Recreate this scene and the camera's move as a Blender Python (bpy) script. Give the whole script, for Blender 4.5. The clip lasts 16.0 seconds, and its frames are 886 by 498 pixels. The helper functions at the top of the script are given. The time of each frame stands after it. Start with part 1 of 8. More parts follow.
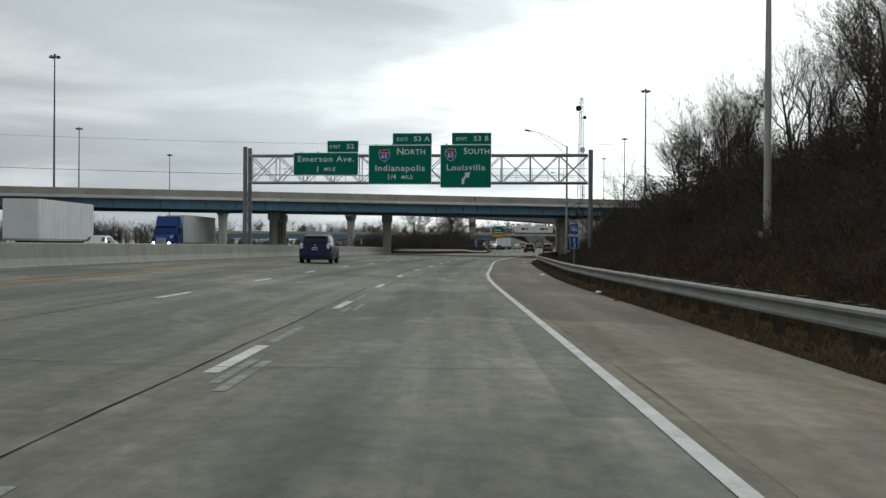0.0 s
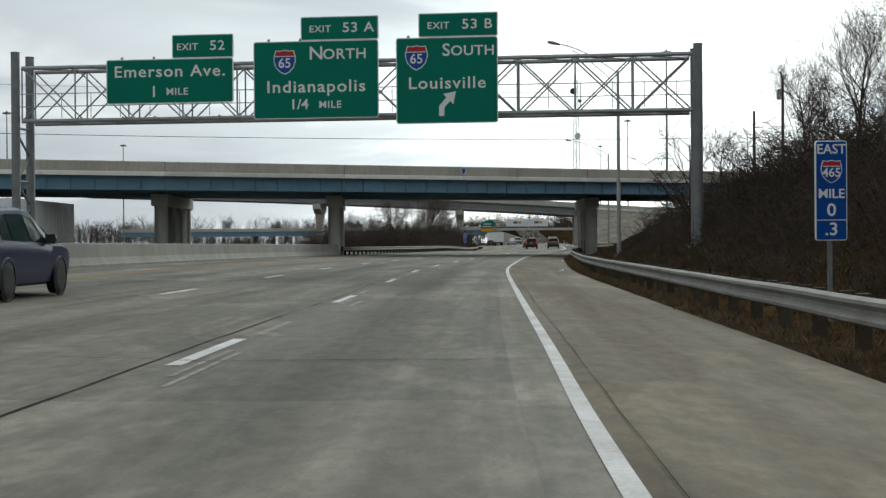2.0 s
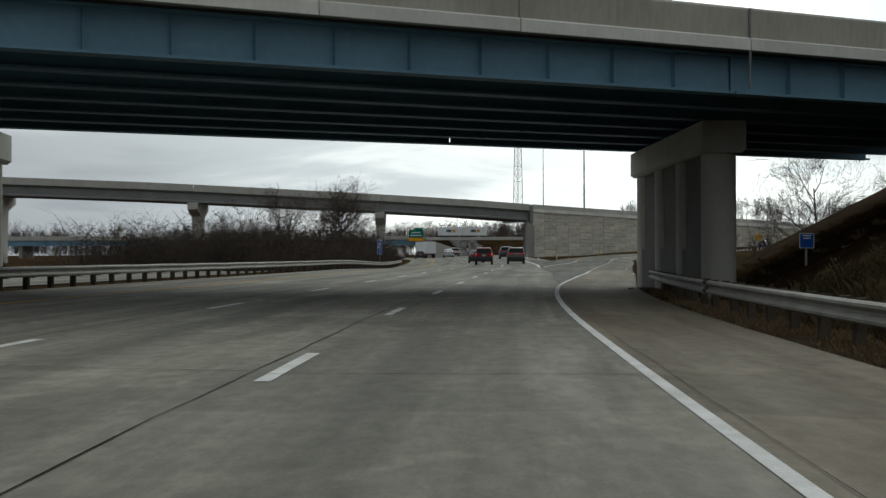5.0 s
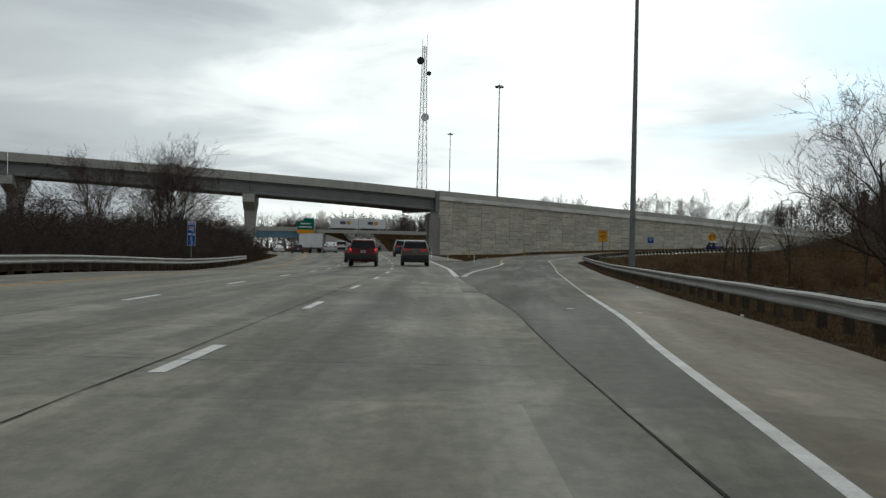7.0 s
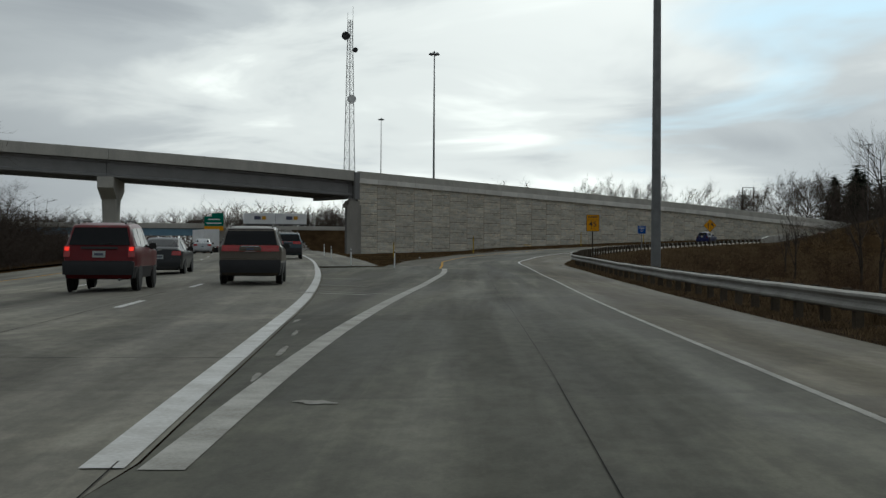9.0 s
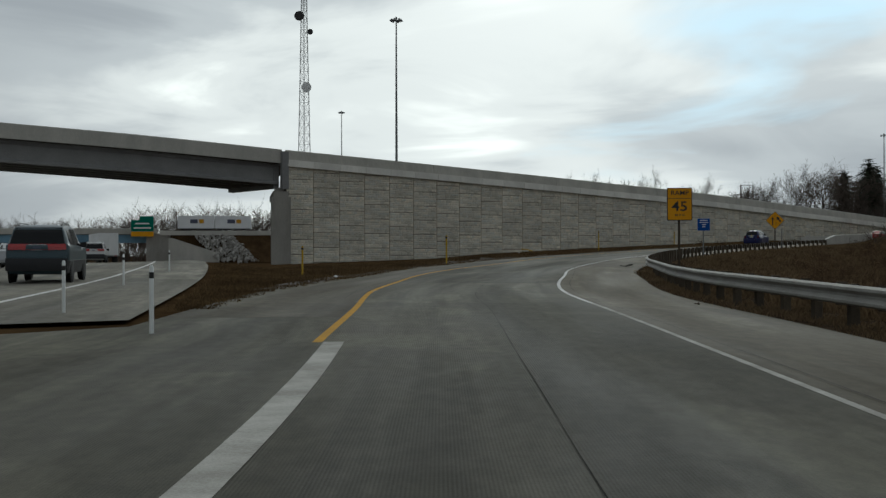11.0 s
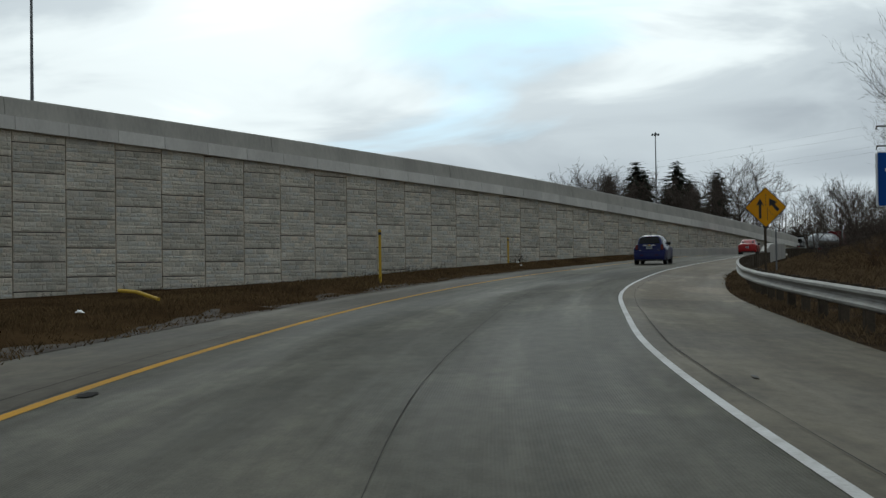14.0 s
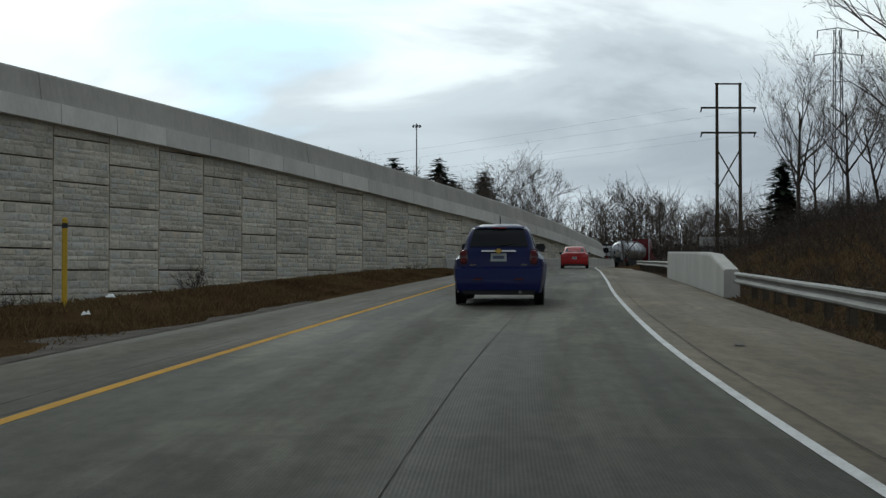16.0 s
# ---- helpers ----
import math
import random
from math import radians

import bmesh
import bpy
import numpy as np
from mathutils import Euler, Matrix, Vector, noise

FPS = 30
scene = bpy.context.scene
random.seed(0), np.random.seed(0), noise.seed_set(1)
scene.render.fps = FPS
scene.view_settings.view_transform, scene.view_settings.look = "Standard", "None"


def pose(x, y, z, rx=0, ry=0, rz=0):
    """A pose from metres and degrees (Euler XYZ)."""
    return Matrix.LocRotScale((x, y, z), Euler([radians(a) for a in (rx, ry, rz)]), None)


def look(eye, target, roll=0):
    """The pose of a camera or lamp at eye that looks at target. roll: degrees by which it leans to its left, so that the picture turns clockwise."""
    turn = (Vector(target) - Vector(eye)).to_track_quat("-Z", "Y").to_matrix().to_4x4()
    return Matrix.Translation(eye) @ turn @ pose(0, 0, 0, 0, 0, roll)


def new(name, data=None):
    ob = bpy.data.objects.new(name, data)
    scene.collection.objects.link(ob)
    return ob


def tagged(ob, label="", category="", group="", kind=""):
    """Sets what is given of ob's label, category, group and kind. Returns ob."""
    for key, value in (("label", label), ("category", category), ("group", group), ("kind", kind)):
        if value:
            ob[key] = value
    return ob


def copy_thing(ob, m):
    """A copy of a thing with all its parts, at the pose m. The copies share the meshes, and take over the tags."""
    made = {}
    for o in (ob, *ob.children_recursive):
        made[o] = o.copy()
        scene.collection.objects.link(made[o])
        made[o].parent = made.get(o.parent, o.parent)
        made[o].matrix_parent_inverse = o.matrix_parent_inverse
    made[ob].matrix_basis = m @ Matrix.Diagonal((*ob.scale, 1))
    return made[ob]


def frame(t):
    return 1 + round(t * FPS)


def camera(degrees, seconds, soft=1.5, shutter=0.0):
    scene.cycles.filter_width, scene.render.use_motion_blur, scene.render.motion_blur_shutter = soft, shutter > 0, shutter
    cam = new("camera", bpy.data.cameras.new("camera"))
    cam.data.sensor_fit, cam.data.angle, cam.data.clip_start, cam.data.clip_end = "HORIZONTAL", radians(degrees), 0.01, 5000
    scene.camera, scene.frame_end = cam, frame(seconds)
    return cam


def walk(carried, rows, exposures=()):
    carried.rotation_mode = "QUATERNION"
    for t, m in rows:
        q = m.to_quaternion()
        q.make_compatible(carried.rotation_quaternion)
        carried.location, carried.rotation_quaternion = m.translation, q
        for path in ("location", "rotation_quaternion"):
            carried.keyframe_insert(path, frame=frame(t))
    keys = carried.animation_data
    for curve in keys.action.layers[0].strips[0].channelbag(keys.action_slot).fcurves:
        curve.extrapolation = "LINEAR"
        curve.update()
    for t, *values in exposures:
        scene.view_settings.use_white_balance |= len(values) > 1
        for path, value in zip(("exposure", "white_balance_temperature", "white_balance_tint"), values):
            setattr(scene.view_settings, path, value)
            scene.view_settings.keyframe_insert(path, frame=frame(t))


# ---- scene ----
cam = camera(38.03, 16.0, soft=1.4)
# seconds, eye, point looked at, lean
PATH = [
    (0, (0.00, -0.00, 1.17), (0.02, 50.00, 1.06), 0.37),
    (0.5, (0.27, 12.26, 1.15), (0.29, 62.26, 0.98), 0.33),
    (1, (0.35, 24.46, 1.13), (0.54, 74.45, 0.98), 0.04),
    (1.5, (0.56, 36.58, 1.11), (0.96, 86.58, 0.93), -0.02),
    (2, (1.03, 48.65, 1.10), (1.54, 98.65, 0.85), -0.40),
    (2.5, (1.38, 60.67, 1.10), (2.06, 110.67, 1.09), -0.41),
    (3, (1.71, 72.79, 1.11), (2.61, 122.78, 1.12), -0.19),
    (3.5, (2.13, 85.02, 1.14), (3.47, 135.00, 1.34), -0.46),
    (4, (2.68, 97.25, 1.14), (4.55, 147.21, 1.36), -0.25),
    (4.2, (2.98, 102.14, 1.13), (5.10, 152.10, 1.28), -0.23),
    (4.5, (3.49, 109.48, 1.12), (6.00, 159.41, 1.29), -0.22),
    (5, (4.46, 121.66, 1.12), (7.72, 171.56, 1.30), -0.18),
    (5.5, (5.63, 133.80, 1.12), (9.75, 183.63, 1.27), -0.15),
    (6, (7.01, 145.90, 1.12), (12.08, 195.64, 1.22), -0.12),
    (6.3, (7.96, 153.14, 1.12), (13.61, 202.82, 1.14), -0.10),
    (6.5, (8.73, 157.94, 1.10), (14.80, 207.57, 1.41), 0.77),
    (7, (10.63, 169.95, 1.10), (17.65, 219.46, 1.16), 1.20),
    (7.5, (12.85, 181.88, 1.13), (20.57, 231.28, 1.22), 0.88),
    (8, (14.82, 193.73, 1.10), (23.12, 243.03, 1.17), 1.35),
    (8.5, (17.00, 205.47, 1.12), (25.87, 254.68, 1.10), 0.62),
    (9, (19.34, 217.08, 1.13), (28.76, 266.18, 1.10), 0.34),
    (9.2, (20.36, 221.67, 1.12), (29.94, 270.74, 1.06), 0.01),
    (9.5, (21.78, 228.56, 1.11), (31.56, 277.59, 1.11), -0.01),
    (10, (24.17, 239.96, 1.12), (34.17, 288.95, 1.17), -0.06),
    (10.5, (26.60, 251.28, 1.14), (36.79, 300.23, 1.26), -0.10),
    (11, (29.09, 262.56, 1.17), (39.60, 311.44, 1.39), -0.15),
    (11.3, (30.62, 269.32, 1.20), (41.45, 318.13, 1.52), -0.18),
    (11.5, (31.67, 273.83, 1.24), (42.75, 322.58, 1.84), -0.17),
    (12, (34.04, 285.18, 1.35), (45.97, 333.73, 1.86), -0.36),
    (12.5, (37.57, 296.27, 1.45), (51.26, 344.36, 1.97), -1.01),
    (13, (41.16, 307.30, 1.55), (57.20, 354.65, 2.12), -1.23),
    (13.5, (45.32, 318.07, 1.70), (63.70, 364.57, 2.26), -0.91),
    (14, (49.95, 328.61, 1.85), (70.60, 374.14, 2.68), -0.78),
    (14.5, (55.19, 338.85, 2.01), (78.10, 383.28, 2.89), -0.67),
    (15, (60.86, 348.89, 2.21), (85.94, 392.14, 3.21), -0.21),
    (15.5, (67.10, 358.59, 2.40), (94.24, 400.57, 3.35), -0.05),
    (16, (73.74, 368.08, 2.61), (102.76, 408.79, 3.61), 0.04),
]
walk(cam, [(t, look(eye, target, roll)) for t, eye, target, roll in PATH], [(0, 0.12, 6340, 1), (2.5, 0.38, 6330, 1), (4, 0.0, 6370, 1), (6.5, -0.08, 6370, 1), (7.5, -0.20, 6345, 1), (8.2, -0.40, 6340, 1), (9, -0.46, 6300, 1), (12, -0.42, 6240, 1), (16, -0.22, 6000, 0)])


# ---- sky, sun ----
SUN_AZ, SUN_EL = 24.0, 32.0          # degrees right of the first heading, above the horizon
world = bpy.data.worlds.new("sky")
scene.world = world
world.use_nodes = True


def build_sky():
    nt = world.node_tree
    nt.nodes.clear()
    N, L = nt.nodes.new, nt.links.new
    out, bg = N("ShaderNodeOutputWorld"), N("ShaderNodeBackground")
    sky = N("ShaderNodeTexSky")
    sky.sky_type, sky.sun_disc = "NISHITA", False
    sky.sun_elevation, sky.sun_rotation = radians(SUN_EL), radians(SUN_AZ)
    sky.altitude, sky.air_density, sky.dust_density = 200, 1.0, 2.0
    co, sep = N("ShaderNodeTexCoord"), N("ShaderNodeSeparateXYZ")
    L(co.outputs["Generated"], sep.inputs[0])

    def op(kind, a, b=None, clamp=False):
        n = N("ShaderNodeMath")
        n.operation, n.use_clamp = kind, clamp
        for i, v in enumerate((a, b)):
            if v is None:
                continue
            if isinstance(v, (int, float)):
                n.inputs[i].default_value = v
            else:
                L(v, n.inputs[i])
        return n.outputs[0]

    # a flat deck of cloud seen from below
    up = op("ADD", op("MAXIMUM", sep.outputs[2], 0.0), 0.15)
    deck = N("ShaderNodeCombineXYZ")
    L(op("DIVIDE", sep.outputs[0], up), deck.inputs[0])
    L(op("DIVIDE", sep.outputs[1], up), deck.inputs[1])

    def fbm(scale, detail, rough, shift, warp=0.0):
        m = N("ShaderNodeMapping")
        m.inputs["Location"].default_value = shift
        L(deck.outputs[0], m.inputs[0])
        n = N("ShaderNodeTexNoise")
        n.inputs["Scale"].default_value, n.inputs["Detail"].default_value = scale, detail
        n.inputs["Roughness"].default_value, n.inputs["Distortion"].default_value = rough, warp
        L(m.outputs[0], n.inputs["Vector"])
        return n.outputs[0]

    def ramp(v, *stops):
        r = N("ShaderNodeValToRGB")
        r.color_ramp.interpolation = "EASE"
        while len(r.color_ramp.elements) < len(stops):
            r.color_ramp.elements.new(0.5)
        for e, (p, c) in zip(r.color_ramp.elements, stops):
            e.position, e.color = p, (*c, 1)
        L(v, r.inputs[0])
        return r.outputs[0]

    def mix(f, a, b, kind="MIX"):
        n = N("ShaderNodeMix")
        n.data_type, n.blend_type = "RGBA", kind
        for i, v in ((0, f), (6, a), (7, b)):
            if isinstance(v, (int, float)):
                n.inputs[i].default_value = v
            elif isinstance(v, tuple):
                n.inputs[i].default_value = (*v, 1)
            else:
                L(v, n.inputs[i])
        return n.outputs[2]

    big = fbm(0.42, 3, 0.5, (3.1, 1.7, 0.0), 0.3)
    fine = fbm(1.3, 5, 0.55, (7.3, 2.2, 0.0), 0.6)
    body = op("ADD", op("MULTIPLY", big, 0.68), op("MULTIPLY", fine, 0.32))
    # banks of thicker and thinner cloud: azimuth, elevation, half widths in degrees, amount
    az = op("ARCTAN2", sep.outputs[0], sep.outputs[1])
    drift = op("MULTIPLY", op("SUBTRACT", fine, 0.5), 0.16)
    for a0, e0, wa, we, amount in ((-5, 8, 8, 6, -0.085), (16, 6, 7, 8, 0.075), (-20, 5, 8, 6, 0.03), (40, 6.5, 10, 4.5, -0.15), (33, 1.0, 14, 1.8, 0.06), (60, 9, 10, 8, -0.06)):
        u = op("DIVIDE", op("ADD", op("SUBTRACT", az, radians(a0)), drift), radians(wa))
        v = op("DIVIDE", op("ADD", op("SUBTRACT", sep.outputs[2], radians(e0)), op("MULTIPLY", drift, 0.5)), radians(we))
        bell = op("EXPONENT", op("MULTIPLY", op("ADD", op("MULTIPLY", u, u), op("MULTIPLY", v, v)), -1.0))
        body = op("ADD", body, op("MULTIPLY", bell, amount))
    cloud = ramp(body, (0.34, (0.38, 0.395, 0.435)), (0.47, (0.55, 0.565, 0.60)), (0.56, (0.80, 0.805, 0.82)), (0.66, (1.22, 1.22, 1.20)))
    # brighter towards the hidden sun
    a, e = radians(SUN_AZ), radians(SUN_EL)
    dot = N("ShaderNodeVectorMath")
    dot.operation = "DOT_PRODUCT"
    L(co.outputs["Generated"], dot.inputs[0])
    dot.inputs[1].default_value = (math.sin(a) * math.cos(e), math.cos(a) * math.cos(e), math.sin(e))
    glow = op("POWER", op("MAXIMUM", dot.outputs["Value"], 0.0), 5.0)
    lit = mix(1.0, cloud, ramp(glow, (0.0, (0.50, 0.50, 0.52)), (0.45, (1.10, 1.10, 1.09)), (1.0, (1.6, 1.58, 1.54))), "MULTIPLY")
    # a gap in the deck, with ragged rims
    ga, ge = radians(23), radians(18)
    near = N("ShaderNodeVectorMath")
    near.operation = "DOT_PRODUCT"
    L(co.outputs["Generated"], near.inputs[0])
    near.inputs[1].default_value = (math.sin(ga) * math.cos(ge), math.cos(ga) * math.cos(ge), math.sin(ge))
    gap = op("MULTIPLY", op("SUBTRACT", near.outputs["Value"], 0.965), 9.0)
    ragged = op("ADD", op("MAXIMUM", gap, -0.30), fbm(0.9, 5, 0.55, (0.9, 5.3, 0.0), 0.5))
    hole = ramp(ragged, (0.58, (0, 0, 0)), (0.80, (0.9, 0.9, 0.9)))
    blue = mix(1.0, sky.outputs[0], (0.16, 0.16, 0.16), "MULTIPLY")
    blue = mix(0.92, blue, (0.56, 0.82, 1.04))
    res = mix(hole, lit, blue)
    L(res, bg.inputs["Color"])
    bg.inputs["Strength"].default_value = SKY_STRENGTH
    L(bg.outputs[0], out.inputs[0])


SKY_STRENGTH = 1.25
build_sky()
sun = new("sun", bpy.data.lights.new("sun", "SUN"))
sun.data.energy, sun.data.angle, sun.data.color = 0.6, radians(20), (1.0, 0.96, 0.90)
sun.matrix_world = look((0, 0, 80), (-math.sin(radians(SUN_AZ)), -math.cos(radians(SUN_AZ)), 80 - math.tan(radians(SUN_EL))))


# ---- materials ----
def surface(name, c1, c2=None, scale=3.0, rough=0.8, bump=0.0, fine=40.0, metal=0.0, stretch=(1, 1, 1), coat=0.0, spread=0.0,
            lo=0.38, hi=0.62, spec=0.5, island=0.0):
    """Two colours mixed by noise at two sizes in metres, with a fine relief."""
    m = bpy.data.materials.new(name)
    m.use_nodes = True
    nt = m.node_tree
    N, L = nt.nodes.new, nt.links.new
    b = nt.nodes["Principled BSDF"]
    c2 = c2 or tuple(v * 0.8 for v in c1)
    geo = N("ShaderNodeNewGeometry")
    mp = N("ShaderNodeMapping")
    mp.inputs["Scale"].default_value = stretch
    L(geo.outputs["Position"], mp.inputs[0])
    n1, n2 = N("ShaderNodeTexNoise"), N("ShaderNodeTexNoise")
    for n, s, d in ((n1, scale, 4), (n2, fine, 3)):
        n.inputs["Scale"].default_value, n.inputs["Detail"].default_value, n.inputs["Roughness"].default_value = s, d, 0.62
        L(mp.outputs[0], n.inputs["Vector"])
    mixn = N("ShaderNodeMath")
    mixn.operation = "MULTIPLY_ADD"
    mixn.inputs[1].default_value = 0.35
    L(n2.outputs[0], mixn.inputs[0])
    half = N("ShaderNodeMath")
    half.operation = "MULTIPLY"
    half.inputs[1].default_value = 0.65
    L(n1.outputs[0], half.inputs[0])
    L(half.outputs[0], mixn.inputs[2])
    r = N("ShaderNodeValToRGB")
    r.color_ramp.elements[0].position, r.color_ramp.elements[1].position = lo, hi
    r.color_ramp.elements[0].color, r.color_ramp.elements[1].color = (*c1, 1), (*c2, 1)
    L(mixn.outputs[0], r.inputs[0])
    col = r.outputs[0]
    if spread or island:
        rnd = N("ShaderNodeObjectInfo").outputs["Random"] if spread else geo.outputs["Random Per Island"]
        k = spread or island
        sc = N("ShaderNodeMapRange")
        sc.inputs[3].default_value, sc.inputs[4].default_value = 1 - k, 1 + k
        L(rnd, sc.inputs[0])
        mul = N("ShaderNodeVectorMath")
        mul.operation = "SCALE"
        L(col, mul.inputs[0])
        L(sc.outputs[0], mul.inputs["Scale"])
        col = mul.outputs[0]
    L(col, b.inputs["Base Color"])
    b.inputs["Roughness"].default_value, b.inputs["Metallic"].default_value = rough, metal
    b.inputs["Coat Weight"].default_value, b.inputs["Coat Roughness"].default_value = coat, 0.06
    b.inputs["Specular IOR Level"].default_value = 0.0 if rough > 0.93 else min(spec, 0.06) if rough > 0.88 else spec
    if bump:
        bp = N("ShaderNodeBump")
        bp.inputs["Strength"].default_value, bp.inputs["Distance"].default_value = min(1.0, bump), 0.02
        L(mixn.outputs[0], bp.inputs["Height"])
        L(bp.outputs[0], b.inputs["Normal"])
    return m


def emitter(name, color, strength):
    m = bpy.data.materials.new(name)
    m.use_nodes = True
    b = m.node_tree.nodes["Principled BSDF"]
    b.inputs["Base Color"].default_value = (*color, 1)
    b.inputs["Emission Color"].default_value, b.inputs["Emission Strength"].default_value = (*color, 1), strength
    b.inputs["Roughness"].default_value = 0.25
    return m


def road_surface(name, base, streak, dark, joint=0.0, groove=0.0):
    """Concrete paving, by its lane coordinates: u metres across, v metres along."""
    m = bpy.data.materials.new(name)
    m.use_nodes = True
    nt = m.node_tree
    N, L = nt.nodes.new, nt.links.new
    b = nt.nodes["Principled BSDF"]
    uv = N("ShaderNodeUVMap")
    uv.uv_map = "lane"
    sep = N("ShaderNodeSeparateXYZ")
    L(uv.outputs[0], sep.inputs[0])

    def noise_at(sx, sy, detail=4, rough=0.6, dist=0.0):
        mp = N("ShaderNodeMapping")
        mp.inputs["Scale"].default_value = (sx, sy, 1)
        L(uv.outputs[0], mp.inputs[0])
        n = N("ShaderNodeTexNoise")
        n.inputs["Scale"].default_value, n.inputs["Detail"].default_value = 1.0, detail
        n.inputs["Roughness"].default_value, n.inputs["Distortion"].default_value = rough, dist
        L(mp.outputs[0], n.inputs["Vector"])
        return n.outputs[0]

    def op(kind, a, bb=None, clamp=False):
        n = N("ShaderNodeMath")
        n.operation, n.use_clamp = kind, clamp
        for i, v in enumerate((a, bb)):
            if v is None:
                continue
            if isinstance(v, (int, float)):
                n.inputs[i].default_value = v
            else:
                L(v, n.inputs[i])
        return n.outputs[0]

    def rng(v, a, bb, c=0.0, d=1.0):
        n = N("ShaderNodeMapRange")
        n.interpolation_type = "SMOOTHSTEP"
        for i, x in ((1, a), (2, bb), (3, c), (4, d)):
            n.inputs[i].default_value = x
        L(v, n.inputs[0])
        return n.outputs[0]

    def mix(f, a, c, kind="MIX"):
        n = N("ShaderNodeMix")
        n.data_type, n.blend_type = "RGBA", kind
        for i, v in ((0, f), (6, a), (7, c)):
            if isinstance(v, (int, float)):
                n.inputs[i].default_value = v
            elif isinstance(v, tuple):
                n.inputs[i].default_value = (*v, 1)
            else:
                L(v, n.inputs[i])
        return n.outputs[2]

    # worn, long streaks in the driving direction
    col = mix(rng(noise_at(1.4, 0.06, 5), 0.40, 0.62), base, streak)
    # the oily middle of each lane
    mid = op("ABSOLUTE", op("SUBTRACT", op("FRACT", op("DIVIDE", op("ADD", sep.outputs[0], 36.6), 3.66)), 0.5))
    oil = op("MULTIPLY", rng(mid, 0.02, 0.20, 1.0, 0.0), rng(noise_at(0.5, 0.02, 3), 0.30, 0.65, 0.35, 1.0))
    col = mix(op("MULTIPLY", oil, dark), col, (0.045, 0.044, 0.042))
    # slabs poured at different times
    slab = N("ShaderNodeTexWhiteNoise")
    slab.noise_dimensions = "2D"
    cell = N("ShaderNodeCombineXYZ")
    L(op("FLOOR", op("DIVIDE", sep.outputs[0], 3.66)), cell.inputs[0])
    L(op("FLOOR", op("DIVIDE", sep.outputs[1], 12.2)), cell.inputs[1])
    L(cell.outputs[0], slab.inputs["Vector"])
    col = mix(1.0, col, mix(slab.outputs["Value"], (0.84, 0.84, 0.84), (1.15, 1.15, 1.13)), "MULTIPLY")
    # stains and fine grain
    col = mix(op("MULTIPLY", rng(noise_at(0.22, 0.10, 5, 0.65, 0.5), 0.52, 0.70), 0.35), col, (0.075, 0.072, 0.066))
    grain = noise_at(38, 26, 3, 0.7)
    col = mix(1.0, col, mix(grain, (0.80, 0.80, 0.80), (1.20, 1.20, 1.19)), "MULTIPLY")
    worn = op("MULTIPLY", rng(noise_at(0.42, 0.16, 4, 0.6, 0.8), 0.52, 0.62), 0.55)
    col = mix(worn, col, mix(1.0, col, (1.55, 1.55, 1.52), "MULTIPLY"))
    mottle = noise_at(5.0, 2.2, 5, 0.7)
    col = mix(1.0, col, mix(rng(mottle, 0.35, 0.65), (0.86, 0.86, 0.86), (1.13, 1.13, 1.12)), "MULTIPLY")
    L(col, b.inputs["Base Color"])
    rough = rng(noise_at(0.6, 0.05, 4), 0.3, 0.7, 0.62, 0.82)
    L(rough, b.inputs["Roughness"])
    b.inputs["Specular IOR Level"].default_value = 0.06
    bp = N("ShaderNodeBump")
    bp.inputs["Strength"].default_value, bp.inputs["Distance"].default_value = 0.35, 0.006
    h = grain
    if groove:
        w = N("ShaderNodeTexWave")
        w.wave_type, w.bands_direction = "BANDS", "X"
        w.inputs["Scale"].default_value, w.inputs["Distortion"].default_value = groove, 0.6
        L(uv.outputs[0], w.inputs["Vector"])
        h = op("ADD", grain, op("MULTIPLY", w.outputs["Fac"], 0.5))
        bp.inputs["Strength"].default_value = 0.6
    L(h, bp.inputs["Height"])
    L(bp.outputs[0], b.inputs["Normal"])
    return m


M = {}
M["main"] = road_surface("old_concrete_paving", (0.167, 0.158, 0.132), (0.220, 0.208, 0.176), 0.42)
M["ramp"] = road_surface("new_concrete_paving", (0.067, 0.064, 0.050), (0.106, 0.101, 0.080), 0.30, groove=14.0)
M["taper"] = road_surface("taper_concrete_paving", (0.080, 0.078, 0.063), (0.116, 0.113, 0.092), 0.25)
M["ramp_shoulder"] = road_surface("grey_grit_shoulder", (0.096, 0.084, 0.062), (0.126, 0.112, 0.085), 0.0)
M["left_shoulder"] = road_surface("ramp_inner_shoulder", (0.072, 0.063, 0.047), (0.098, 0.088, 0.068), 0.0)
M["shoulder"] = road_surface("shoulder_paving", (0.140, 0.117, 0.085), (0.170, 0.146, 0.110), 0.0)
M["white_line"] = surface("white_road_paint", (0.74, 0.74, 0.72), (0.52, 0.51, 0.48), 1.4, 0.9, 0.2, 30)
M["old_line"] = surface("worn_road_paint", (0.52, 0.51, 0.47), (0.30, 0.29, 0.26), 1.5, 0.9, 0.2, 50)
M["yellow_line"] = surface("yellow_road_paint", (0.60, 0.325, 0.045), (0.42, 0.245, 0.055), 1.6, 0.9, 0.2, 60)
M["tar"] = surface("tar_joint", (0.016, 0.015, 0.014), (0.032, 0.030, 0.028), 4.0, 0.92)
M["ghost_line"] = surface("faded_paint_trace", (0.38, 0.37, 0.335), (0.205, 0.197, 0.172), 3.0, 0.92, 0.1, 30)
M["patch"] = surface("darker_patch_concrete", (0.120, 0.112, 0.094), (0.090, 0.084, 0.070), 5.0, 0.9, 0.1, 30)
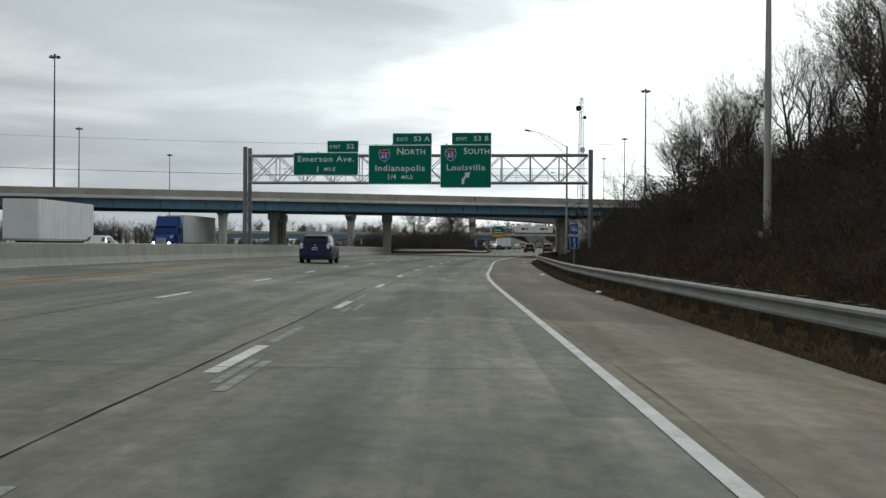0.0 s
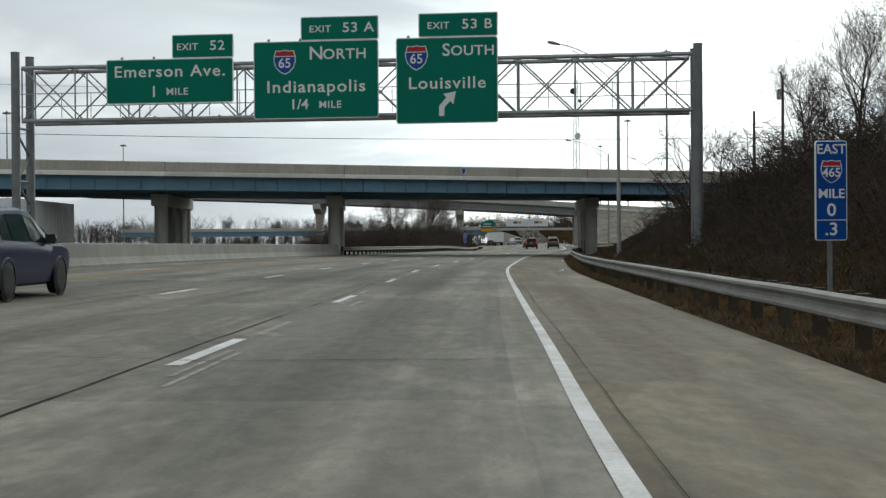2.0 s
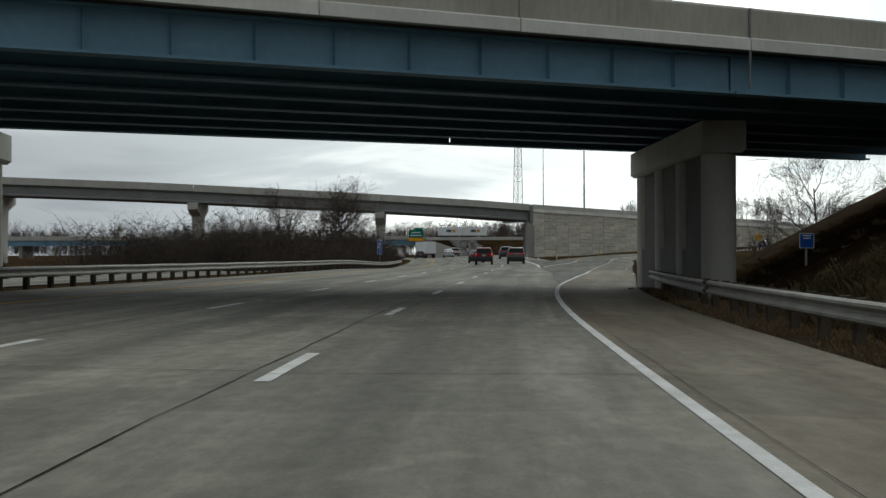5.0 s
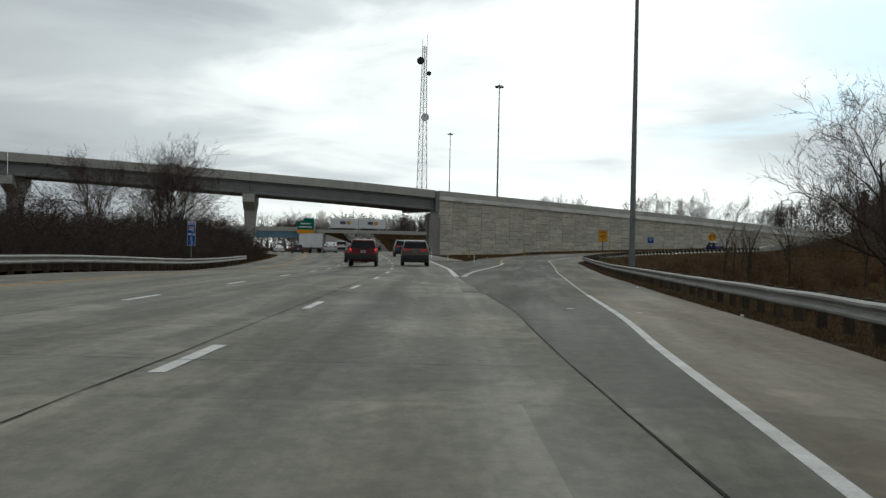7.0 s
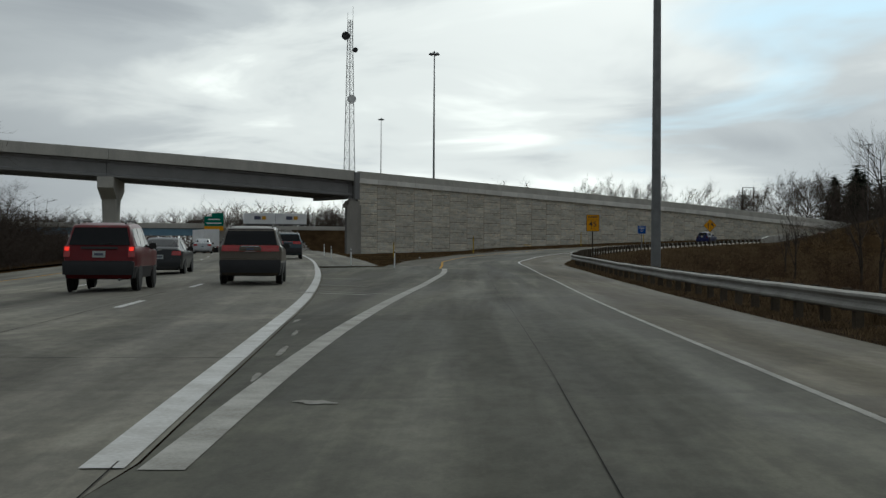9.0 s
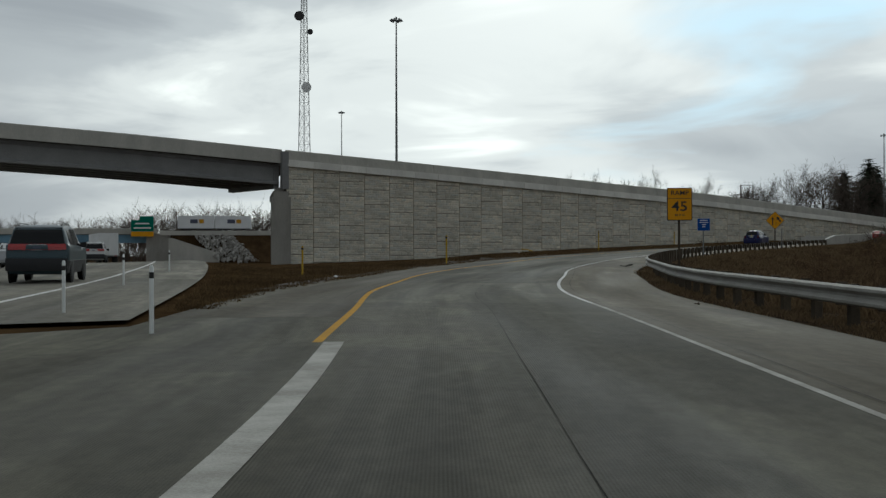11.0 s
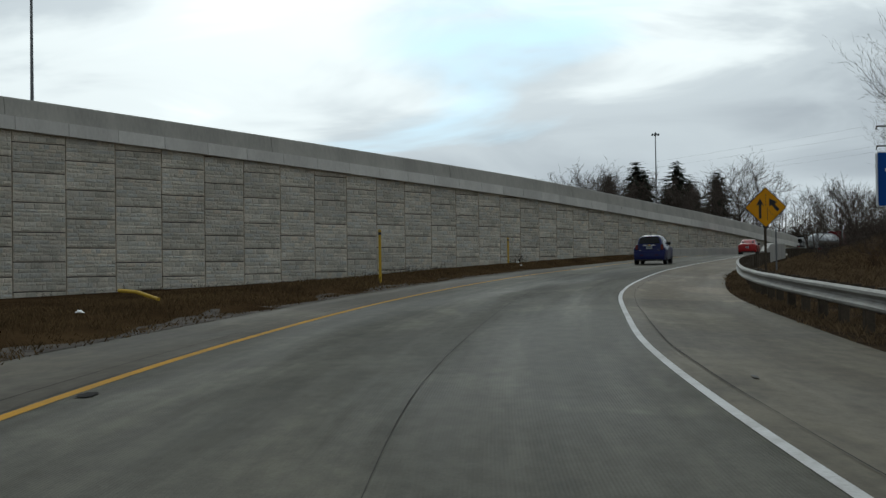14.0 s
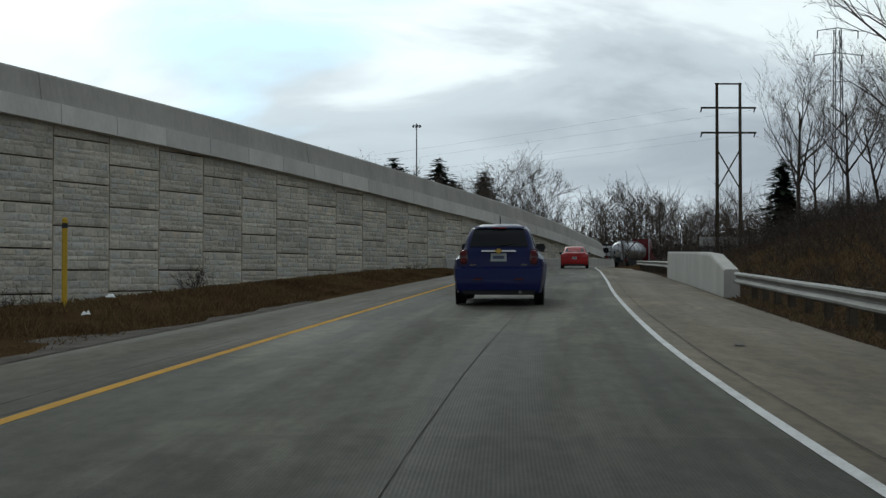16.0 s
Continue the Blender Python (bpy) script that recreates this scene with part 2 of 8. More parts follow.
M["stain"] = surface("oil_stain", (0.050, 0.047, 0.042), (0.085, 0.080, 0.070), 4.0, 0.8, 0.1, 30)
M["grass"] = surface("winter_grass", (0.078, 0.050, 0.025), (0.034, 0.021, 0.011), 0.35, 0.95, 0.9, 9.0)
M["litter"] = surface("leaf_litter", (0.058, 0.038, 0.022), (0.022, 0.015, 0.009), 1.4, 0.95, 1.0, 11.0)
M["dirt"] = surface("roadside_dirt", (0.072, 0.052, 0.034), (0.032, 0.023, 0.016), 1.3, 0.95, 0.9, 16.0)
M["riprap"] = surface("pale_riprap_stone", (0.46, 0.445, 0.41), (0.26, 0.25, 0.23), 0.8, 0.9, 0.9, 4.0, island=0.25)
M["gravel"] = surface("gravel", (0.115, 0.098, 0.080), (0.045, 0.037, 0.030), 2.2, 0.9, 0.9, 30.0)
M["concrete"] = surface("weathered_concrete", (0.33, 0.315, 0.28), (0.245, 0.235, 0.21), 0.7, 0.85, 0.3, 12.0, stretch=(1, 1, 0.35))
M["parapet"] = surface("stained_parapet_concrete", (0.46, 0.43, 0.36), (0.34, 0.315, 0.265), 0.5, 0.85, 0.25, 8.0, stretch=(1, 1, 0.25))
# Pale concrete; on the bents it also stands for skylight on columns and caps.
M["pale_concrete"] = surface("pale_new_or_lit_concrete", (0.49, 0.475, 0.425), (0.39, 0.38, 0.34), 0.6, 0.85, 0.2, 9.0, stretch=(1, 1, 0.4))
M["cast_parapet"] = surface("cast_parapet_concrete", (0.49, 0.475, 0.415), (0.36, 0.348, 0.305), 0.45, 0.85, 0.2, 7.0, stretch=(1, 1, 0.3))
M["coping"] = surface("pale_coping_concrete", (0.74, 0.725, 0.66), (0.60, 0.585, 0.53), 0.6, 0.85, 0.2, 9.0, stretch=(1, 1, 0.4), spread=0.10)
# Darker concrete: carries the shade of pier walls and bridge undersides in its colour.
M["dark_concrete"] = surface("dark_or_shaded_concrete", (0.13, 0.122, 0.11), (0.085, 0.08, 0.072), 0.8, 0.85, 0.3, 12.0)
M["girder_blue"] = surface("faded_blue_girder_paint", (0.150, 0.285, 0.380), (0.115, 0.225, 0.310), 0.4, 0.55, 0.1, 6.0)
M["girder_grey"] = surface("grey_girder_concrete", (0.235, 0.235, 0.23), (0.19, 0.19, 0.187), 0.5, 0.8, 0.1, 8.0)
M["girder_dark"] = surface("dark_inner_girder", (0.060, 0.062, 0.065), (0.045, 0.045, 0.047), 0.6, 0.8)
M["galv"] = surface("galvanised_steel", (0.40, 0.41, 0.41), (0.30, 0.31, 0.31), 3.0, 0.50, 0.05, 40.0, metal=0.7)
M["galv_dull"] = surface("dull_galvanised_steel", (0.24, 0.25, 0.25), (0.18, 0.19, 0.19), 2.0, 0.6, 0.05, 30.0, metal=0.5)
M["rail"] = surface("weathered_rail_steel", (0.30, 0.293, 0.265), (0.20, 0.194, 0.172), 1.0, 0.72, 0.1, 18.0, metal=0.2)
M["wood_post"] = surface("weathered_timber", (0.10, 0.082, 0.060), (0.058, 0.048, 0.036), 2.0, 0.9, 0.5, 30.0, spread=0.2)
M["lamp_pole"] = surface("pale_pole_metal", (0.40, 0.40, 0.38), (0.32, 0.32, 0.305), 1.0, 0.5, 0.0, 20.0, metal=0.4)
M["sign_green"] = surface("green_sign_sheeting", (0.003, 0.180, 0.122), (0.003, 0.160, 0.108), 0.8, 0.45, spec=0.15)
M["sign_white"] = surface("white_sign_sheeting", (0.80, 0.82, 0.80), (0.74, 0.76, 0.74), 1.5, 0.45, spec=0.15)
M["sign_blue"] = surface("blue_sign_sheeting", (0.006, 0.075, 0.33), (0.005, 0.062, 0.28), 0.8, 0.45, spec=0.15)
M["shield_blue"] = surface("shield_blue_sheeting", (0.020, 0.085, 0.34), (0.018, 0.075, 0.30), 0.8, 0.45, spec=0.15)
M["sign_red"] = surface("shield_red_sheeting", (0.45, 0.035, 0.040), (0.38, 0.03, 0.035), 0.8, 0.45, spec=0.15)
M["sign_yellow"] = surface("yellow_sign_sheeting", (0.78, 0.36, 0.010), (0.70, 0.31, 0.010), 0.8, 0.45, spec=0.15)
M["sign_black"] = surface("black_sign_sheeting", (0.012, 0.012, 0.012), (0.02, 0.02, 0.02), 0.8, 0.5)
M["sign_back"] = surface("bare_sign_aluminium", (0.35, 0.36, 0.36), (0.28, 0.29, 0.29), 1.0, 0.5, metal=0.5)
M["post_yellow"] = surface("yellow_marker_plastic", (0.62, 0.40, 0.02), (0.50, 0.32, 0.02), 2.0, 0.6)
M["bark"] = surface("grey_brown_bark", (0.088, 0.074, 0.062), (0.044, 0.037, 0.031), 2.0, 0.95, 0.6, 20.0)
M["twig"] = surface("bare_twigs", (0.150, 0.125, 0.105), (0.082, 0.068, 0.056), 0.8, 0.95, island=0.25)
M["brush"] = surface("dry_brush", (0.098, 0.080, 0.067), (0.052, 0.042, 0.035), 0.35, 0.95, island=0.3)
M["fir"] = surface("dark_fir_needles", (0.024, 0.036, 0.022), (0.042, 0.054, 0.032), 1.5, 0.9, island=0.3)
M["blade"] = surface("dry_grass_blades", (0.215, 0.152, 0.086), (0.112, 0.080, 0.047), 0.5, 0.95, island=0.4)
M["gore_blade"] = surface("brown_gore_grass", (0.175, 0.120, 0.060), (0.078, 0.052, 0.028), 0.3, 0.95, island=0.4)
M["red_brush"] = surface("reddish_dry_brush", (0.125, 0.082, 0.050), (0.058, 0.039, 0.026), 0.35, 0.95, island=0.35)
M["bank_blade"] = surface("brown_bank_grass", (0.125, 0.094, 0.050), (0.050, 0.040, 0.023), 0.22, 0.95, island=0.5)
M["far_wood"] = surface("far_bare_woods", (0.145, 0.120, 0.102), (0.080, 0.066, 0.057), 0.05, 0.98, island=0.25)
M["black_rubber"] = surface("black_tread_rubber", (0.012, 0.012, 0.012), (0.02, 0.02, 0.02), 3.0, 0.85)
M["shed_grey"] = surface("blue_grey_cladding", (0.16, 0.18, 0.20), (0.12, 0.135, 0.15), 0.8, 0.7)
M["wire"] = surface("black_cable", (0.02, 0.02, 0.02), (0.03, 0.03, 0.03), 3.0, 0.6)


# ---- building helpers ----
class Shape:
    """Collects vertices and faces of one mesh."""

    def __init__(self):
        self.v, self.f, self.uv = [], [], []

    def add(self, verts, faces):
        k = len(self.v)
        self.v.extend(tuple(p) for p in verts)
        self.f.extend(tuple(i + k for i in q) for q in faces)
        return self

    def box(self, sx, sy, sz, m=None, bevel=0.0):
        """A box about the origin, or about m; its upright edges may be cut."""
        x, y, z = sx / 2, sy / 2, sz / 2
        if bevel:
            b = bevel
            ring = [(x - b, -y), (x, -y + b), (x, y - b), (x - b, y), (-x + b, y), (-x, y - b), (-x, -y + b), (-x + b, -y)]
        else:
            ring = [(x, -y), (x, y), (-x, y), (-x, -y)]
        n = len(ring)
        vs = [Vector((*p, -z)) for p in ring] + [Vector((*p, z)) for p in ring]
        if m is not None:
            vs = [m @ p for p in vs]
        fs = [(i, (i + 1) % n, (i + 1) % n + n, i + n) for i in range(n)]
        return self.add(vs, fs + [tuple(range(n))[::-1], tuple(range(n, 2 * n))])

    def bar(self, a, b, w, d=None, up=(0, 0, 1)):
        """A square bar from a to b."""
        a, b = Vector(a), Vector(b)
        t = (b - a).normalized()
        u = Vector(up) if abs(t.dot(Vector(up))) < 0.95 else Vector((1, 0, 0))
        s = t.cross(u).normalized()
        u = s.cross(t)
        w, d = w / 2, (d or w) / 2
        vs = [p + s * i * w + u * j * d for p in (a, b) for i, j in ((1, -1), (1, 1), (-1, 1), (-1, -1))]
        return self.add(vs, [(0, 1, 5, 4), (1, 2, 6, 5), (2, 3, 7, 6), (3, 0, 4, 7), (3, 2, 1, 0), (4, 5, 6, 7)])

    def tube(self, pts, radii, n=8, cap=True):
        """A round tube through pts."""
        pts = [Vector(p) for p in pts]
        if isinstance(radii, (int, float)):
            radii = [radii] * len(pts)
        t0 = (pts[1] - pts[0]).normalized()
        u = t0.orthogonal().normalized()
        vs, fs = [], []
        for i, p in enumerate(pts):
            t = (pts[min(i + 1, len(pts) - 1)] - pts[max(i - 1, 0)]).normalized()
            u = (u - t * u.dot(t)).normalized()
            s = t.cross(u)
            vs += [p + (u * math.cos(2 * math.pi * k / n) + s * math.sin(2 * math.pi * k / n)) * radii[i] for k in range(n)]
        for i in range(len(pts) - 1):
            fs += [(i * n + k, i * n + (k + 1) % n, (i + 1) * n + (k + 1) % n, (i + 1) * n + k) for k in range(n)]
        if cap:
            fs += [tuple(range(n))[::-1], tuple(range(len(vs) - n, len(vs)))]
        return self.add(vs, fs)

    def spike(self, a, b, r):
        """A thin three-sided twig that ends in a point."""
        t = b - a
        u = t.orthogonal().normalized() * r
        s = t.normalized().cross(u)
        k = len(self.v)
        self.v += [tuple(a + u), tuple(a - u * 0.5 + s * 0.87), tuple(a - u * 0.5 - s * 0.87), tuple(b)]
        self.f += [(k, k + 1, k + 3), (k + 1, k + 2, k + 3), (k + 2, k, k + 3)]
        return self

    def prism(self, outline, depth, m=None):
        """A flat outline in x and z, thick along y, about the origin or m."""
        n = len(outline)
        vs = [Vector((x, -depth / 2, z)) for x, z in outline] + [Vector((x, depth / 2, z)) for x, z in outline]
        if m is not None:
            vs = [m @ p for p in vs]
        fs = [(i, i + n, (i + 1) % n + n, (i + 1) % n) for i in range(n)]
        return self.add(vs, fs + [tuple(range(n)), tuple(range(n, 2 * n))[::-1]])

    def loft(self, rings, closed=True, caps=True):
        n = len(rings[0])
        vs = [p for r in rings for p in r]
        fs = []
        for i in range(len(rings) - 1):
            for k in range(n if closed else n - 1):
                fs.append((i * n + k, i * n + (k + 1) % n, (i + 1) * n + (k + 1) % n, (i + 1) * n + k))
        if caps and closed:
            fs += [tuple(range(n))[::-1], tuple(range(len(vs) - n, len(vs)))]
        return self.add(vs, fs)

    def mesh(self, name, smooth=False):
        me = bpy.data.meshes.new(name)
        me.from_pydata([tuple(p) for p in self.v], [], self.f)
        if self.uv:
            lay = me.uv_layers.new(name="lane")
            idx = np.zeros(len(me.loops), dtype=np.int32)
            me.loops.foreach_get("vertex_index", idx)
            lay.data.foreach_set("uv", np.array(self.uv, dtype=np.float32)[idx].ravel())
        if smooth:
            me.polygons.foreach_set("use_smooth", [True] * len(me.polygons))
        me.update()
        return me


def part(name, shape, material, parent=None, label="", smooth=False, kind="", clean=True):
    """Links a shape as one mesh object, under a thing or a part."""
    me = shape if isinstance(shape, bpy.types.Mesh) else shape.mesh(name, smooth)
    if not isinstance(shape, bpy.types.Mesh) and clean and len(me.polygons) < 60000:
        bm = bmesh.new()
        bm.from_mesh(me)
        bmesh.ops.recalc_face_normals(bm, faces=bm.faces)
        bm.to_mesh(me)
        bm.free()
    if material is not None and not me.materials:
        me.materials.append(M[material] if isinstance(material, str) else material)
    ob = new(name, me)
    if smooth:
        soften(me)
    if parent is not None:
        ob.parent = parent
    return tagged(ob, label, "", "", kind)


def soften(me, degrees=35):
    """Sharp edges where faces meet at more than that."""
    bm = bmesh.new()
    bm.from_mesh(me)
    lim = radians(degrees)
    for e in bm.edges:
        e.smooth = len(e.link_faces) == 2 and e.calc_face_angle(0) < lim
    bm.to_mesh(me)
    bm.free()


def thing(name, label, category, m=None, group="", kind=""):
    ob = new(name)
    ob.empty_display_size = 0.2
    if m is not None:
        ob.matrix_world = m
    return tagged(ob, label, category, group, kind)


def lettering(text, size, material, parent, m, name="lettering", wide=1.0, depth=0.004, align="CENTER", space=1.0):
    """Words as flat letters with a little thickness, upright in x and z of m."""
    cu = bpy.data.curves.new("letters", "FONT")
    cu.body, cu.size, cu.extrude, cu.align_x, cu.align_y = text, size, depth, align, "CENTER"
    cu.space_character, cu.resolution_u, cu.offset = space, 3, size * 0.012
    tmp = bpy.data.objects.new("letters", cu)
    me = bpy.data.meshes.new_from_object(tmp)
    me.transform(m @ pose(0, 0, 0, 90) @ Matrix.Diagonal((wide * 1.07, 1, 1, 1)))
    bpy.data.objects.remove(tmp)
    bpy.data.curves.remove(cu)
    me.materials.clear()
    return split_words(me, name, size * wide * space, material, parent, m)


def split_words(me, name, size, material, parent, m):
    """Each word of a line becomes a part of its own."""
    bm = bmesh.new()
    bm.from_mesh(me)
    inv = m.inverted()
    seen, runs = set(), []
    for f in bm.faces:
        if f in seen:
            continue
        stack, isle = [f], []
        seen.add(f)
        while stack:
            q = stack.pop()
            isle.append(q)
            for e in q.edges:
                for g in e.link_faces:
                    if g not in seen:
                        seen.add(g)
                        stack.append(g)
        xs = [(inv @ v.co).x for q in isle for v in q.verts]
        runs.append((min(xs), max(xs), isle))
    runs.sort(key=lambda r: r[0])
    words, end = [], None
    for a, b, isle in runs:
        if end is None or a - end > 0.20 * size:
            words.append([])
            end = b
        words[-1] += isle
        end = max(end, b)
    out = None
    for w in words:
        sh, index = Shape(), {}
        for f in w:
            for v in f.verts:
                if v.index not in index:
                    index[v.index] = len(sh.v)
                    sh.v.append(tuple(v.co))
            sh.f.append(tuple(index[v.index] for v in f.verts))
        out = part(name, sh, material, parent, clean=False)
    bm.free()
    return out


def smooth_line(pts, step=1.0, soft=8):
    """A soft line through plan points, one point about every step metres: x, y, station, heading."""
    p = np.array(pts, float)
    p = np.vstack([2 * p[0] - p[1], p, 2 * p[-1] - p[-2]])
    out = []
    for i in range(1, len(p) - 2):
        n = max(2, int(np.hypot(*(p[i + 1] - p[i])) / step))
        for k in range(n):
            t = k / n
            a, b, c, d = p[i - 1], p[i], p[i + 1], p[i + 2]
            out.append(0.5 * (2 * b + (c - a) * t + (2 * a - 5 * b + 4 * c - d) * t * t + (3 * b - a - 3 * c + d) * t ** 3))
    out.append(p[-2])
    q = np.array(out)
    for _ in range(soft):
        q[1:-1] = q[1:-1] * 0.5 + (q[:-2] + q[2:]) * 0.25
    s = np.concatenate([[0], np.cumsum(np.hypot(*np.diff(q, axis=0).T))])
    h = np.arctan2(np.gradient(q[:, 0]), np.gradient(q[:, 1]))
    return np.column_stack([q, s, h])


def shifted(line, o):
    """The line moved o metres to its right."""
    out = line.copy()
    out[:, 0] += o * np.cos(line[:, 3])
    out[:, 1] -= o * np.sin(line[:, 3])
    return out


def along(line, s):
    """x, y, heading at station s."""
    return tuple(float(np.interp(s, line[:, 2], line[:, k])) for k in (0, 1, 3))


def cut(line, s0, s1):
    q = line[(line[:, 2] >= s0) & (line[:, 2] <= s1)]
    return q


# ---- plan lines: x to the right, y ahead of the start, metres ----
# the line between the right-hand lane and the next one, and where the through lanes go on
LINE = smooth_line([(-2.6, -40), (-2.3, -10), (-2.07, 15), (-1.85, 33), (-1.6, 51.5), (-1.1, 65), (-0.45, 78), (0.5, 99), (1.6, 113), (4.6, 142),
                    (8.5, 172), (11.0, 190), (13.5, 208), (16.0, 226), (18.3, 245), (21.2, 275), (23.6, 310), (24.6, 350), (23.6, 390), (20.0, 430),
                    (13.5, 470), (2, 520), (-15, 575), (-42, 640)])
# the white edge line on our right, along the exit ramp to the woods
EDGE = smooth_line([(1.15, -40), (1.32, -10), (1.47, 8), (1.52, 20), (1.62, 42), (1.92, 54.5), (2.25, 61.5), (3.0, 78), (4.0, 98), (5.2, 113), (8.35, 145), (11.05, 164), (13.85, 177.7),
                    (15.5, 185.5), (16.84, 191.4), (20.08, 207.3), (23.43, 223), (27.2, 240.8), (31.0, 257.6), (36.0, 281), (38.25, 291.7), (40.8, 300.15), (42.68, 305.5), (44.85, 312.15), (47.4, 318.6), (49.75, 324.0),
                    (53.95, 333.0), (58.1, 341.0), (60.7, 345.4), (65.3, 353.0), (68.65, 358.05), (71.9, 362.6), (78.4, 371.2), (82.82, 376.7), (86.75, 381.35), (95.2, 391.0),
                    (104, 400.8), (116, 414.2), (125, 424.3), (140, 441), (158, 459), (180, 476.5), (212, 496), (255, 514)])
# the yellow line and the joint of the ramp
YELLOW = smooth_line([(30.7, 277), (31.4, 280.5), (32.2, 284.2), (33.0, 288.6), (33.72, 292.4), (34.45, 295.4), (35.9, 300.6), (38.0, 308.2), (40.85, 315.9), (44.6, 324.3), (46.35, 328), (50.85, 338.15), (54.1, 344.3),
                      (57.95, 350.9), (62.7, 358.35), (68.45, 366.55), (75.75, 375.9), (86.6, 388.4), (100.3, 404.0), (121.3, 427.7), (136.3, 444.4), (154.4, 464.1)])
RAMP_JOINT = smooth_line([(17.05, 204.2), (18.6, 211), (21.3, 222.9), (23.7, 233.8), (28.4, 256), (33.7, 280.2), (34.6, 284.2), (35.9, 291.0), (38.45, 299.6), (40.85, 306.6), (43.05, 313.15), (46.2, 321.0), (52.2, 334.5), (56.15, 342.0),
                          (63.65, 354.7), (67.3, 360.3), (70.9, 365.6), (79.6, 376.2), (92.5, 390.9), (114, 415.5), (138, 442)])
RISE = [(0, 0.0), (296, 0.0), (311, 0.07), (327, 0.22), (340, 0.33), (351, 0.43), (362, 0.57), (373, 0.72), (385, 0.90), (396, 1.08), (408, 1.28), (419, 1.49),
        (431, 1.73), (446, 2.03), (465, 2.41), (485, 2.78), (520, 3.2), (560, 3.4), (800, 3.5)]


def offset_from(line, x, y):
    """Nearest station and signed distance to the right of it."""
    x, y = np.atleast_1d(np.asarray(x, float)), np.atleast_1d(np.asarray(y, float))
    s, o = np.empty(x.shape), np.empty(x.shape)
    for a in range(0, len(x), 4000):
        dx, dy = x[a:a + 4000, None] - line[None, :, 0], y[a:a + 4000, None] - line[None, :, 1]
        k = np.argmin(dx * dx + dy * dy, axis=1)
        r = np.arange(len(k))
        h = line[k, 3]
        ahead = dx[r, k] * np.sin(h) + dy[r, k] * np.cos(h)
        s[a:a + 4000] = line[k, 2] + np.clip(ahead, -0.6, 0.6)
        o[a:a + 4000] = dx[r, k] * np.cos(h) - dy[r, k] * np.sin(h)
        off = np.hypot(dx[r, k], dy[r, k])
        o[a:a + 4000] = np.where(off > 30, np.sign(o[a:a + 4000]) * off, o[a:a + 4000])
    return s, o


def ease(v, a, b):
    t = np.clip((v - a) / (b - a), 0, 1)
    return t * t * (3 - 2 * t)


def ground_z(x, y):
    """Height of the paving and of the land."""
    x, y = np.atleast_1d(np.asarray(x, float)), np.atleast_1d(np.asarray(y, float))
    s, o = offset_from(EDGE, x, y)
    _, m = offset_from(LINE, x, y)
    rise = np.interp(s, [a for a, _ in RISE], [b for _, b in RISE])
    left = np.clip(-m, 0, 26)
    bank = 0.031 * np.clip(left, 0, 11.4) * ease(y, 230, 60)
    crown = -0.035 * np.clip(left - 1.5, 0, 10) * ease(y, 215, 250) * ease(y, 420, 360)
    z = rise * ease(o, -75, -16) + bank + crown
    z = z - 0.045 * np.clip(o, 0, 4.2)
    # cutting on our right before the first bridge, low field after it, a mound by the woods
    far = np.clip(o - 5.0, 0, 60)
    hill = ease(y, 186, 168) * np.minimum(0.46 * far, 5.2 + 0.04 * far)
    field = ease(y, 186, 215) * ease(y, 395, 370) * -np.minimum(0.10 * far, 1.6)
    mound = ease(y, 374, 392) * ease(x, 96, 104) * np.minimum(0.33 * np.clip(o - 6.0, 0, 60), 4.2)
    # shallow ditch at the foot of the retaining wall
    ditch = -0.55 * ease(o, -8.5, -14.0) * ease(m, 6, 12) * ease(y, 290, 320)
    berm = 0.26 * ease(o, -7.2, -8.4) * ease(o, -14.0, -10.2) * ease(m, 6, 10) * ease(y, 322, 345)
    # banks beyond the other carriageway
    other = np.clip(-m - 34, 0, 80) * ease(y, 120, 60) * 0.10
    return z + hill + field + mound + ditch + berm + np.minimum(other, 3.0)


def gz(x, y):
    return float(ground_z(x, y)[0])


def pave(name, rows, material, parent=None, label="", lift=0.0, kind="structure", uv0=0.0, cells=6):
    """A paved sheet: rows of (left xy, right xy, station), each cut in five."""
    sh = Shape()
    n = cells + 1
    xs, ys, uvs = [], [], []
    for (ax, ay), (bx, by), s in rows:
        w = math.hypot(bx - ax, by - ay)
        for k in range(n):
            t = k / (n - 1)
            xs.append(ax + (bx - ax) * t)
            ys.append(ay + (by - ay) * t)
            uvs.append((uv0 + w * t if uv0 >= 0 else w * t - w, s))
    zs = ground_z(xs, ys) + lift
    sh.v = list(zip(xs, ys, zs))
    sh.uv = uvs
    sh.f = [(i * n + k, i * n + k + 1, (i + 1) * n + k + 1, (i + 1) * n + k) for i in range(len(rows) - 1) for k in range(n - 1)]
    return part(name, sh, material, parent, label, smooth=False, kind=kind)


def strip(line, s0, s1, o, w, lift=0.006, step=1.0):
    """A thin painted stripe along a plan line."""
    n = max(2, int((s1 - s0) / step) + 1)
    sh = Shape()
    pts = [along(line, s0 + (s1 - s0) * i / (n - 1)) for i in range(n)]
    xs, ys = [], []
    for x, y, h in pts:
        for k in (-0.5, 0.5):
            xs.append(x + (o + k * w) * math.cos(h))
            ys.append(y - (o + k * w) * math.sin(h))
    zs = ground_z(xs, ys) + lift
    sh.v = list(zip(xs, ys, zs))
    sh.f = [(2 * i, 2 * i + 1, 2 * i + 3, 2 * i + 2) for i in range(n - 1)]
    return sh


def station(line, y):
    return float(np.interp(y, line[:, 1], line[:, 2]))


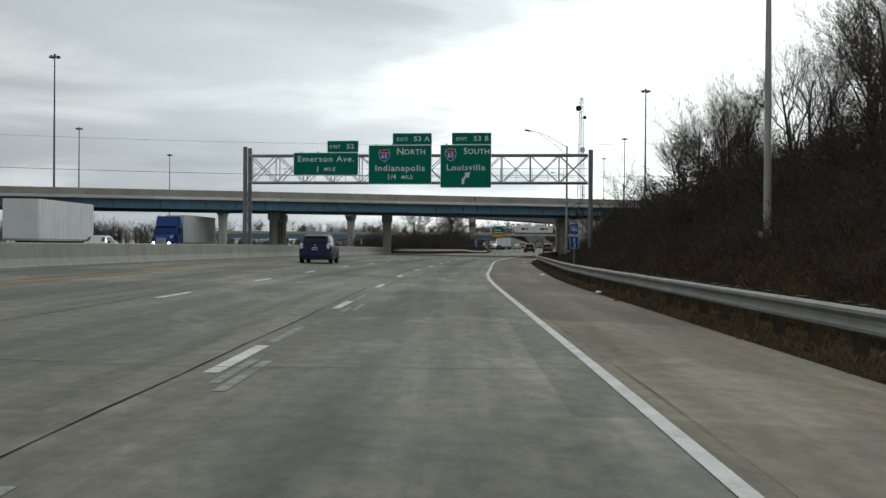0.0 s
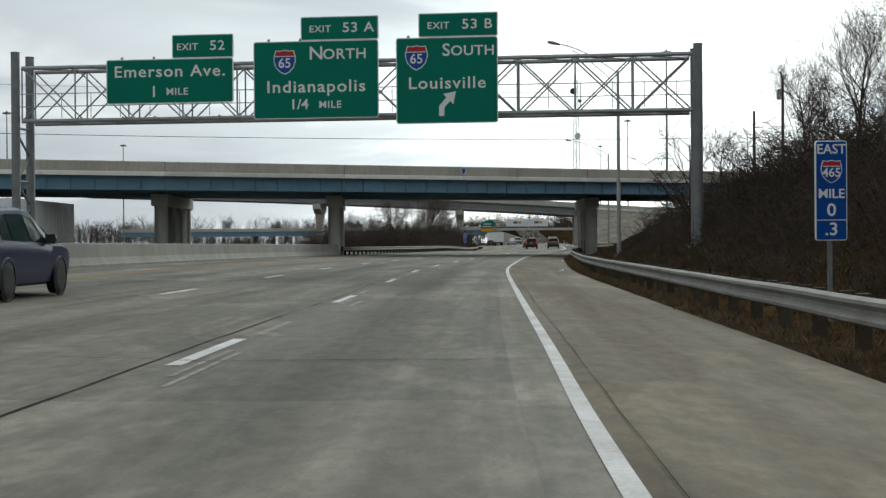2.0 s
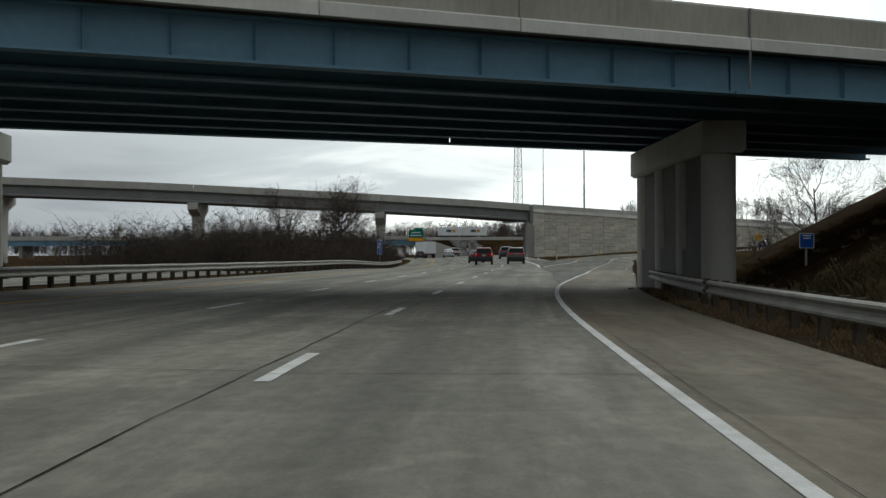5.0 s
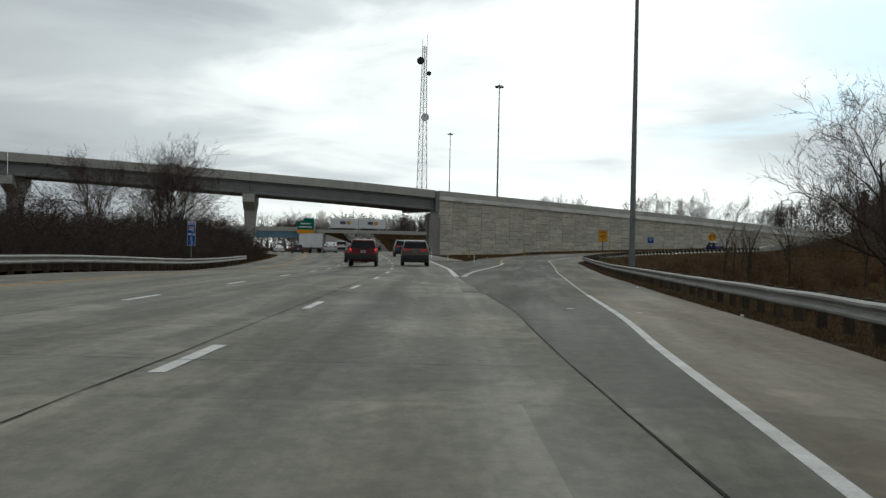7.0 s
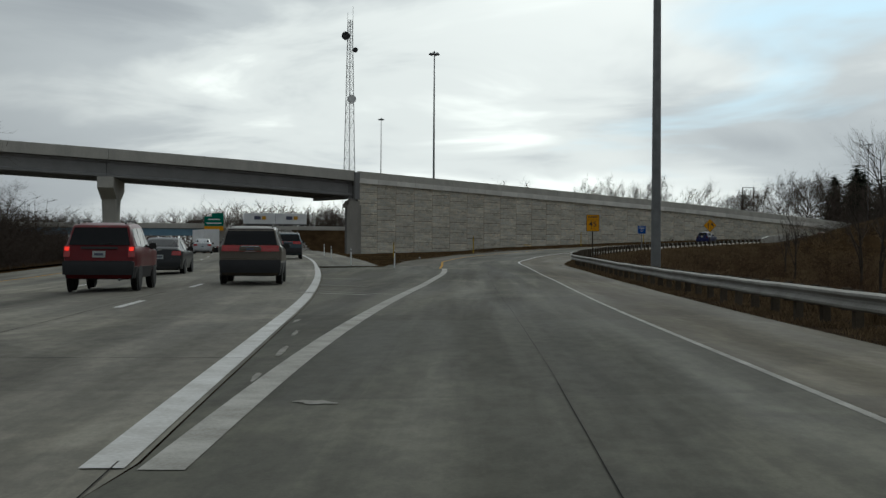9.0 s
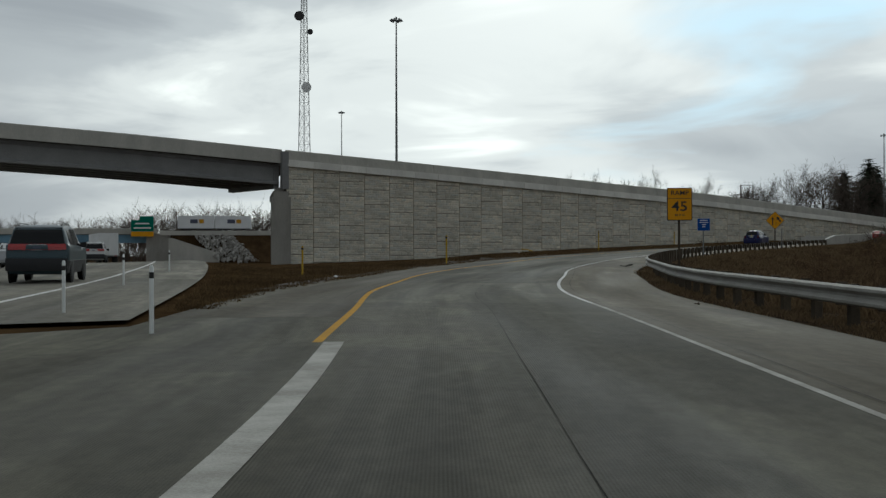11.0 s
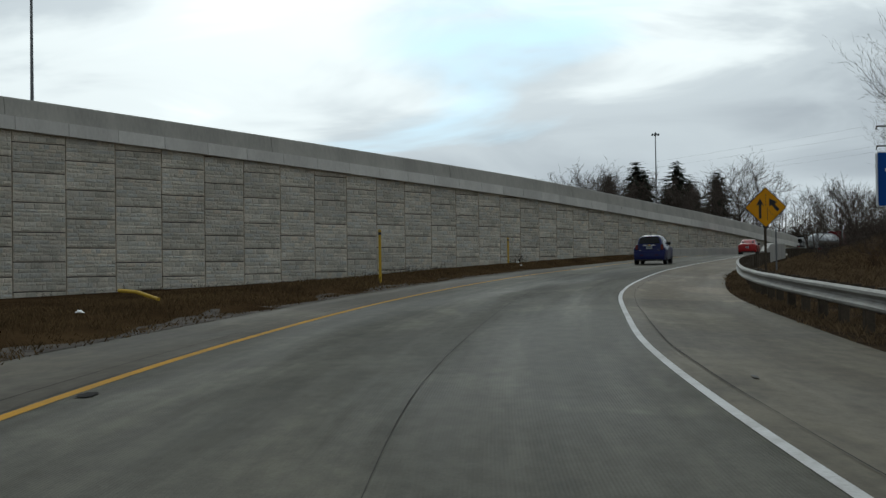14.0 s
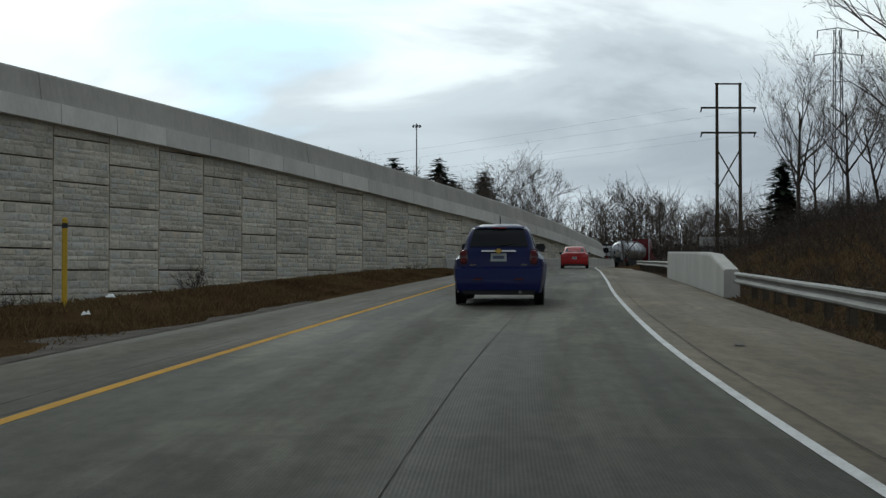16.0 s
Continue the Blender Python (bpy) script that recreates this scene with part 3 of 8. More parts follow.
# ---- ground: one sheet to the horizon ----
def build_ground():
    xs = np.concatenate([[-3200, -1800, -900, -500, -320, -220, -160, -120], np.arange(-95, 150, 2.6), [152, 165, 185, 215, 260, 340, 500, 900, 1800, 3200]])
    ys = np.concatenate([[-2500, -1200, -500, -220, -120, -75], np.arange(-55, 480, 2.6), [485, 500, 530, 580, 660, 780, 950, 1300, 1900, 3200]])
    X, Y = np.meshgrid(xs, ys)
    Z = ground_z(X.ravel(), Y.ravel()).reshape(X.shape)
    # land lies a little under the paving and is uneven
    s, o = offset_from(EDGE, X.ravel(), Y.ravel())
    _, m = offset_from(LINE, X.ravel(), Y.ravel())
    o, m = o.reshape(X.shape), m.reshape(X.shape)
    free = np.clip(np.maximum(o - 4.0, -m - 35), 0, 6) / 6
    bumps = np.array([noise.noise(Vector((x * 0.21, y * 0.21, 3.0))) for x, y in zip(X.ravel(), Y.ravel())]).reshape(X.shape)
    yy = Y
    under = ease(o, 3.9, 5.2) * ease(o, 54, 50) * ease(yy, 158, 150)
    Z = Z - 0.07 + free * bumps * 0.35 * (1 - under) - 0.2 * under
    sh = Shape()
    sh.v = list(zip(X.ravel(), Y.ravel(), Z.ravel()))
    nx = len(xs)
    sh.f = [(j * nx + i, j * nx + i + 1, (j + 1) * nx + i + 1, (j + 1) * nx + i) for j in range(len(ys) - 1) for i in range(nx - 1)]
    ob = part("ground", sh, "grass", None, "brown winter grass and bare earth beside the motorway", smooth=True, kind="structure", clean=False)
    return tagged(ob, category="ground")


build_ground()


# ---- paving ----
JOINT = smooth_line([(9.3, 152), (11.15, 163.7), (13.07, 178), (14.58, 188.6), (15.25, 192.8), (16.05, 199.8), (16.55, 204.0), (17.45, 211.8), (18.72, 222.2), (18.95, 224)])
GORE_L = smooth_line([(18.72, 222.6), (19.3, 227.1), (20.25, 234.3), (22.1, 249), (24.7, 275), (27.2, 310), (28.3, 350), (27.3, 390), (23.7, 430), (17.2, 470), (5.7, 520), (-11.3, 575)])


def side_x(line, y):
    return float(np.interp(y, line[:, 1], line[:, 0]))


def rows_main():
    out = []
    for x, y, s, h in LINE:
        lx, ly = x - 11.6 * math.cos(h), y + 11.6 * math.sin(h)
        if y < 155:
            rx = side_x(EDGE, y)
        elif y < 223:
            rx = side_x(JOINT, y) if y > 163 else side_x(EDGE, y)
        else:
            rx = side_x(GORE_L, y) + (0.15 if y < 282 else 3.2)
        out.append(((lx, ly), (rx, y), s))
    return out


def rows_ramp(y0, y1):
    out = []
    for x, y, s, h in EDGE[(EDGE[:, 1] >= y0) & (EDGE[:, 1] <= y1)]:
        w = 7.25 - 0.5 * float(ease(y, 325, 355)) - 0.35 * float(ease(y, 370, 388))
        lx, ly = x - w * math.cos(h), y + w * math.sin(h)
        if y < 223:
            lx, ly = side_x(JOINT, y) + 0.006, y
        elif y < 279:
            lx, ly = side_x(GORE_L, y) + 0.17, y
        out.append(((lx, ly), (x, y), s))
    return out


def rows_shoulder(line, o0, o1, y0, y1):
    q = line[(line[:, 1] >= y0) & (line[:, 1] <= y1)]
    return [((x + o0 * math.cos(h), y - o0 * math.sin(h)), (x + o1 * math.cos(h), y - o1 * math.sin(h)), s) for x, y, s, h in q]


road = tagged(pave("road", rows_main(), "main", cells=26, label="worn grey-brown concrete motorway lanes with dark joints"), category="road")
Y_TAPER, Y_GREY, Y_END = (float(EDGE[np.searchsorted(EDGE[:, 1], y), 1]) for y in (236, 213, 353))
taper = tagged(pave("ramp_taper", rows_ramp(163, Y_TAPER), "taper", cells=10, label="grey concrete taper where the exit ramp leaves the motorway", uv0=-1, lift=0.003), category="road")
ramp = tagged(pave("ramp", rows_ramp(Y_TAPER, 900), "ramp", cells=10, label="grooved grey concrete exit ramp curving beside a wall", uv0=-1, lift=0.003), category="road")
shoulder = tagged(pave("shoulder", rows_shoulder(EDGE, 0.02, 2.75, -40, Y_GREY), "shoulder", label="tan concrete hard shoulder with scattered grit", lift=-0.004), category="shoulder")
grey_shoulder = tagged(pave("ramp_shoulder", rows_shoulder(EDGE, 0.02, 2.75, Y_GREY, Y_END), "ramp_shoulder", label="dark grey gritty hard shoulder along the ramp", lift=-0.004), category="shoulder")
end_shoulder = tagged(pave("shoulder", rows_shoulder(EDGE, 0.02, 2.75, Y_END, 500), "shoulder", label="tan concrete hard shoulder at the end of the ramp", lift=-0.004), category="shoulder")


def rows_inner():
    """Between the yellow line and the grass side of the ramp."""
    out = []
    for x, y, s, h in EDGE[(EDGE[:, 1] > 281) & (EDGE[:, 1] < 470)]:
        w = 7.25 - 0.5 * float(ease(y, 325, 355)) - 0.35 * float(ease(y, 370, 388))
        lx, ly = x - w * math.cos(h), y + w * math.sin(h)
        k, o = offset_from(YELLOW, lx, ly)
        if o[0] < -0.3:
            c, sn = math.cos(h), math.sin(h)
            out.append(((lx, ly), (lx - (o[0] + 0.10) * c, ly + (o[0] + 0.10) * sn), s))
    return out


inner_shoulder = tagged(pave("inner_shoulder", rows_inner(), "left_shoulder", cells=3, label="narrow brown-grey paved strip beside the yellow line", lift=0.0065), category="shoulder")
verge = tagged(pave("verge", rows_shoulder(EDGE, 2.75, 4.8, -40, 430), "dirt", label="bare earth strip under the guardrail", lift=-0.035), category="verge")
other_road = tagged(pave("opposite_road", rows_shoulder(LINE, -32, -14.2, -40, 600), "main", label="concrete lanes of the opposite carriageway", lift=-0.02), category="road")


def rows_bank():
    out = []
    for x, y, s, h in EDGE[(EDGE[:, 1] > -40) & (EDGE[:, 1] < 158)]:
        o = 4.7
        out.append(((x + o, y), (x + 52, y), s))
    return out


litter = tagged(pave("bank_floor", rows_bank(), "litter", label="dark leaf litter under the bare trees on the bank", lift=0.03, cells=40), category="ground")
rows_ = rows_shoulder(LINE, -32, -12.6, 205, 352)
median = tagged(pave("median_floor", rows_, "litter", label="dark earth under the median shrubs", lift=0.05), category="ground")


# ---- markings, each a strip of its own ----
def mark(name, sh, material, parent, label=""):
    return part(name, sh, material, parent, label, kind="structure")


first = station(LINE, 14.9)
for k in range(-4, 31):
    a = first + 12.15 * k
    if not 0 < a - 3.2 < LINE[-1, 2] - 10:
        continue
    mark("lane_dash", strip(LINE, a - 3.2, a, 0, 0.15), "white_line", road)
second = station(LINE, 28.4)
for k in range(-5, 30):
    a = second + 12.16 * k
    if 0 < a - 3.1 < LINE[-1, 2] - 10:
        mark("lane_dash", strip(LINE, a - 3.1, a, -3.66, 0.15), "white_line", road)
mark("yellow_edge_line", strip(LINE, 1, LINE[-1, 2] - 5, -8.2, 0.15), "yellow_line", road)
mark("edge_line", strip(EDGE, 1, station(EDGE, 203), 0, 0.125), "white_line", ramp)
mark("worn_edge_line", strip(EDGE, station(EDGE, 203), station(EDGE, 286), 0, 0.085), "old_line", ramp)
mark("edge_line", strip(EDGE, station(EDGE, 286), EDGE[-1, 2] - 5, 0, 0.09), "white_line", ramp)
mark("yellow_edge_line", strip(YELLOW, 0.5, YELLOW[-1, 2], 0.0, 0.115), "yellow_line", ramp)
mark("gore_line", strip(GORE_L, 1.2, station(GORE_L, 279), 0.0, 0.23, 0.008), "white_line", road)
mark("edge_line", strip(GORE_L, station(GORE_L, 279), GORE_L[-1, 2] - 5, 0.0, 0.16, 0.008), "white_line", road)
GORE_R = smooth_line([(19.1, 223.3), (19.75, 226.9), (21.15, 234.0), (23.6, 245), (26.7, 258), (29.7, 270.8), (31.0, 277.5)])
mark("gore_line", strip(GORE_R, 0.4, GORE_R[-1, 2], 0.0, 0.24, 0.008), "old_line", ramp)


# sealed joints and cracks
def wander(line, s0, s1, o, w, seed, amp=0.03, step=1.2):
    rnd = random.Random(seed)
    n = max(2, int((s1 - s0) / step))
    sh, xs, ys = Shape(), [], []
    d = 0.0
    for i in range(n + 1):
        x, y, h = along(line, s0 + (s1 - s0) * i / n)
        d = d * 0.8 + rnd.uniform(-amp, amp)
        ww = w * rnd.uniform(0.35, 1.3)
        for k in (-0.5, 0.5):
            xs.append(x + (o + d + k * ww) * math.cos(h))
            ys.append(y - (o + d + k * ww) * math.sin(h))
    sh.v = list(zip(xs, ys, ground_z(xs, ys) + 0.008))
    sh.f = [(2 * i, 2 * i + 1, 2 * i + 3, 2 * i + 2) for i in range(n)]
    return sh


mark("joint", wander(LINE, 2, station(LINE, 250), -0.24, 0.02, 1, 0.02), "tar", road)
mark("joint", wander(LINE, 2, station(LINE, 300), -3.9, 0.02, 2, 0.02), "tar", road)
mark("joint", wander(EDGE, 2, station(EDGE, 160), 0.22, 0.008, 3, 0.015), "tar", shoulder)
mark("joint", wander(JOINT, 0.5, JOINT[-1, 2], 0.0, 0.012, 4, 0.008), "tar", ramp)
mark("joint", wander(RAMP_JOINT, 0.5, RAMP_JOINT[-1, 2] - 1, 0.0, 0.007, 5, 0.004), "tar", ramp)
mark("joint", wander(EDGE, station(EDGE, 250), EDGE[-1, 2] - 60, 0.30, 0.011, 6, 0.01), "tar", shoulder)
mark("joint", wander(YELLOW, 12, YELLOW[-1, 2] - 4, -0.38, 0.012, 7, 0.01), "tar", ramp)


def cross_joint(line, s, o0, o1, w, seed, parent, material="tar"):
    rnd = random.Random(seed)
    sh, xs, ys = Shape(), [], []
    n = 14
    x, y, h = along(line, s)
    d = 0.0
    for i in range(n + 1):
        o = o0 + (o1 - o0) * i / n
        d = d * 0.7 + rnd.uniform(-0.02, 0.02)
        ww = w * rnd.uniform(0.3, 1.2)
        for k in (-0.5, 0.5):
            a = d + k * ww
            xs.append(x + o * math.cos(h) + a * math.sin(h))
            ys.append(y - o * math.sin(h) + a * math.cos(h))
    sh.v = list(zip(xs, ys, ground_z(xs, ys) + 0.010))
    sh.f = [(2 * i, 2 * i + 1, 2 * i + 3, 2 * i + 2) for i in range(n)]
    return mark("cross_joint", sh, material, parent)


for k, s in enumerate(np.arange(52, 285, 12.2)):
    cross_joint(LINE, s + random.uniform(-0.3, 0.3), -0.1, 3.4, 0.028, 20 + k, road)
    cross_joint(LINE, s + random.uniform(-0.3, 0.3), -3.8, -0.3, 0.024, 60 + k, road)
    if k % 2:
        cross_joint(EDGE, s + 3, 0.3, 2.6, 0.02, 90 + k, shoulder)


# old marks, patches and things lying on the paving
def blot(x, y, lx, ly, turn, seed, lift=0.013, n=14):
    """A thin patch with a ragged rim."""
    r = random.Random(seed)
    c, q = math.cos(radians(turn)), math.sin(radians(turn))
    pts = []
    for i in range(n):
        a = 2 * math.pi * i / n
        k = r.uniform(0.6, 1.1)
        u, v = lx / 2 * k * math.cos(a), ly / 2 * k * math.sin(a)
        pts.append((x + u * c + v * q, y - u * q + v * c))
    z = [gz(*p) + lift for p in pts]
    return Shape().add([(*p, k) for p, k in zip(pts, z)] + [(x, y, gz(x, y) + lift)], [(i, (i + 1) % n, n) for i in range(n)])


# traces of older dashes beside the new ones
for k in range(7):
    q = random.Random(900 + k)
    a = first + 12.15 * (k - 1)
    for o in (q.uniform(0.16, 0.22), q.uniform(0.30, 0.42)):
        b = a + q.uniform(-5.2, -3.2)
        mark("old_lane_mark", strip(LINE, b, b + q.uniform(1.6, 3.2), o, q.uniform(0.06, 0.11), 0.0045), "ghost_line", road)
    b = a + q.uniform(0.4, 0.9)
    mark("old_lane_mark", strip(LINE, b, b + q.uniform(2.0, 3.4), q.uniform(-0.02, 0.08), 0.11, 0.0045), "ghost_line", road)
for k, (x, y, lx, ly, t) in enumerate(((33.95, 293.0, 0.10, 0.75, 20), (51.6, 339.2, 0.16, 0.5, 24), (50.2, 319.7, 0.35, 0.5, 24), (63.9, 361.0, 0.12, 0.45, 30))):
    mark("paint_scrap", blot(x, y, lx, ly, t, 300 + k), "ghost_line" if k == 0 else "tar", ramp)
for k in range(16):
    r0 = random.Random(500 + k)
    s0 = station(EDGE, 20) + 25 * k
    x, y, h = along(EDGE, s0)
    o = r0.uniform(0.6, 2.5)
    mark("dark_stain", blot(x + o * math.cos(h), y - o * math.sin(h), r0.uniform(0.05, 0.16), r0.uniform(0.12, 0.5), math.degrees(h), 520 + k, 0.010), "stain", shoulder)
mark("patch", strip(LINE, station(LINE, 204.2), station(LINE, 205.0), 3.3, 0.5, 0.0045), "patch", road)
for k, (x, y, lx, ly, t) in enumerate(((16.71, 194.75, 0.30, 0.16, 100), (17.36, 194.19, 0.30, 0.14, 100), (17.85, 193.83, 0.26, 0.14, 100), (16.32, 189.18, 0.50, 0.16, 100),
                                       (20.25, 231.0, 0.10, 1.5, 8), (20.62, 234.0, 0.08, 1.3, 8), (20.85, 236.8, 0.09, 1.0, 10), (19.85, 228.3, 0.08, 0.8, 8), (20.2, 226.4, 0.34, 0.28, 40))):
    mark("paint_scrap", blot(x, y, lx, ly, t, 340 + k, 0.0095), "white_line" if k < 4 else "ghost_line", taper)
for k, (x, y, lx, ly) in enumerate(((19.46, 196.24, 0.26, 0.06), (18.06, 192.03, 0.14, 0.10), (20.6, 201.0, 0.10, 0.05), (22.6, 214.0, 0.12, 0.06))):
    mark("dark_scrap", blot(x, y, lx, ly, 80, 360 + k, 0.009), "tar", shoulder)
mark("gore_cross_line", Shape().add([(22.30, 250.26, gz(22.3, 250.2) + 0.008), (22.36, 250.38, gz(22.3, 250.2) + 0.008), (24.42, 247.42, gz(24.4, 247.4) + 0.008), (24.36, 247.30, gz(24.4, 247.4) + 0.008)], [(3, 2, 1, 0)]), "ghost_line", ramp)
for k, (x, y, o) in enumerate(((21.7, 249.4, 0), (22.5, 256.0, 0), (23.3, 263.0, 0))):
    mark("gore_bar", Shape().add([(x, y, gz(x, y) + 0.008), (x + 0.25, y + 0.1, gz(x, y) + 0.008), (x + 1.85, y - 1.9, gz(x, y) + 0.008), (x + 1.6, y - 2.0, gz(x, y) + 0.008)], [(3, 2, 1, 0)]), "ghost_line", ramp)


def rows_rubble():
    """A ragged band of grit along the grass side of the ramp."""
    r = random.Random(41)
    out, d = [], 0.0
    for x, y, s, h in EDGE[(EDGE[:, 1] > 292) & (EDGE[:, 1] < 388)]:
        w = 7.25 - 0.5 * float(ease(y, 325, 355)) - 0.35 * float(ease(y, 370, 388))
        d = d * 0.6 + r.uniform(-0.28, 0.28)
        a, b = -(w + 0.55 + d), -(w - 0.03)
        out.append(((x + a * math.cos(h), y - a * math.sin(h)), (x + b * math.cos(h), y - b * math.sin(h)), s))
    return out


grit = tagged(pave("grit_strip", rows_rubble(), "gravel", label="ragged strip of pale grit beside the ramp", lift=0.014, cells=3), category="gravel")


# ---- first bridge: blue girders on concrete bents, over the motorway ----
B1 = math.atan2(0.40, 1.0)
B1_DIR, B1_AWAY = Vector((math.cos(B1), math.sin(B1), 0)), Vector((-math.sin(B1), math.cos(B1), 0))
B1_AT = Vector((3.65, 147.5, 0))


def b1(a, d, z):
    """A point on the bridge: a metres along it, d metres away from its near face."""
    return B1_AT + B1_DIR * a + B1_AWAY * d + Vector((0, 0, z))


def b1_turn(a, d, z):
    return Matrix.Translation(b1(a, d, z)) @ pose(0, 0, 0, 0, 0, math.degrees(B1))


def build_first_bridge():
    th = thing("overpass_bridge", "concrete road bridge with faded blue steel girders over the motorway", "bridge", kind="structure")
    L0, L1, W = -95.0, 30.0, 17.0
    # underside shade is put into the deck's darker concrete
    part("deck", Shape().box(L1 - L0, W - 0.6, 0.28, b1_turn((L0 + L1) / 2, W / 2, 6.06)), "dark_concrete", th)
    # parapet in cast lengths, with a stepped face
    joints = [L0, -76, -62, -50, -36.5, -22.8, -9.6, -4.5, 0.0, 4.6, 10.8, 17.4, 24.0, L1]
    for face, d in (("near", 0.16), ("far", W - 0.16)):
        for a, b in zip(joints, joints[1:]):
            sh = Shape()
            prof = [(-0.16, 5.92), (-0.16, 6.86), (-0.11, 6.92), (0.14, 6.92), (0.18, 6.86), (0.30, 5.92)]
            if face == "far":
                prof = [(-x, z) for x, z in prof]
            sh.loft([[b1(t, d + x, z) for x, z in prof] for t in (a + 0.012, b - 0.012)])
            part("parapet", sh, "parapet", th)
            lip = [(-0.24, 5.90), (-0.24, 6.16), (-0.20, 6.20), (-0.162, 6.20), (-0.162, 5.90)]
            if face == "far":
                lip = [(-x, z) for x, z in lip][::-1]
            part("slab_edge", Shape().loft([[b1(t, d + x, z) for x, z in lip] for t in (a + 0.012, b - 0.012)]), "coping", th)
    # outer girders blue, inner ones in shade; each has a web and two flanges
    for i, d in enumerate(np.linspace(0.75, W - 0.75, 7)):
        for a, b in ((L0, -22.7), (-22.7, -9.6), (-9.6, 10.8), (10.8, L1)):
            sh = Shape()
            sh.loft([[b1(t, d + x, z) for x, z in ((-0.2, 5.90), (-0.2, 5.84), (-0.02, 5.84), (-0.02, 5.00), (-0.24, 5.00), (-0.24, 4.94), (0.24, 4.94), (0.24, 5.00),
                                                   (0.02, 5.00), (0.02, 5.84), (0.2, 5.84), (0.2, 5.90))] for t in (a + 0.03, b - 0.03)])
            g = part("girder", sh, "girder_blue", th, "faded blue steel girder" if i == 0 else "")
            if i in (0, 6):
                n = int((b - a) / 1.6)
                st = Shape()
                for k in range(1, n):
                    st.box(0.02, 0.16, 0.82, b1_turn(a + (b - a) * k / n, d + (-0.1 if i == 0 else 0.1), 5.42))
                part("stiffener", st, "girder_blue", g)
    # a painted state outline on a pale plate, at the middle of the near face
    plate = part("plate", Shape().box(0.50, 0.03, 0.52, b1_turn(0.0, -0.02, 6.58)), "pale_concrete", th)
    em = Shape().prism([(-0.10, -0.17), (-0.02, -0.20), (0.10, -0.10), (0.12, 0.20), (-0.10, 0.20)], 0.02, b1_turn(0.0, -0.045, 6.58))
    part("emblem", em, "shield_blue", plate, "small dark blue emblem")
    for a in (-9.6, 10.8, -22.8):
        part("drain_pipe", Shape().tube([b1(a, -0.04, 6.9), b1(a, -0.04, 5.0)], 0.03, 6), "galv_dull", th)
    return th


def build_bent(x, y, th_label, cols=4, length=13.5, heading=-2.5):
    """Cap beam on columns, running away from the camera."""
    th = thing("bridge_pier", th_label, "pier", group="piers under the first bridge", kind="structure")
    h = radians(heading)
    d = Vector((math.sin(h), math.cos(h), 0))
    z0 = gz(x, y) - 0.3
    turn = pose(0, 0, 0, 0, 0, -heading)
    for k in range(cols):
        p = Vector((x, y, 0)) + d * (0.75 + k * (length - 1.5) / (cols - 1))
        c = Shape()
        c.tube([(p.x, p.y, z0), (p.x, p.y, 4.10)], 0.50, 20)
        # pale tone paints in the skylight that the columns catch
        part("column", c, "pale_concrete", th, smooth=True)
    mid = Vector((x, y, 0)) + d * (length / 2)
    cap = Shape()
    prof = [(-0.62, 4.85), (0.62, 4.85), (0.62, 4.05), (0.5, 3.95), (-0.5, 3.95), (-0.62, 4.05)]
    right = Vector((math.cos(h), -math.sin(h), 0))
    cap.loft([[Vector((x, y, 0)) + d * t + right * a + Vector((0, 0, z)) for a, z in prof] for t in (0.0, length)])
    # cap beam: the same light painted in with the pale tone
    part("cap_beam", cap, "pale_concrete", th)
    # web wall, crash wall and bearings: shade under the deck is put into the colour
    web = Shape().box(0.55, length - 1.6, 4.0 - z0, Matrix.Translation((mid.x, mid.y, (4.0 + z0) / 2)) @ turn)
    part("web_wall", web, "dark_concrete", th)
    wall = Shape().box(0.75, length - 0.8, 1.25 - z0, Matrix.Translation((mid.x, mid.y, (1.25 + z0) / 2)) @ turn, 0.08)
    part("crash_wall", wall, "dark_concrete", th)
    for k in range(7):
        q = Vector((x, y, 0)) + d * (0.7 + k * (length - 1.4) / 6)
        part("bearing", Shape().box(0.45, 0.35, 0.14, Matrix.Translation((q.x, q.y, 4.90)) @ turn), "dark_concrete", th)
    return th


build_first_bridge()
build_bent(14.75, 157.3, "stained concrete bent with round columns beside the guardrail", length=12.5, heading=2.8)
build_bent(-6.45, 149.3, "stained concrete bent with round columns in the motorway median")
build_bent(-19.0, 144.2, "stained concrete bent with round columns beyond the median")
build_bent(-44.0, 134.0, "stained concrete bent with round columns beyond the far lanes")


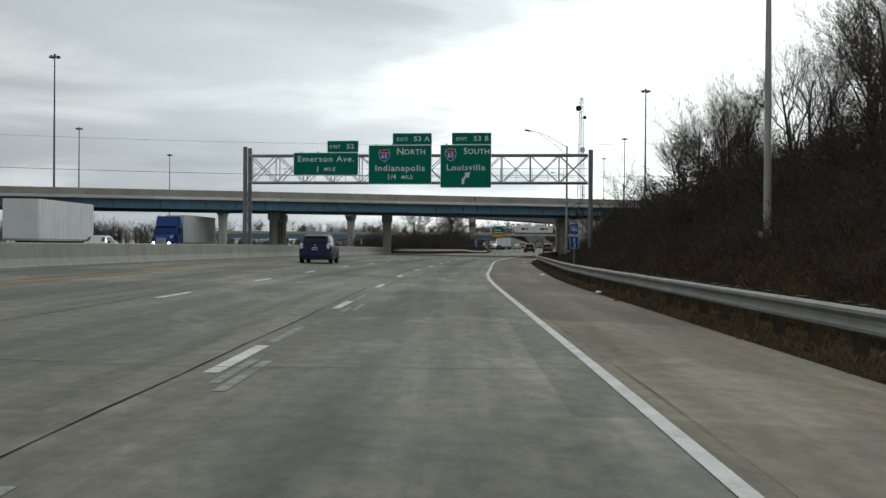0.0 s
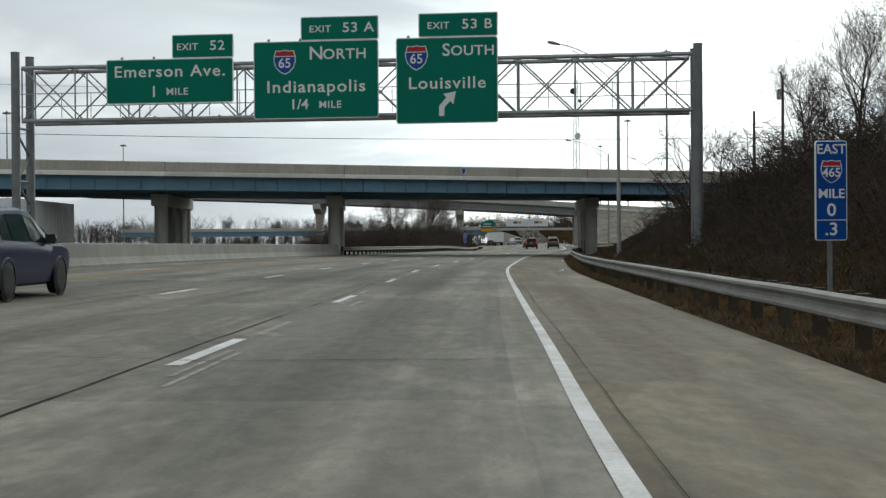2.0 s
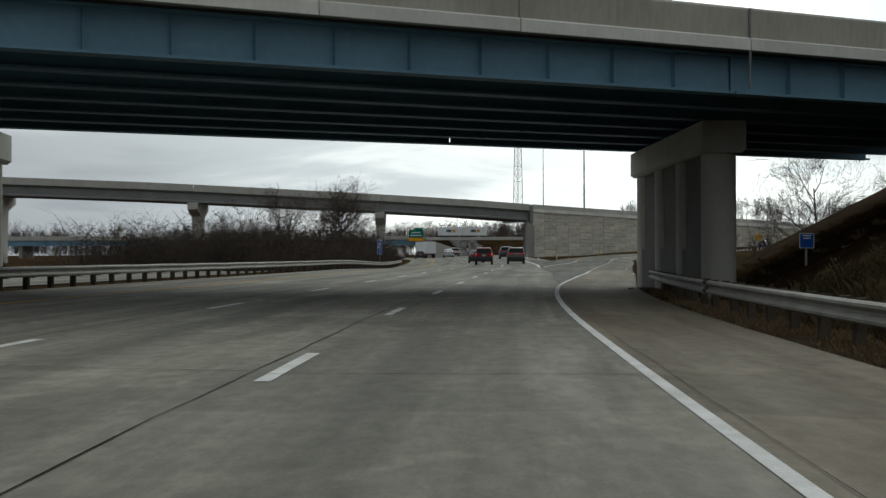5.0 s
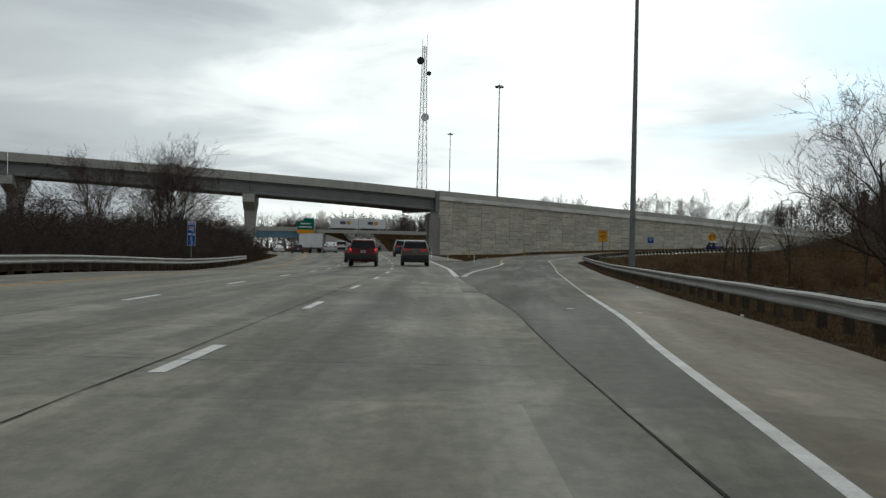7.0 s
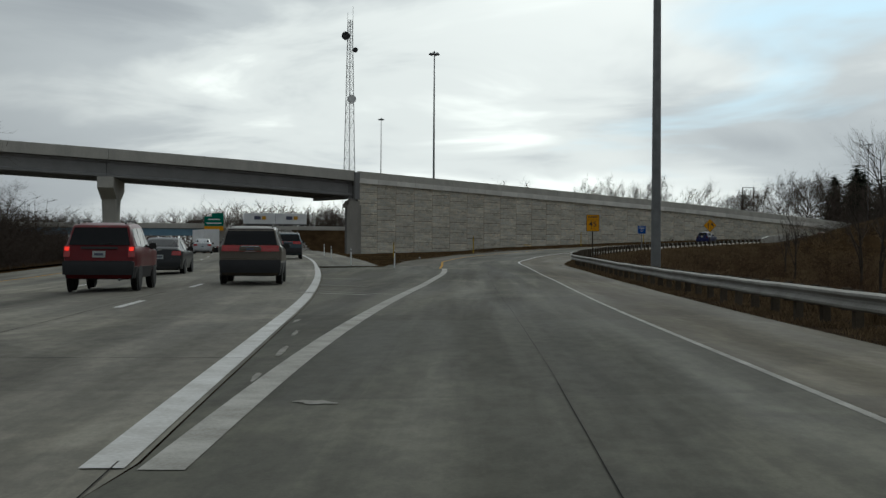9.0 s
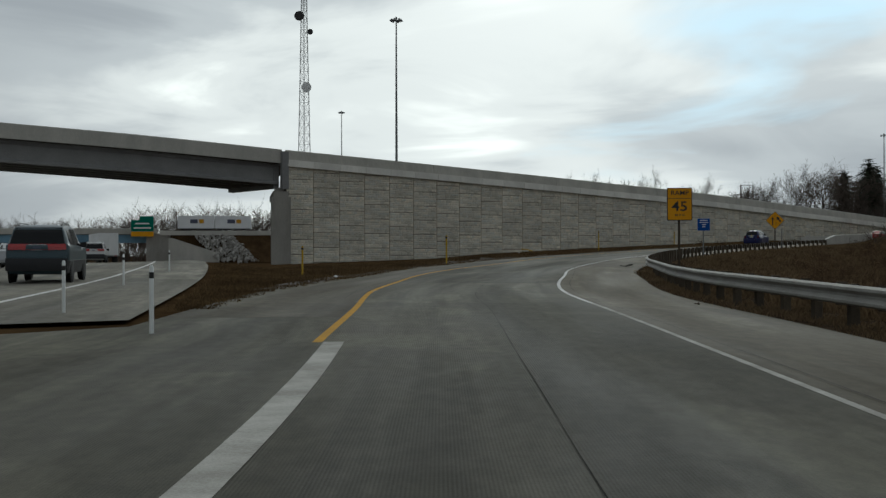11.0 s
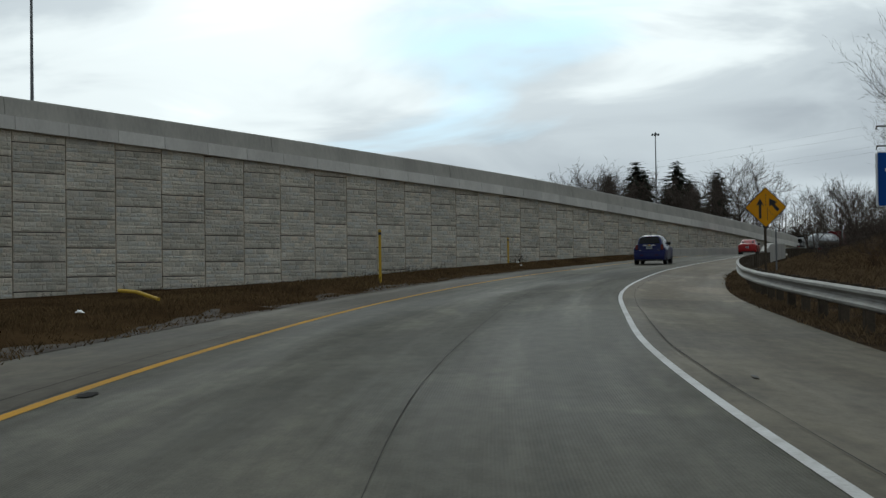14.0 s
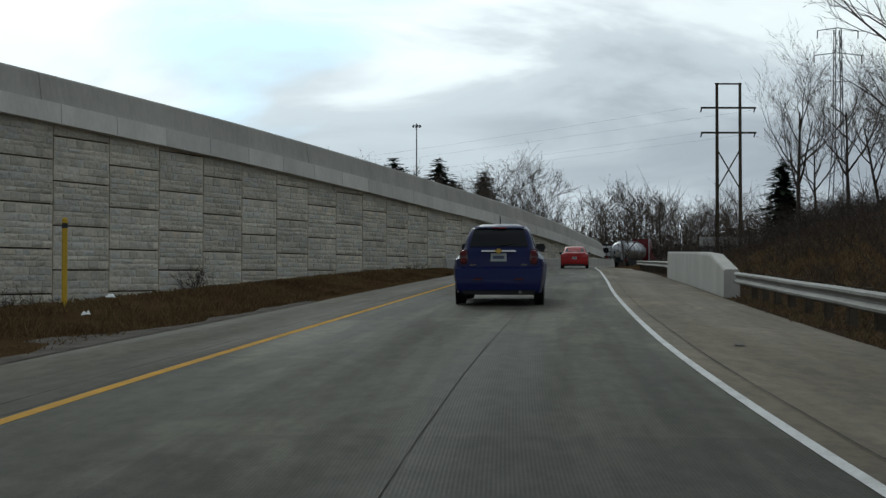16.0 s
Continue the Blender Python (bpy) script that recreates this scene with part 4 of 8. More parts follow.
def build_slope_paving():
    """Paved bank from the guardrail up to the end of the bridge."""
    sh = Shape()
    n = 12
    for i in range(n + 1):
        t = i / n
        for d in (-1.0, 18.0):
            p = b1(11.9 + 12.9 * t + 0.572 * d, d, (-0.85 if d < 0 else -0.25) + 5.1 * t)
            sh.v.append(tuple(p))
    for i in range(n + 1):
        t = i / n
        for d in (-1.0, 18.0):
            p = b1(12.1 + 12.9 * t + 0.572 * d, d, -0.75 + 5.1 * t)
            sh.v.append(tuple(p))
    k = 2 * (n + 1)
    sh.f = [(2 * i, 2 * i + 1, 2 * i + 3, 2 * i + 2) for i in range(n)] + [(k + 2 * i, k + 2 * i + 2, k + 2 * i + 3, k + 2 * i + 1) for i in range(n)]
    for e in (0, 1):
        sh.f += [(2 * i + e, 2 * i + 2 + e, k + 2 * i + 2 + e, k + 2 * i + e) for i in range(n)]
    ob = tagged(part("slope_bank", sh, "dirt", None, "bare earth slope under the bridge end", kind="structure"), category="slope")
    ab = Shape().loft([[b1(a + 0.572 * d, d, z) for a, z in ((26.0, 2.9), (27.2, 2.9), (27.2, 6.0), (26.0, 6.0))] for d in (0.6, 16.4)])
    tagged(part("abutment", ab, "concrete", None, "concrete abutment carrying the bridge end", kind="structure"), category="abutment")
    fill = Shape().loft([[b1(a + 0.572 * d, d, z) for a, z in ((27.3, 0.3), (90.0, 0.3), (90.0, 5.85), (27.3, 5.85))] for d in (0.3, 16.7)])
    tagged(part("approach_fill", fill, "grass", None, "grassed approach bank behind the bridge", kind="structure"), category="bank")
    for d in (0.16, 16.84):
        tagged(part("approach_parapet", Shape().box(60, 0.32, 1.1, b1_turn(60.1, d, 6.37)), "parapet", None, "stained concrete approach parapet", kind="structure"), category="parapet")


build_slope_paving()

# ---- flyover and its retaining wall: one curve ----
FLY_X, FLY_Y, FLY_H, FLY_K = 40.37, 387.12, 1.1968, -0.0027
PANEL = 2.876


def fly(s, o=0.0, z=0.0):
    """s metres along the flyover from its abutment, o metres towards the ramp."""
    n = max(1, int(abs(s) / 1.0))
    x, y = FLY_X, FLY_Y
    for i in range(n):
        h = FLY_H + FLY_K * s * (i + 0.5) / n
        x += s / n * math.sin(h)
        y += s / n * math.cos(h)
    h = FLY_H + FLY_K * s
    return Vector((x + o * math.cos(h), y - o * math.sin(h), z))


def fly_head(s):
    return FLY_H + FLY_K * s


def fly_top(s):
    return float(np.interp(s, [-130, -79, -70, -34, -14, 0, 12, 27, 44, 63, 85, 130, 190], [16.3, 14.75, 14.4, 12.95, 12.1, 11.35, 10.8, 10.15, 9.45, 8.75, 7.8, 6.3, 5.6]))


def panel_s(k):
    """Station of the joint before panel k of the wall."""
    return PANEL * k + float(np.interp(k, [0, 3, 7, 10, 18, 21, 25], [0.05, 0.18, 0.52, 0.74, 0.74, 0.55, 0.12]))


def wall_base(s):
    return float(np.interp(s, [0, 12, 27, 44, 63, 85, 130, 190], [0.45, 1.05, 1.15, 1.45, 1.9, 2.6, 3.1, 3.3]))


def build_flyover():
    th = thing("flyover_bridge", "pale concrete flyover with grey girders rising over the motorway", "bridge", kind="structure")
    ends = [-128, -107, -70, -33.3, -0.4]
    W = 12.0
    for a, b in zip(ends, ends[1:]):
        st = np.linspace(a + 0.04, b - 0.04, 10)
        sh = Shape()
        prof = lambda s: [(0.0, -0.02), (0.04, -0.08), (0.04, -1.36), (-0.5, -1.36), (-0.32, -1.0), (-0.26, -0.02)]
        sh.loft([[fly(s, o, fly_top(s) + z) for o, z in prof(s)] for s in st])
        part("parapet", sh, "pale_concrete", th)
        sh = Shape()
        sh.loft([[fly(s, o - W, fly_top(s) + z) for o, z in ((-0.04, -0.05), (0.26, -0.05), (0.40, -1.36), (-0.04, -1.36))] for s in st])
        part("parapet", sh, "pale_concrete", th)
        # deck soffit: the shade below the flyover is part of its colour
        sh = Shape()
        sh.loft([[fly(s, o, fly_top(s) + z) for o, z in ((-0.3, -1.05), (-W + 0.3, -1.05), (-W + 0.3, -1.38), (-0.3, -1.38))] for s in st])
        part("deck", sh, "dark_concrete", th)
        for k in range(5):
            o0 = -0.95 - k * (W - 1.9) / 4
            sh = Shape()
            p = [(0.28, -1.40), (0.28, -1.62), (0.09, -1.78), (0.09, -3.00), (0.36, -3.16), (0.36, -3.40), (-0.36, -3.40), (-0.36, -3.16), (-0.09, -3.00), (-0.09, -1.78), (-0.28, -1.62), (-0.28, -1.40)]
            sh.loft([[fly(s, o0 + o, fly_top(s) + z) for o, z in p] for s in st])
            part("girder", sh, "girder_grey", th)
        if b > -1:
            q = (b - 0.55, b + 0.02)
            part("end_diaphragm", Shape().loft([[fly(s, o, fly_top(s) + z) for o, z in ((-0.75, -1.40), (-W + 0.6, -1.40), (-W + 0.6, -3.75), (-0.75, -3.75))] for s in q]), "girder_grey", th)
    return th


def build_fly_pier(s):
    """A hammerhead set square to the motorway below, not to the flyover."""
    th = thing("flyover_pier", "tapered concrete hammerhead pier under the flyover", "pier", group="flyover piers", kind="structure")
    z1 = fly_top(s) - 3.42
    near = fly(s, -0.2)
    h = radians(3.0)
    ahead, side = Vector((math.sin(h), math.cos(h), 0)), Vector((math.cos(h), -math.sin(h), 0))
    c = near + ahead * 6.3
    z0 = gz(c.x, c.y) - 0.4
    cap = Shape().loft([[c + side * e + ahead * o + Vector((0, 0, z)) for o, z in ((-6.3, z1), (6.3, z1), (6.3, z1 - 1.3), (2.4, z1 - 2.6), (-2.4, z1 - 2.6), (-6.3, z1 - 1.3))] for e in (-0.95, 0.95)])
    part("pier_cap", cap, "pale_concrete", th)
    stem = Shape()
    ring = lambda w, d, z: [c + ahead * a + side * b + Vector((0, 0, z)) for a, b in ((-w, -d + .2), (-w + .2, -d), (w - .2, -d), (w, -d + .2), (w, d - .2), (w - .2, d), (-w + .2, d), (-w, d - .2))]
    stem.loft([ring(2.0, 0.85, z0), ring(2.0, 0.85, (z0 + z1) / 2), ring(2.4, 0.92, z1 - 2.59)])
    part("pier_stem", stem, "pale_concrete", th)
    for k in range(5):
        q = c + ahead * (-5.3 + 2.65 * k)
        part("bearing_block", Shape().box(1.0, 1.0, 0.12, Matrix.Translation((q.x, q.y, z1 + 0.05))), "concrete", th)
    return th


build_flyover()
for s in (-33.6, -70.2, -107.0):
    build_fly_pier(s)
END = 118.0


def build_wall():
    th = thing("retaining_wall", "pale concrete retaining wall of split-face panels beside the ramp", "wall", kind="structure")
    st = np.arange(0.0, END + 70, 3.0)
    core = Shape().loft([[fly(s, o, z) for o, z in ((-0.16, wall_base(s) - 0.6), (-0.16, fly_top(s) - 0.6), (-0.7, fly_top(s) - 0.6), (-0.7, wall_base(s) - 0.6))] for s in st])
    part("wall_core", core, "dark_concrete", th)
    # coping lengths and the parapet over them
    edge = [panel_s(k) for k in range(64)]
    for a, b in zip(edge, edge[1:]):
        q = np.linspace(a + 0.012, b - 0.012, 3)
        sh = Shape().loft([[fly(s, o, fly_top(s) + z) for o, z in ((0.33, -0.96), (0.36, -1.62), (-0.10, -1.62), (-0.10, -0.96))] for s in q])
        part("coping", sh, "coping", th)
    long_ = np.arange(0.0, END + 66, 17.25)
    for a, b in zip(long_, long_[1:]):
        q = np.linspace(a + 0.015, b - 0.015, 6)
        sh = Shape().loft([[fly(s, o, fly_top(s) + z) for o, z in ((0.02, -0.02), (0.06, -0.08), (0.19, -0.955), (-0.4, -0.955), (-0.2, -0.02))] for s in q])
        part("parapet", sh, "cast_parapet", th, "smooth cast parapet")
    sh = Shape().loft([[fly(s, o, fly_top(s) + z) for o, z in ((-0.3, -1.05), (-12, -1.05), (-12, -1.5), (-0.3, -1.5))] for s in st])
    part("ramp_deck", sh, "dark_concrete", th)
    return th


wall = build_wall()


def build_abutment():
    th = thing("flyover_abutment", "grey concrete abutment at the end of the flyover girders", "abutment", kind="structure")
    turn = lambda s, o, z: Matrix.Translation(fly(s, o, z)) @ pose(0, 0, 0, 0, 0, 90 - math.degrees(fly_head(s)))
    part("corner_pillar", Shape().box(0.75, 0.5, 3.6, turn(-0.2, 0.10, 9.35), 0.05), "girder_grey", th)
    h = radians(3.0)
    p = fly(-0.5, -0.1)
    along_ = lambda d, o, z: Matrix.Translation(p + Vector((math.sin(h), math.cos(h), 0)) * d + Vector((math.cos(h), -math.sin(h), 0)) * o + Vector((0, 0, z))) @ pose(0, 0, 0, 0, 0, -3)
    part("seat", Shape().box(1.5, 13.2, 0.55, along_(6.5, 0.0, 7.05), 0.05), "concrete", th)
    # face and backwall: shade below the girders painted in as darker concrete
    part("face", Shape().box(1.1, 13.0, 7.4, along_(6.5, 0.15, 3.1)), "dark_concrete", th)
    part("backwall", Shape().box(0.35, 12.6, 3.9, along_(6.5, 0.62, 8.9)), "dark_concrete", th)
    for k in range(5):
        part("bearing_block", Shape().box(0.9, 0.8, 0.42, along_(0.9 + 2.75 * k, -0.05, 7.5)), "concrete", th)
    part("front_pillar", Shape().box(1.9, 0.6, 7.15, along_(0.0, 0.0, 3.2), 0.05), "concrete", th)
    return th


build_abutment()


# ---- guardrails and barriers ----
W_BEAM = [(0.0, 0.31), (-0.015, 0.305), (-0.075, 0.275), (-0.08, 0.235), (-0.01, 0.175), (-0.01, 0.135), (-0.08, 0.075), (-0.075, 0.035), (-0.015, 0.005), (0.0, 0.0),
          (0.012, 0.004), (-0.058, 0.045), (-0.062, 0.07), (0.006, 0.13), (0.006, 0.18), (-0.062, 0.24), (-0.058, 0.265), (0.012, 0.306)]
POST = Shape().box(0.15, 0.2, 1.0, Matrix.Translation((0, 0, 0.16)), 0.015).mesh("post")
BLOCK = Shape().box(0.15, 0.16, 0.36, None, 0.01).mesh("block")


def guardrail(line, s0, s1, o, label, face=-1, height=0.66, name="guardrail"):
    """A steel beam on timber posts, along a plan line, o metres to its right; face -1 looks left."""
    x, y, h = along(line, s0)
    th = thing(name, label, "guardrail", kind="structure")
    edges = np.arange(s0, s1, 7.62)
    for a, b in zip(edges, np.append(edges[1:], s1)):
        rings = []
        for s in np.linspace(a, b + 0.12, 5):
            x, y, h = along(line, s)
            z = gz(x + o * math.cos(h), y - o * math.sin(h)) + height - 0.31
            dip = 0.004 * math.sin(s * 0.9) + 0.003 * math.sin(s * 2.3)
            rings.append([(x + (o - face * u) * math.cos(h), y - (o - face * u) * math.sin(h), z + v + dip) for u, v in W_BEAM])
        part("beam", Shape().loft(rings), "rail", th, smooth=True)
    rnd = random.Random(int(s0 * 7 + s1))
    for s in np.arange(s0 + 0.5, s1, 1.905):
        x, y, h = along(line, s)
        for mesh, d, lift, mat in ((POST, 0.30, 0.0, "wood_post"), (BLOCK, 0.115, height - 0.155, "wood_post")):
            px, py = x + (o - face * d) * math.cos(h), y - (o - face * d) * math.sin(h)
            ob = part("post" if mesh is POST else "block", mesh, mat, th)
            ob.matrix_world = Matrix.Translation((px, py, gz(px, py) + lift)) @ pose(0, 0, 0, rnd.uniform(-1.5, 1.5), rnd.uniform(-1.5, 1.5), -math.degrees(h))
    return th


S_BAR, BAR_LEN = station(EDGE, 393.2), 24.0
guardrail(EDGE, station(EDGE, -25), station(EDGE, 150), 3.25, "weathered steel guardrail on timber posts along the shoulder")
guardrail(EDGE, station(EDGE, 150) + 0.4, S_BAR - 0.3, 3.2, "weathered steel guardrail on timber posts round the ramp curve")
guardrail(LINE, station(LINE, 150), station(LINE, 273), -11.6, "steel guardrail on timber posts before median brush", face=1)
JERSEY = [(-0.30, -0.25), (-0.30, 0.08), (-0.24, 0.12), (-0.13, 0.34), (-0.085, 0.82), (-0.06, 0.85), (0.06, 0.85), (0.085, 0.82), (0.13, 0.34), (0.24, 0.12), (0.30, 0.08), (0.30, -0.25)]


def barrier(line, s0, s1, o, label, mat="concrete", piece=6.1, tall=1.0, profile=JERSEY, slope_end=0.0):
    th = thing("concrete_barrier", label, "barrier", kind="structure")
    e = np.arange(s0, s1, piece)
    for a, b in zip(e, np.append(e[1:], s1)):
        rings = []
        for s in np.linspace(a + 0.01, b - 0.01, 4):
            x, y, h = along(line, s)
            z = gz(x + o * math.cos(h), y - o * math.sin(h))
            low = min(1.0, 0.62 + (s - s0) / slope_end * 0.38) if slope_end else 1.0
            rings.append([(x + (o + u) * math.cos(h), y - (o + u) * math.sin(h), z + v * tall * low) for u, v in profile])
        part("segment", Shape().loft(rings), mat, th)
    return th


barrier(LINE, 2, station(LINE, 147), -11.5, "stained concrete median barrier in cast lengths")
FLAT = [(-0.22, -0.25), (-0.20, 0.80), (-0.17, 0.85), (0.17, 0.85), (0.20, 0.80), (0.22, -0.25)]
barrier(EDGE, S_BAR, S_BAR + BAR_LEN, 3.1, "pale concrete barrier with a sloped end by the guardrail", "pale_concrete", BAR_LEN / 2, 1.35, FLAT, 4.5)
guardrail(EDGE, S_BAR + BAR_LEN + 0.3, S_BAR + 95, 3.2, "steel guardrail beyond the concrete barrier near the woods")


def wall_barrier():
    th = thing("concrete_barrier", "pale concrete barrier standing before the retaining wall", "barrier", kind="structure")
    e = np.arange(82.0, 150.0, 6.0)
    for a, b in zip(e, e[1:]):
        rings = [[fly(s, 1.6 + u, wall_base(s) - 0.1 + v * 1.25) for u, v in JERSEY] for s in np.linspace(a + 0.01, b - 0.01, 3)]
        part("segment", Shape().loft(rings), "pale_concrete", th)


wall_barrier()


# ---- signs ----
def slab(w, h, r=0.08, n=4):
    """A plate outline with round corners."""
    out = []
    for cx, cz, a0 in ((w / 2 - r, h / 2 - r, 0), (-w / 2 + r, h / 2 - r, 90), (-w / 2 + r, -h / 2 + r, 180), (w / 2 - r, -h / 2 + r, 270)):
        for k in range(n + 1):
            a = radians(a0 + 90 * k / n)
            out.append((cx + r * math.cos(a), cz + r * math.sin(a)))
    return out


def plate(parent, m, w, h, face, border="sign_white", r=0.1, name="panel", rim=0.035):
    """A sign face with its border line."""
    p = part(name, Shape().prism(slab(w, h, r), 0.05, m), border, parent)
    part("face", Shape().prism(slab(w - 2 * rim, h - 2 * rim, max(r - rim, 0.02)), 0.012, m @ pose(0, -0.0275, 0)), face, p)
    part("back", Shape().prism(slab(w - 0.02, h - 0.02, r), 0.01, m @ pose(0, 0.031, 0)), "sign_back", p)
    return p


def shield(parent, m, size, text):
    """The route shield: red head, blue field, white rim."""
    def outline(k):
        return [(x * size * k, z * size * k) for x, z in ((0, -0.56), (0.2, -0.46), (0.38, -0.27), (0.47, 0.0), (0.46, 0.22), (0.38, 0.46), (0.2, 0.43), (0, 0.48), (-0.2, 0.43),
                                                           (-0.38, 0.46), (-0.46, 0.22), (-0.47, 0.0), (-0.38, -0.27), (-0.2, -0.46))]
    s = part("shield", Shape().prism(outline(1.0)[::-1], 0.012, m), "sign_white", parent)
    part("shield_field", Shape().prism(outline(0.92)[::-1], 0.008, m @ pose(0, -0.009, 0)), "shield_blue", s)
    head = [(x * size * 0.92, z * size * 0.92) for x, z in ((0.462, 0.2), (0.38, 0.46), (0.2, 0.43), (0, 0.48), (-0.2, 0.43), (-0.38, 0.46), (-0.462, 0.2))]
    part("shield_head", Shape().prism(head[::-1], 0.008, m @ pose(0, -0.014, 0)), "sign_red", s)
    part("shield_rule", Shape().box(size * 0.78, 0.006, size * 0.035, m @ pose(0, -0.022, size * 0.195)), "sign_white", s)
    lettering(text, size * 0.56, "sign_white", s, m @ pose(0, -0.019, -size * 0.10), wide=0.92)
    return s


GA = math.degrees(math.atan2(96.71 - 99.8, 11.11 + 15.35))
G_LEFT, G_RIGHT = Vector((-15.35, 99.8, 0)), Vector((11.11, 96.71, 0))


def on_gantry(x, d, z):
    """A place on the gantry by its x; d metres before its front posts."""
    t = (x - G_LEFT.x) / (G_RIGHT.x - G_LEFT.x)
    p = G_LEFT.lerp(G_RIGHT, t)
    a = radians(GA)
    return Vector((p.x + d * math.sin(a), p.y - d * math.cos(a), z))


def build_gantry():
    th = thing("sign_gantry", "grey tubular steel truss gantry spanning the motorway lanes", "gantry")
    back = -1.35
    top, low = 8.12, 6.02
    for x, zt, tag in ((-15.35, 8.72, "left"), (11.11, 8.45, "right")):
        z0 = [gz(on_gantry(x, d, 0).x, on_gantry(x, d, 0).y) - 0.2 for d in (0, back)]
        for d, z in zip((0, back), z0):
            p = on_gantry(x, d, 0)
            part("post", Shape().tube([(p.x, p.y, z), (p.x, p.y, zt)], 0.17, 14), "galv_dull", th, smooth=True)
            part("post_cap", Shape().tube([(p.x, p.y, zt), (p.x, p.y, zt + 0.04)], 0.18, 14), "galv_dull", th)
            part("base_plate", Shape().box(0.7, 0.7, 0.08, Matrix.Translation((p.x, p.y, z + 0.26))), "galv_dull", th)
        levels = np.linspace(max(z0) + 0.6, low - 0.4, 6)
        for k, (a, b) in enumerate(zip(levels, levels[1:])):
            e = (0, back) if k % 2 else (back, 0)
            part("brace", Shape().tube([on_gantry(x, e[0], a), on_gantry(x, e[1], b)], 0.05, 8), "galv_dull", th)
        for z in (levels[1], levels[3], low - 0.25):
            part("strut", Shape().tube([on_gantry(x, 0, z), on_gantry(x, back, z)], 0.05, 8), "galv_dull", th)
    x0, x1 = -15.1, 10.9
    for d in (-0.05, back + 0.05):
        for z in (top, low):
            part("chord", Shape().tube([on_gantry(x0, d, z), on_gantry(x1, d, z)], 0.085, 10), "galv", th, smooth=True)
    bays = np.linspace(x0, x1, 13)
    for i, (a, b) in enumerate(zip(bays, bays[1:])):
        for d in (-0.05, back + 0.05):
            part("upright", Shape().tube([on_gantry(a, d, low), on_gantry(a, d, top)], 0.035, 6), "galv", th)
            part("diagonal", Shape().tube([on_gantry(a, d, low), on_gantry(b, d, top)], 0.032, 6), "galv", th)
            part("diagonal", Shape().tube([on_gantry(b, d, low), on_gantry(a, d, top)], 0.032, 6), "galv", th)
        for z in (low, top):
            part("cross_bar", Shape().tube([on_gantry(a, -0.05, z), on_gantry(b, back + 0.05, z)], 0.032, 6), "galv", th)
    # walkway rail behind the signs
    for z in (6.55, 7.05):
        part("walkway_rail", Shape().tube([on_gantry(x0, 0.35, z), on_gantry(x1, 0.35, z)], 0.018, 6), "galv", th)
    for x in np.linspace(x0 + 0.6, x1 - 0.6, 22):
        part("rail_post", Shape().tube([on_gantry(x, 0.35, 6.1), on_gantry(x, 0.35, 7.08)], 0.016, 5), "galv", th)
    return th


def guide_sign(x0, x1, z0, z1, tab, label):
    th = thing("guide_sign", label, "road sign", group="green guide signs on the gantry")
    w, h = x1 - x0, z1 - z0
    m = Matrix.Translation(on_gantry((x0 + x1) / 2, 0.62, (z0 + z1) / 2)) @ pose(0, 0, 0, 0, 0, GA)
    plate(th, m, w, h, "sign_green")
    tw, tx = tab[1], x1 - tab[1] / 2
    tm = Matrix.Translation(on_gantry(tx, 0.62, z1 + 0.46)) @ pose(0, 0, 0, 0, 0, GA)
    plate(th, tm, tw, 0.90, "sign_green", r=0.06, name="exit_panel")
    f = pose(0, -0.037, 0)
    k = len(tab[0]) - len("EXIT ")
    lettering("EXIT", 0.36, "sign_white", th, tm @ f @ pose(-tw * 0.25, 0, -0.03), wide=1.0, space=1.1)
    lettering(tab[0][5:], 0.52, "sign_white", th, tm @ f @ pose(tw * 0.24, 0, 0.0), wide=1.05, space=1.1)
    for x in np.linspace(-w * 0.38, w * 0.38, 4):
        part("hanger", Shape().bar(m @ Vector((x, 0.06, -h / 2 + 0.1)), m @ Vector((x, 0.06, h / 2 + 0.1)), 0.06, 0.10), "galv", th)
        for z in (6.06, 8.08):
            q = m @ Vector((x, 0.06, 0))
            part("clamp", Shape().bar((q.x, q.y, z), (q.x + 0.02, q.y + 0.55, z), 0.05), "galv", th)
    return th, m @ f


build_gantry()
s, m = guide_sign(-11.42, -6.38, 6.55, 8.27, ("EXIT 52", 2.42), "green exit sign with white lettering, hung on the gantry truss")
lettering("Emerson Ave.", 0.62, "sign_white", s, m @ pose(0, 0, 0.36), wide=1.06, space=1.12)
lettering("1", 0.60, "sign_white", s, m @ pose(-0.62, 0, -0.42))
lettering("MILE", 0.38, "sign_white", s, m @ pose(0.30, 0, -0.42), space=1.1)
s, m = guide_sign(-5.62, -0.78, 5.87, 8.83, ("EXIT 53 A", 3.0), "tall green interstate sign with shield, hung on the gantry truss")
shield(s, m @ pose(-1.20, 0, 0.72), 0.92, "65")
lettering("N", 0.70, "sign_white", s, m @ pose(0.02, 0, 0.98), wide=1.0)
lettering("ORTH", 0.55, "sign_white", s, m @ pose(1.12, 0, 0.94), space=1.08)
lettering("Indianapolis", 0.64, "sign_white", s, m @ pose(0, 0, -0.28), wide=1.05, space=1.12)
lettering("1/4", 0.54, "sign_white", s, m @ pose(-0.65, 0, -0.95))
lettering("MILE", 0.38, "sign_white", s, m @ pose(0.55, 0, -0.97), space=1.1)
s, m = guide_sign(-0.14, 3.72, 5.60, 8.85, ("EXIT 53 B", 3.0), "tall green interstate sign with shield and exit arrow on the gantry")
shield(s, m @ pose(-1.15, 0, 0.90), 0.92, "65")
lettering("S", 0.66, "sign_white", s, m @ pose(-0.02, 0, 1.12))
